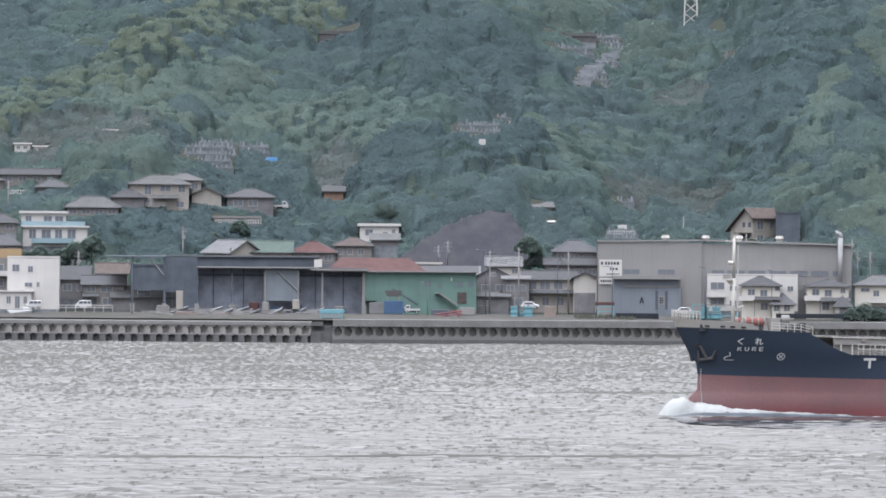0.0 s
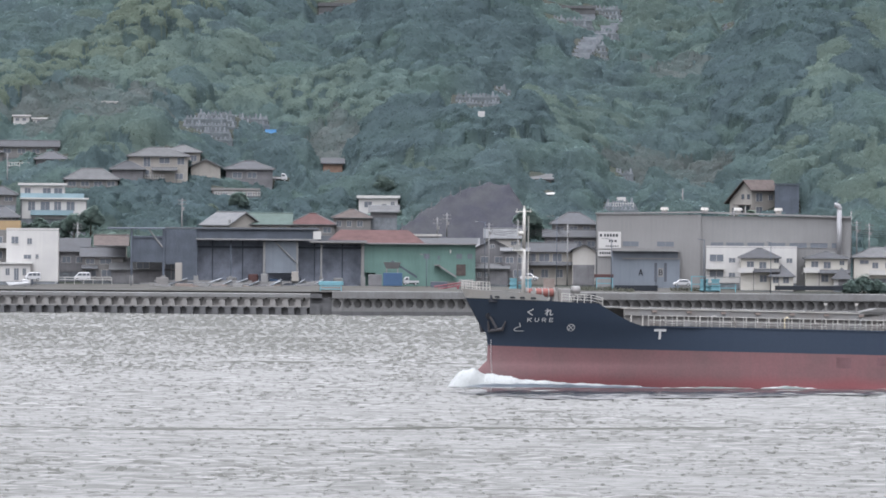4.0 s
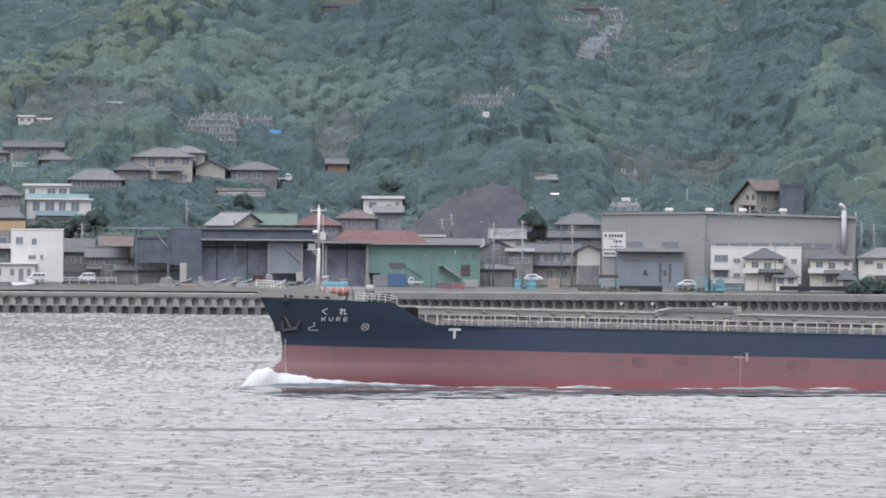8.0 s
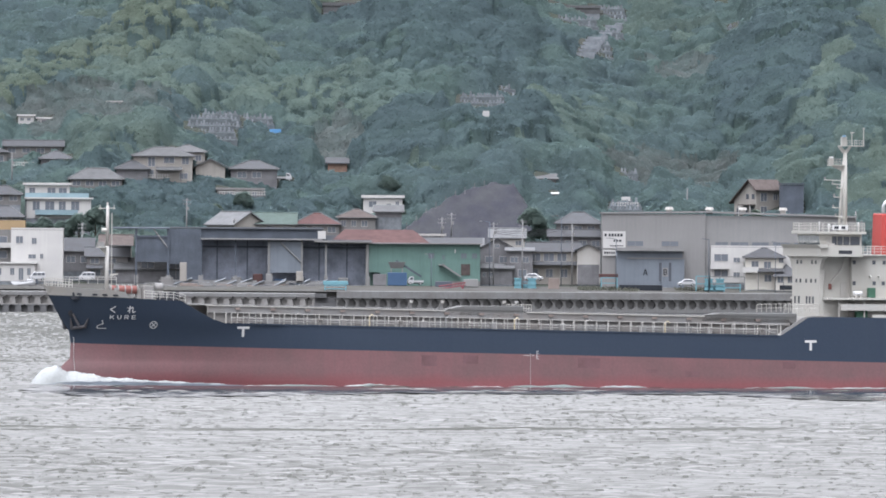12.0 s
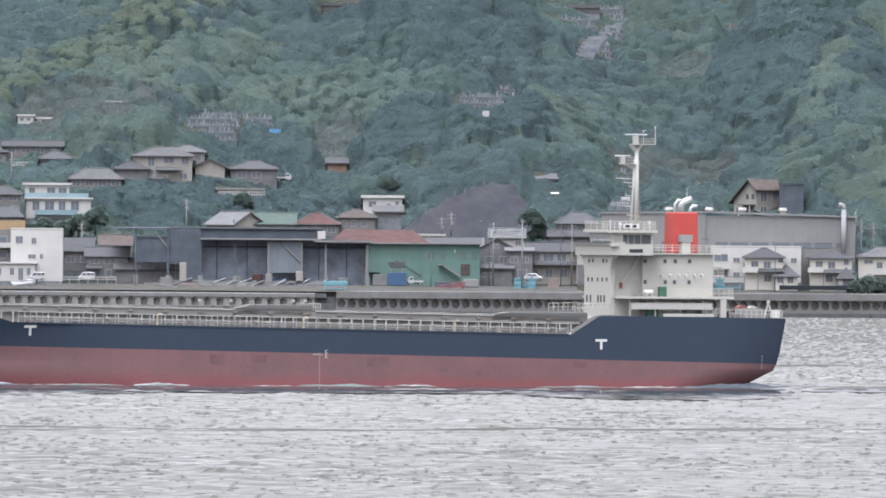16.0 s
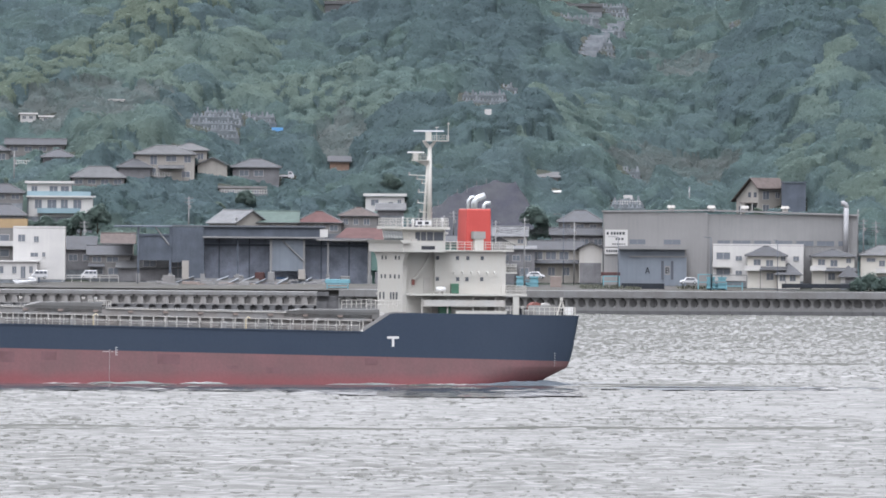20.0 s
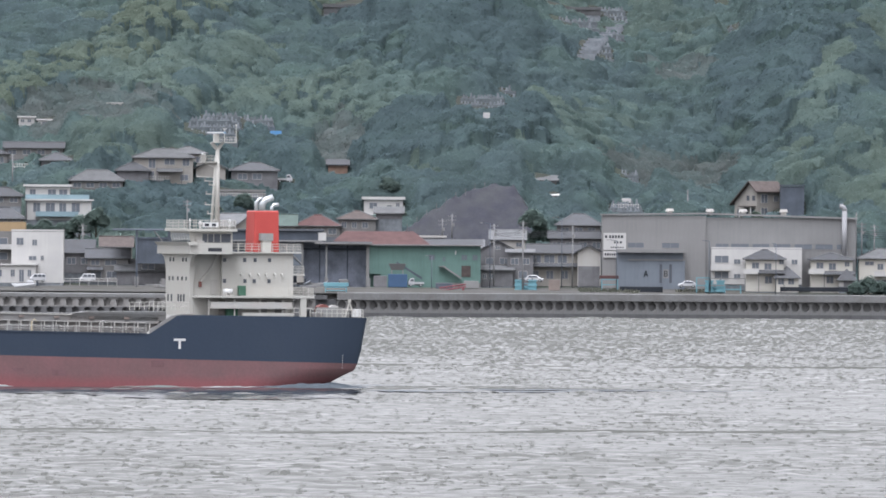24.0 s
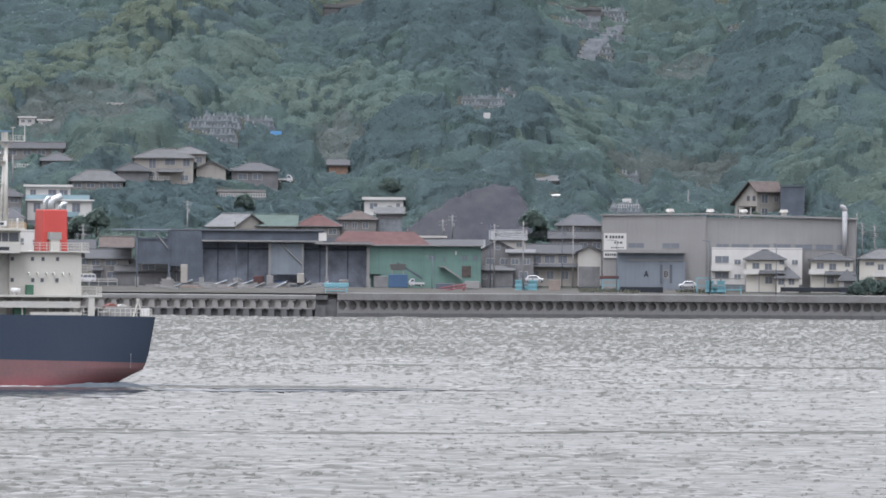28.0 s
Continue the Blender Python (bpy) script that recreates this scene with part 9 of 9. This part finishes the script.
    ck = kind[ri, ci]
    for k, (name, mt, label) in enumerate((("mixed_woods", "leaf", "mixed green woods covering the hillside"), ("dark_woods", "leaf_dark_hazed", "dark evergreen woods on the hillside"),
                                           ("young_woods", "leaf_light_hazed", "paler young broadleaf trees on the hillside"), ("bamboo_grove", "bamboo", "pale yellow-green bamboo grove on the slope"), ("dry_scrub", "dry_scrub", "thin brownish scrub over bare earth on the slope"))):
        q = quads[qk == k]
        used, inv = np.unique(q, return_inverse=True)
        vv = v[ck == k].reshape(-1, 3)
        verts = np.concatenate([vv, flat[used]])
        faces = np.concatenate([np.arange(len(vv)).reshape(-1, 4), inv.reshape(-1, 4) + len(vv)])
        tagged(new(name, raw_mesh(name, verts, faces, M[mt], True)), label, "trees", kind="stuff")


build_woods()


def tree(x, y, r, tall, seed, leaf):
    """One tree: tapered trunk, limbs and a ragged crown of small leaf clumps."""
    rng = np.random.default_rng(seed)
    z = float(land_z(x, y))
    ob = thing("tree", "dense green broadleaf tree beside the hillside houses" if leaf != "leaf_light_hazed" else "green tree beside the hillside houses, leaf colour paled against crown shade", "tree", pose(x, y, z), "trees between the houses")
    bm = bmesh.new()
    top = tall * 0.62
    tube(bm, (0, 0, -0.6), (0.1, 0, top), 0.16 + r * 0.04, 0.08, n=7)
    part("trunk", bm, M["bark"], ob)
    for k in range(4):
        a = k * 1.57 + rng.uniform(0, 1)
        bm = bmesh.new()
        tube(bm, (0.05, 0, top * 0.55), (math.cos(a) * r * 0.6, math.sin(a) * r * 0.6, top * 0.85 + rng.uniform(0, r * 0.4)), 0.08, 0.03, n=5)
        part("limb", bm, M["bark"], ob)
    c = np.array([[0.0, 0.0, tall - r * 0.75], [r * 0.45, -r * 0.2, tall - r * 1.05], [-r * 0.45, 0.1, tall - r * 1.0]])
    cr = crowns("crown", c, np.array([r * 0.8, r * 0.62, r * 0.6]), np.ones(3), int(260 * max(1.0, (r / 2) ** 2)), 0.3, M[leaf], "ragged green crown", seed=seed, up=1.5)
    cr.parent = ob
    for key in ("kind", "category"):
        del cr[key]


def lone_trees():
    rng = random.Random(31)
    spots = scatter(900, -100, 100, 3676, 3745, 5.2, 17)
    n = 0
    for x, y in spots:
        if any(abs(x - a) < w + 1.2 and b - 3.5 < y < b + d + 1 for a, b, w, d in BUILT) or n >= 40:
            continue
        if (-66 < x < 90 and y < 3688) or (12 < x < 34 and y > 3686):
            continue
        r = rng.uniform(1.5, 2.7)
        # paler leaf colours lift the crowns against their own shade
        tree(float(x), float(y), r, r * rng.uniform(1.5, 2.0), 100 + n, rng.choice(("leaf_light_hazed", "bamboo")))
        n += 1


lone_trees()
for k, (x, y, r, h) in enumerate(((88.6, 3634, 2.1, 2.9), (91.4, 3635, 2.6, 3.9), (94.5, 3636, 2.2, 2.9))):
    tree(x, y, r, h, 900 + k, "leaf_light_hazed")
# tall trees in front of the hillside apartment house and beside the cut slope
for k, (x, y, r, top) in enumerate(((-91, 3704, 2.6, 19.4), (-87.5, 3703, 2.9, 20.2), (-83.6, 3704, 2.7, 19.6), (-79.8, 3703, 3.0, 21.4), (-76.2, 3704, 3.0, 22.8), (19.3, 3682, 3.0, 23.2), (21.3, 3683, 2.6, 19.8), (17.6, 3683, 2.2, 18.4))):
    tree(x, y, r, top - float(land_z(x, y)), 930 + k, "leaf_light_hazed")


def motions():
    rows = [(t, pose(-6.4045 * (t - 12), 2064.8 - 1.5776 * (t - 12), 0, 0, 0, HEADING)) for t in range(0, 29, 2)]
    for ob in [ship, *moving]:
        walk(ob, rows)
    # both radars turn about once in two seconds
    for ob, x, z, t0, turn in ((big_radar, 50.6, 30.97, 15.75, 2.15), (small_radar, 49.0, 28.37, 16.9, 2.2)):
        walk(ob, [(k * 0.35, pose(x, 0, z, 0, 0, 360 * (k * 0.35 - t0) / turn - HEADING)) for k in range(81)])
    drift = [(0, pose(-9.0, 6.0, 0)), (14, pose(0, 0, 0)), (28, pose(9.0, -6.0, 0))]
    for ob in [water, *drifting]:
        walk(ob, drift)


motions()
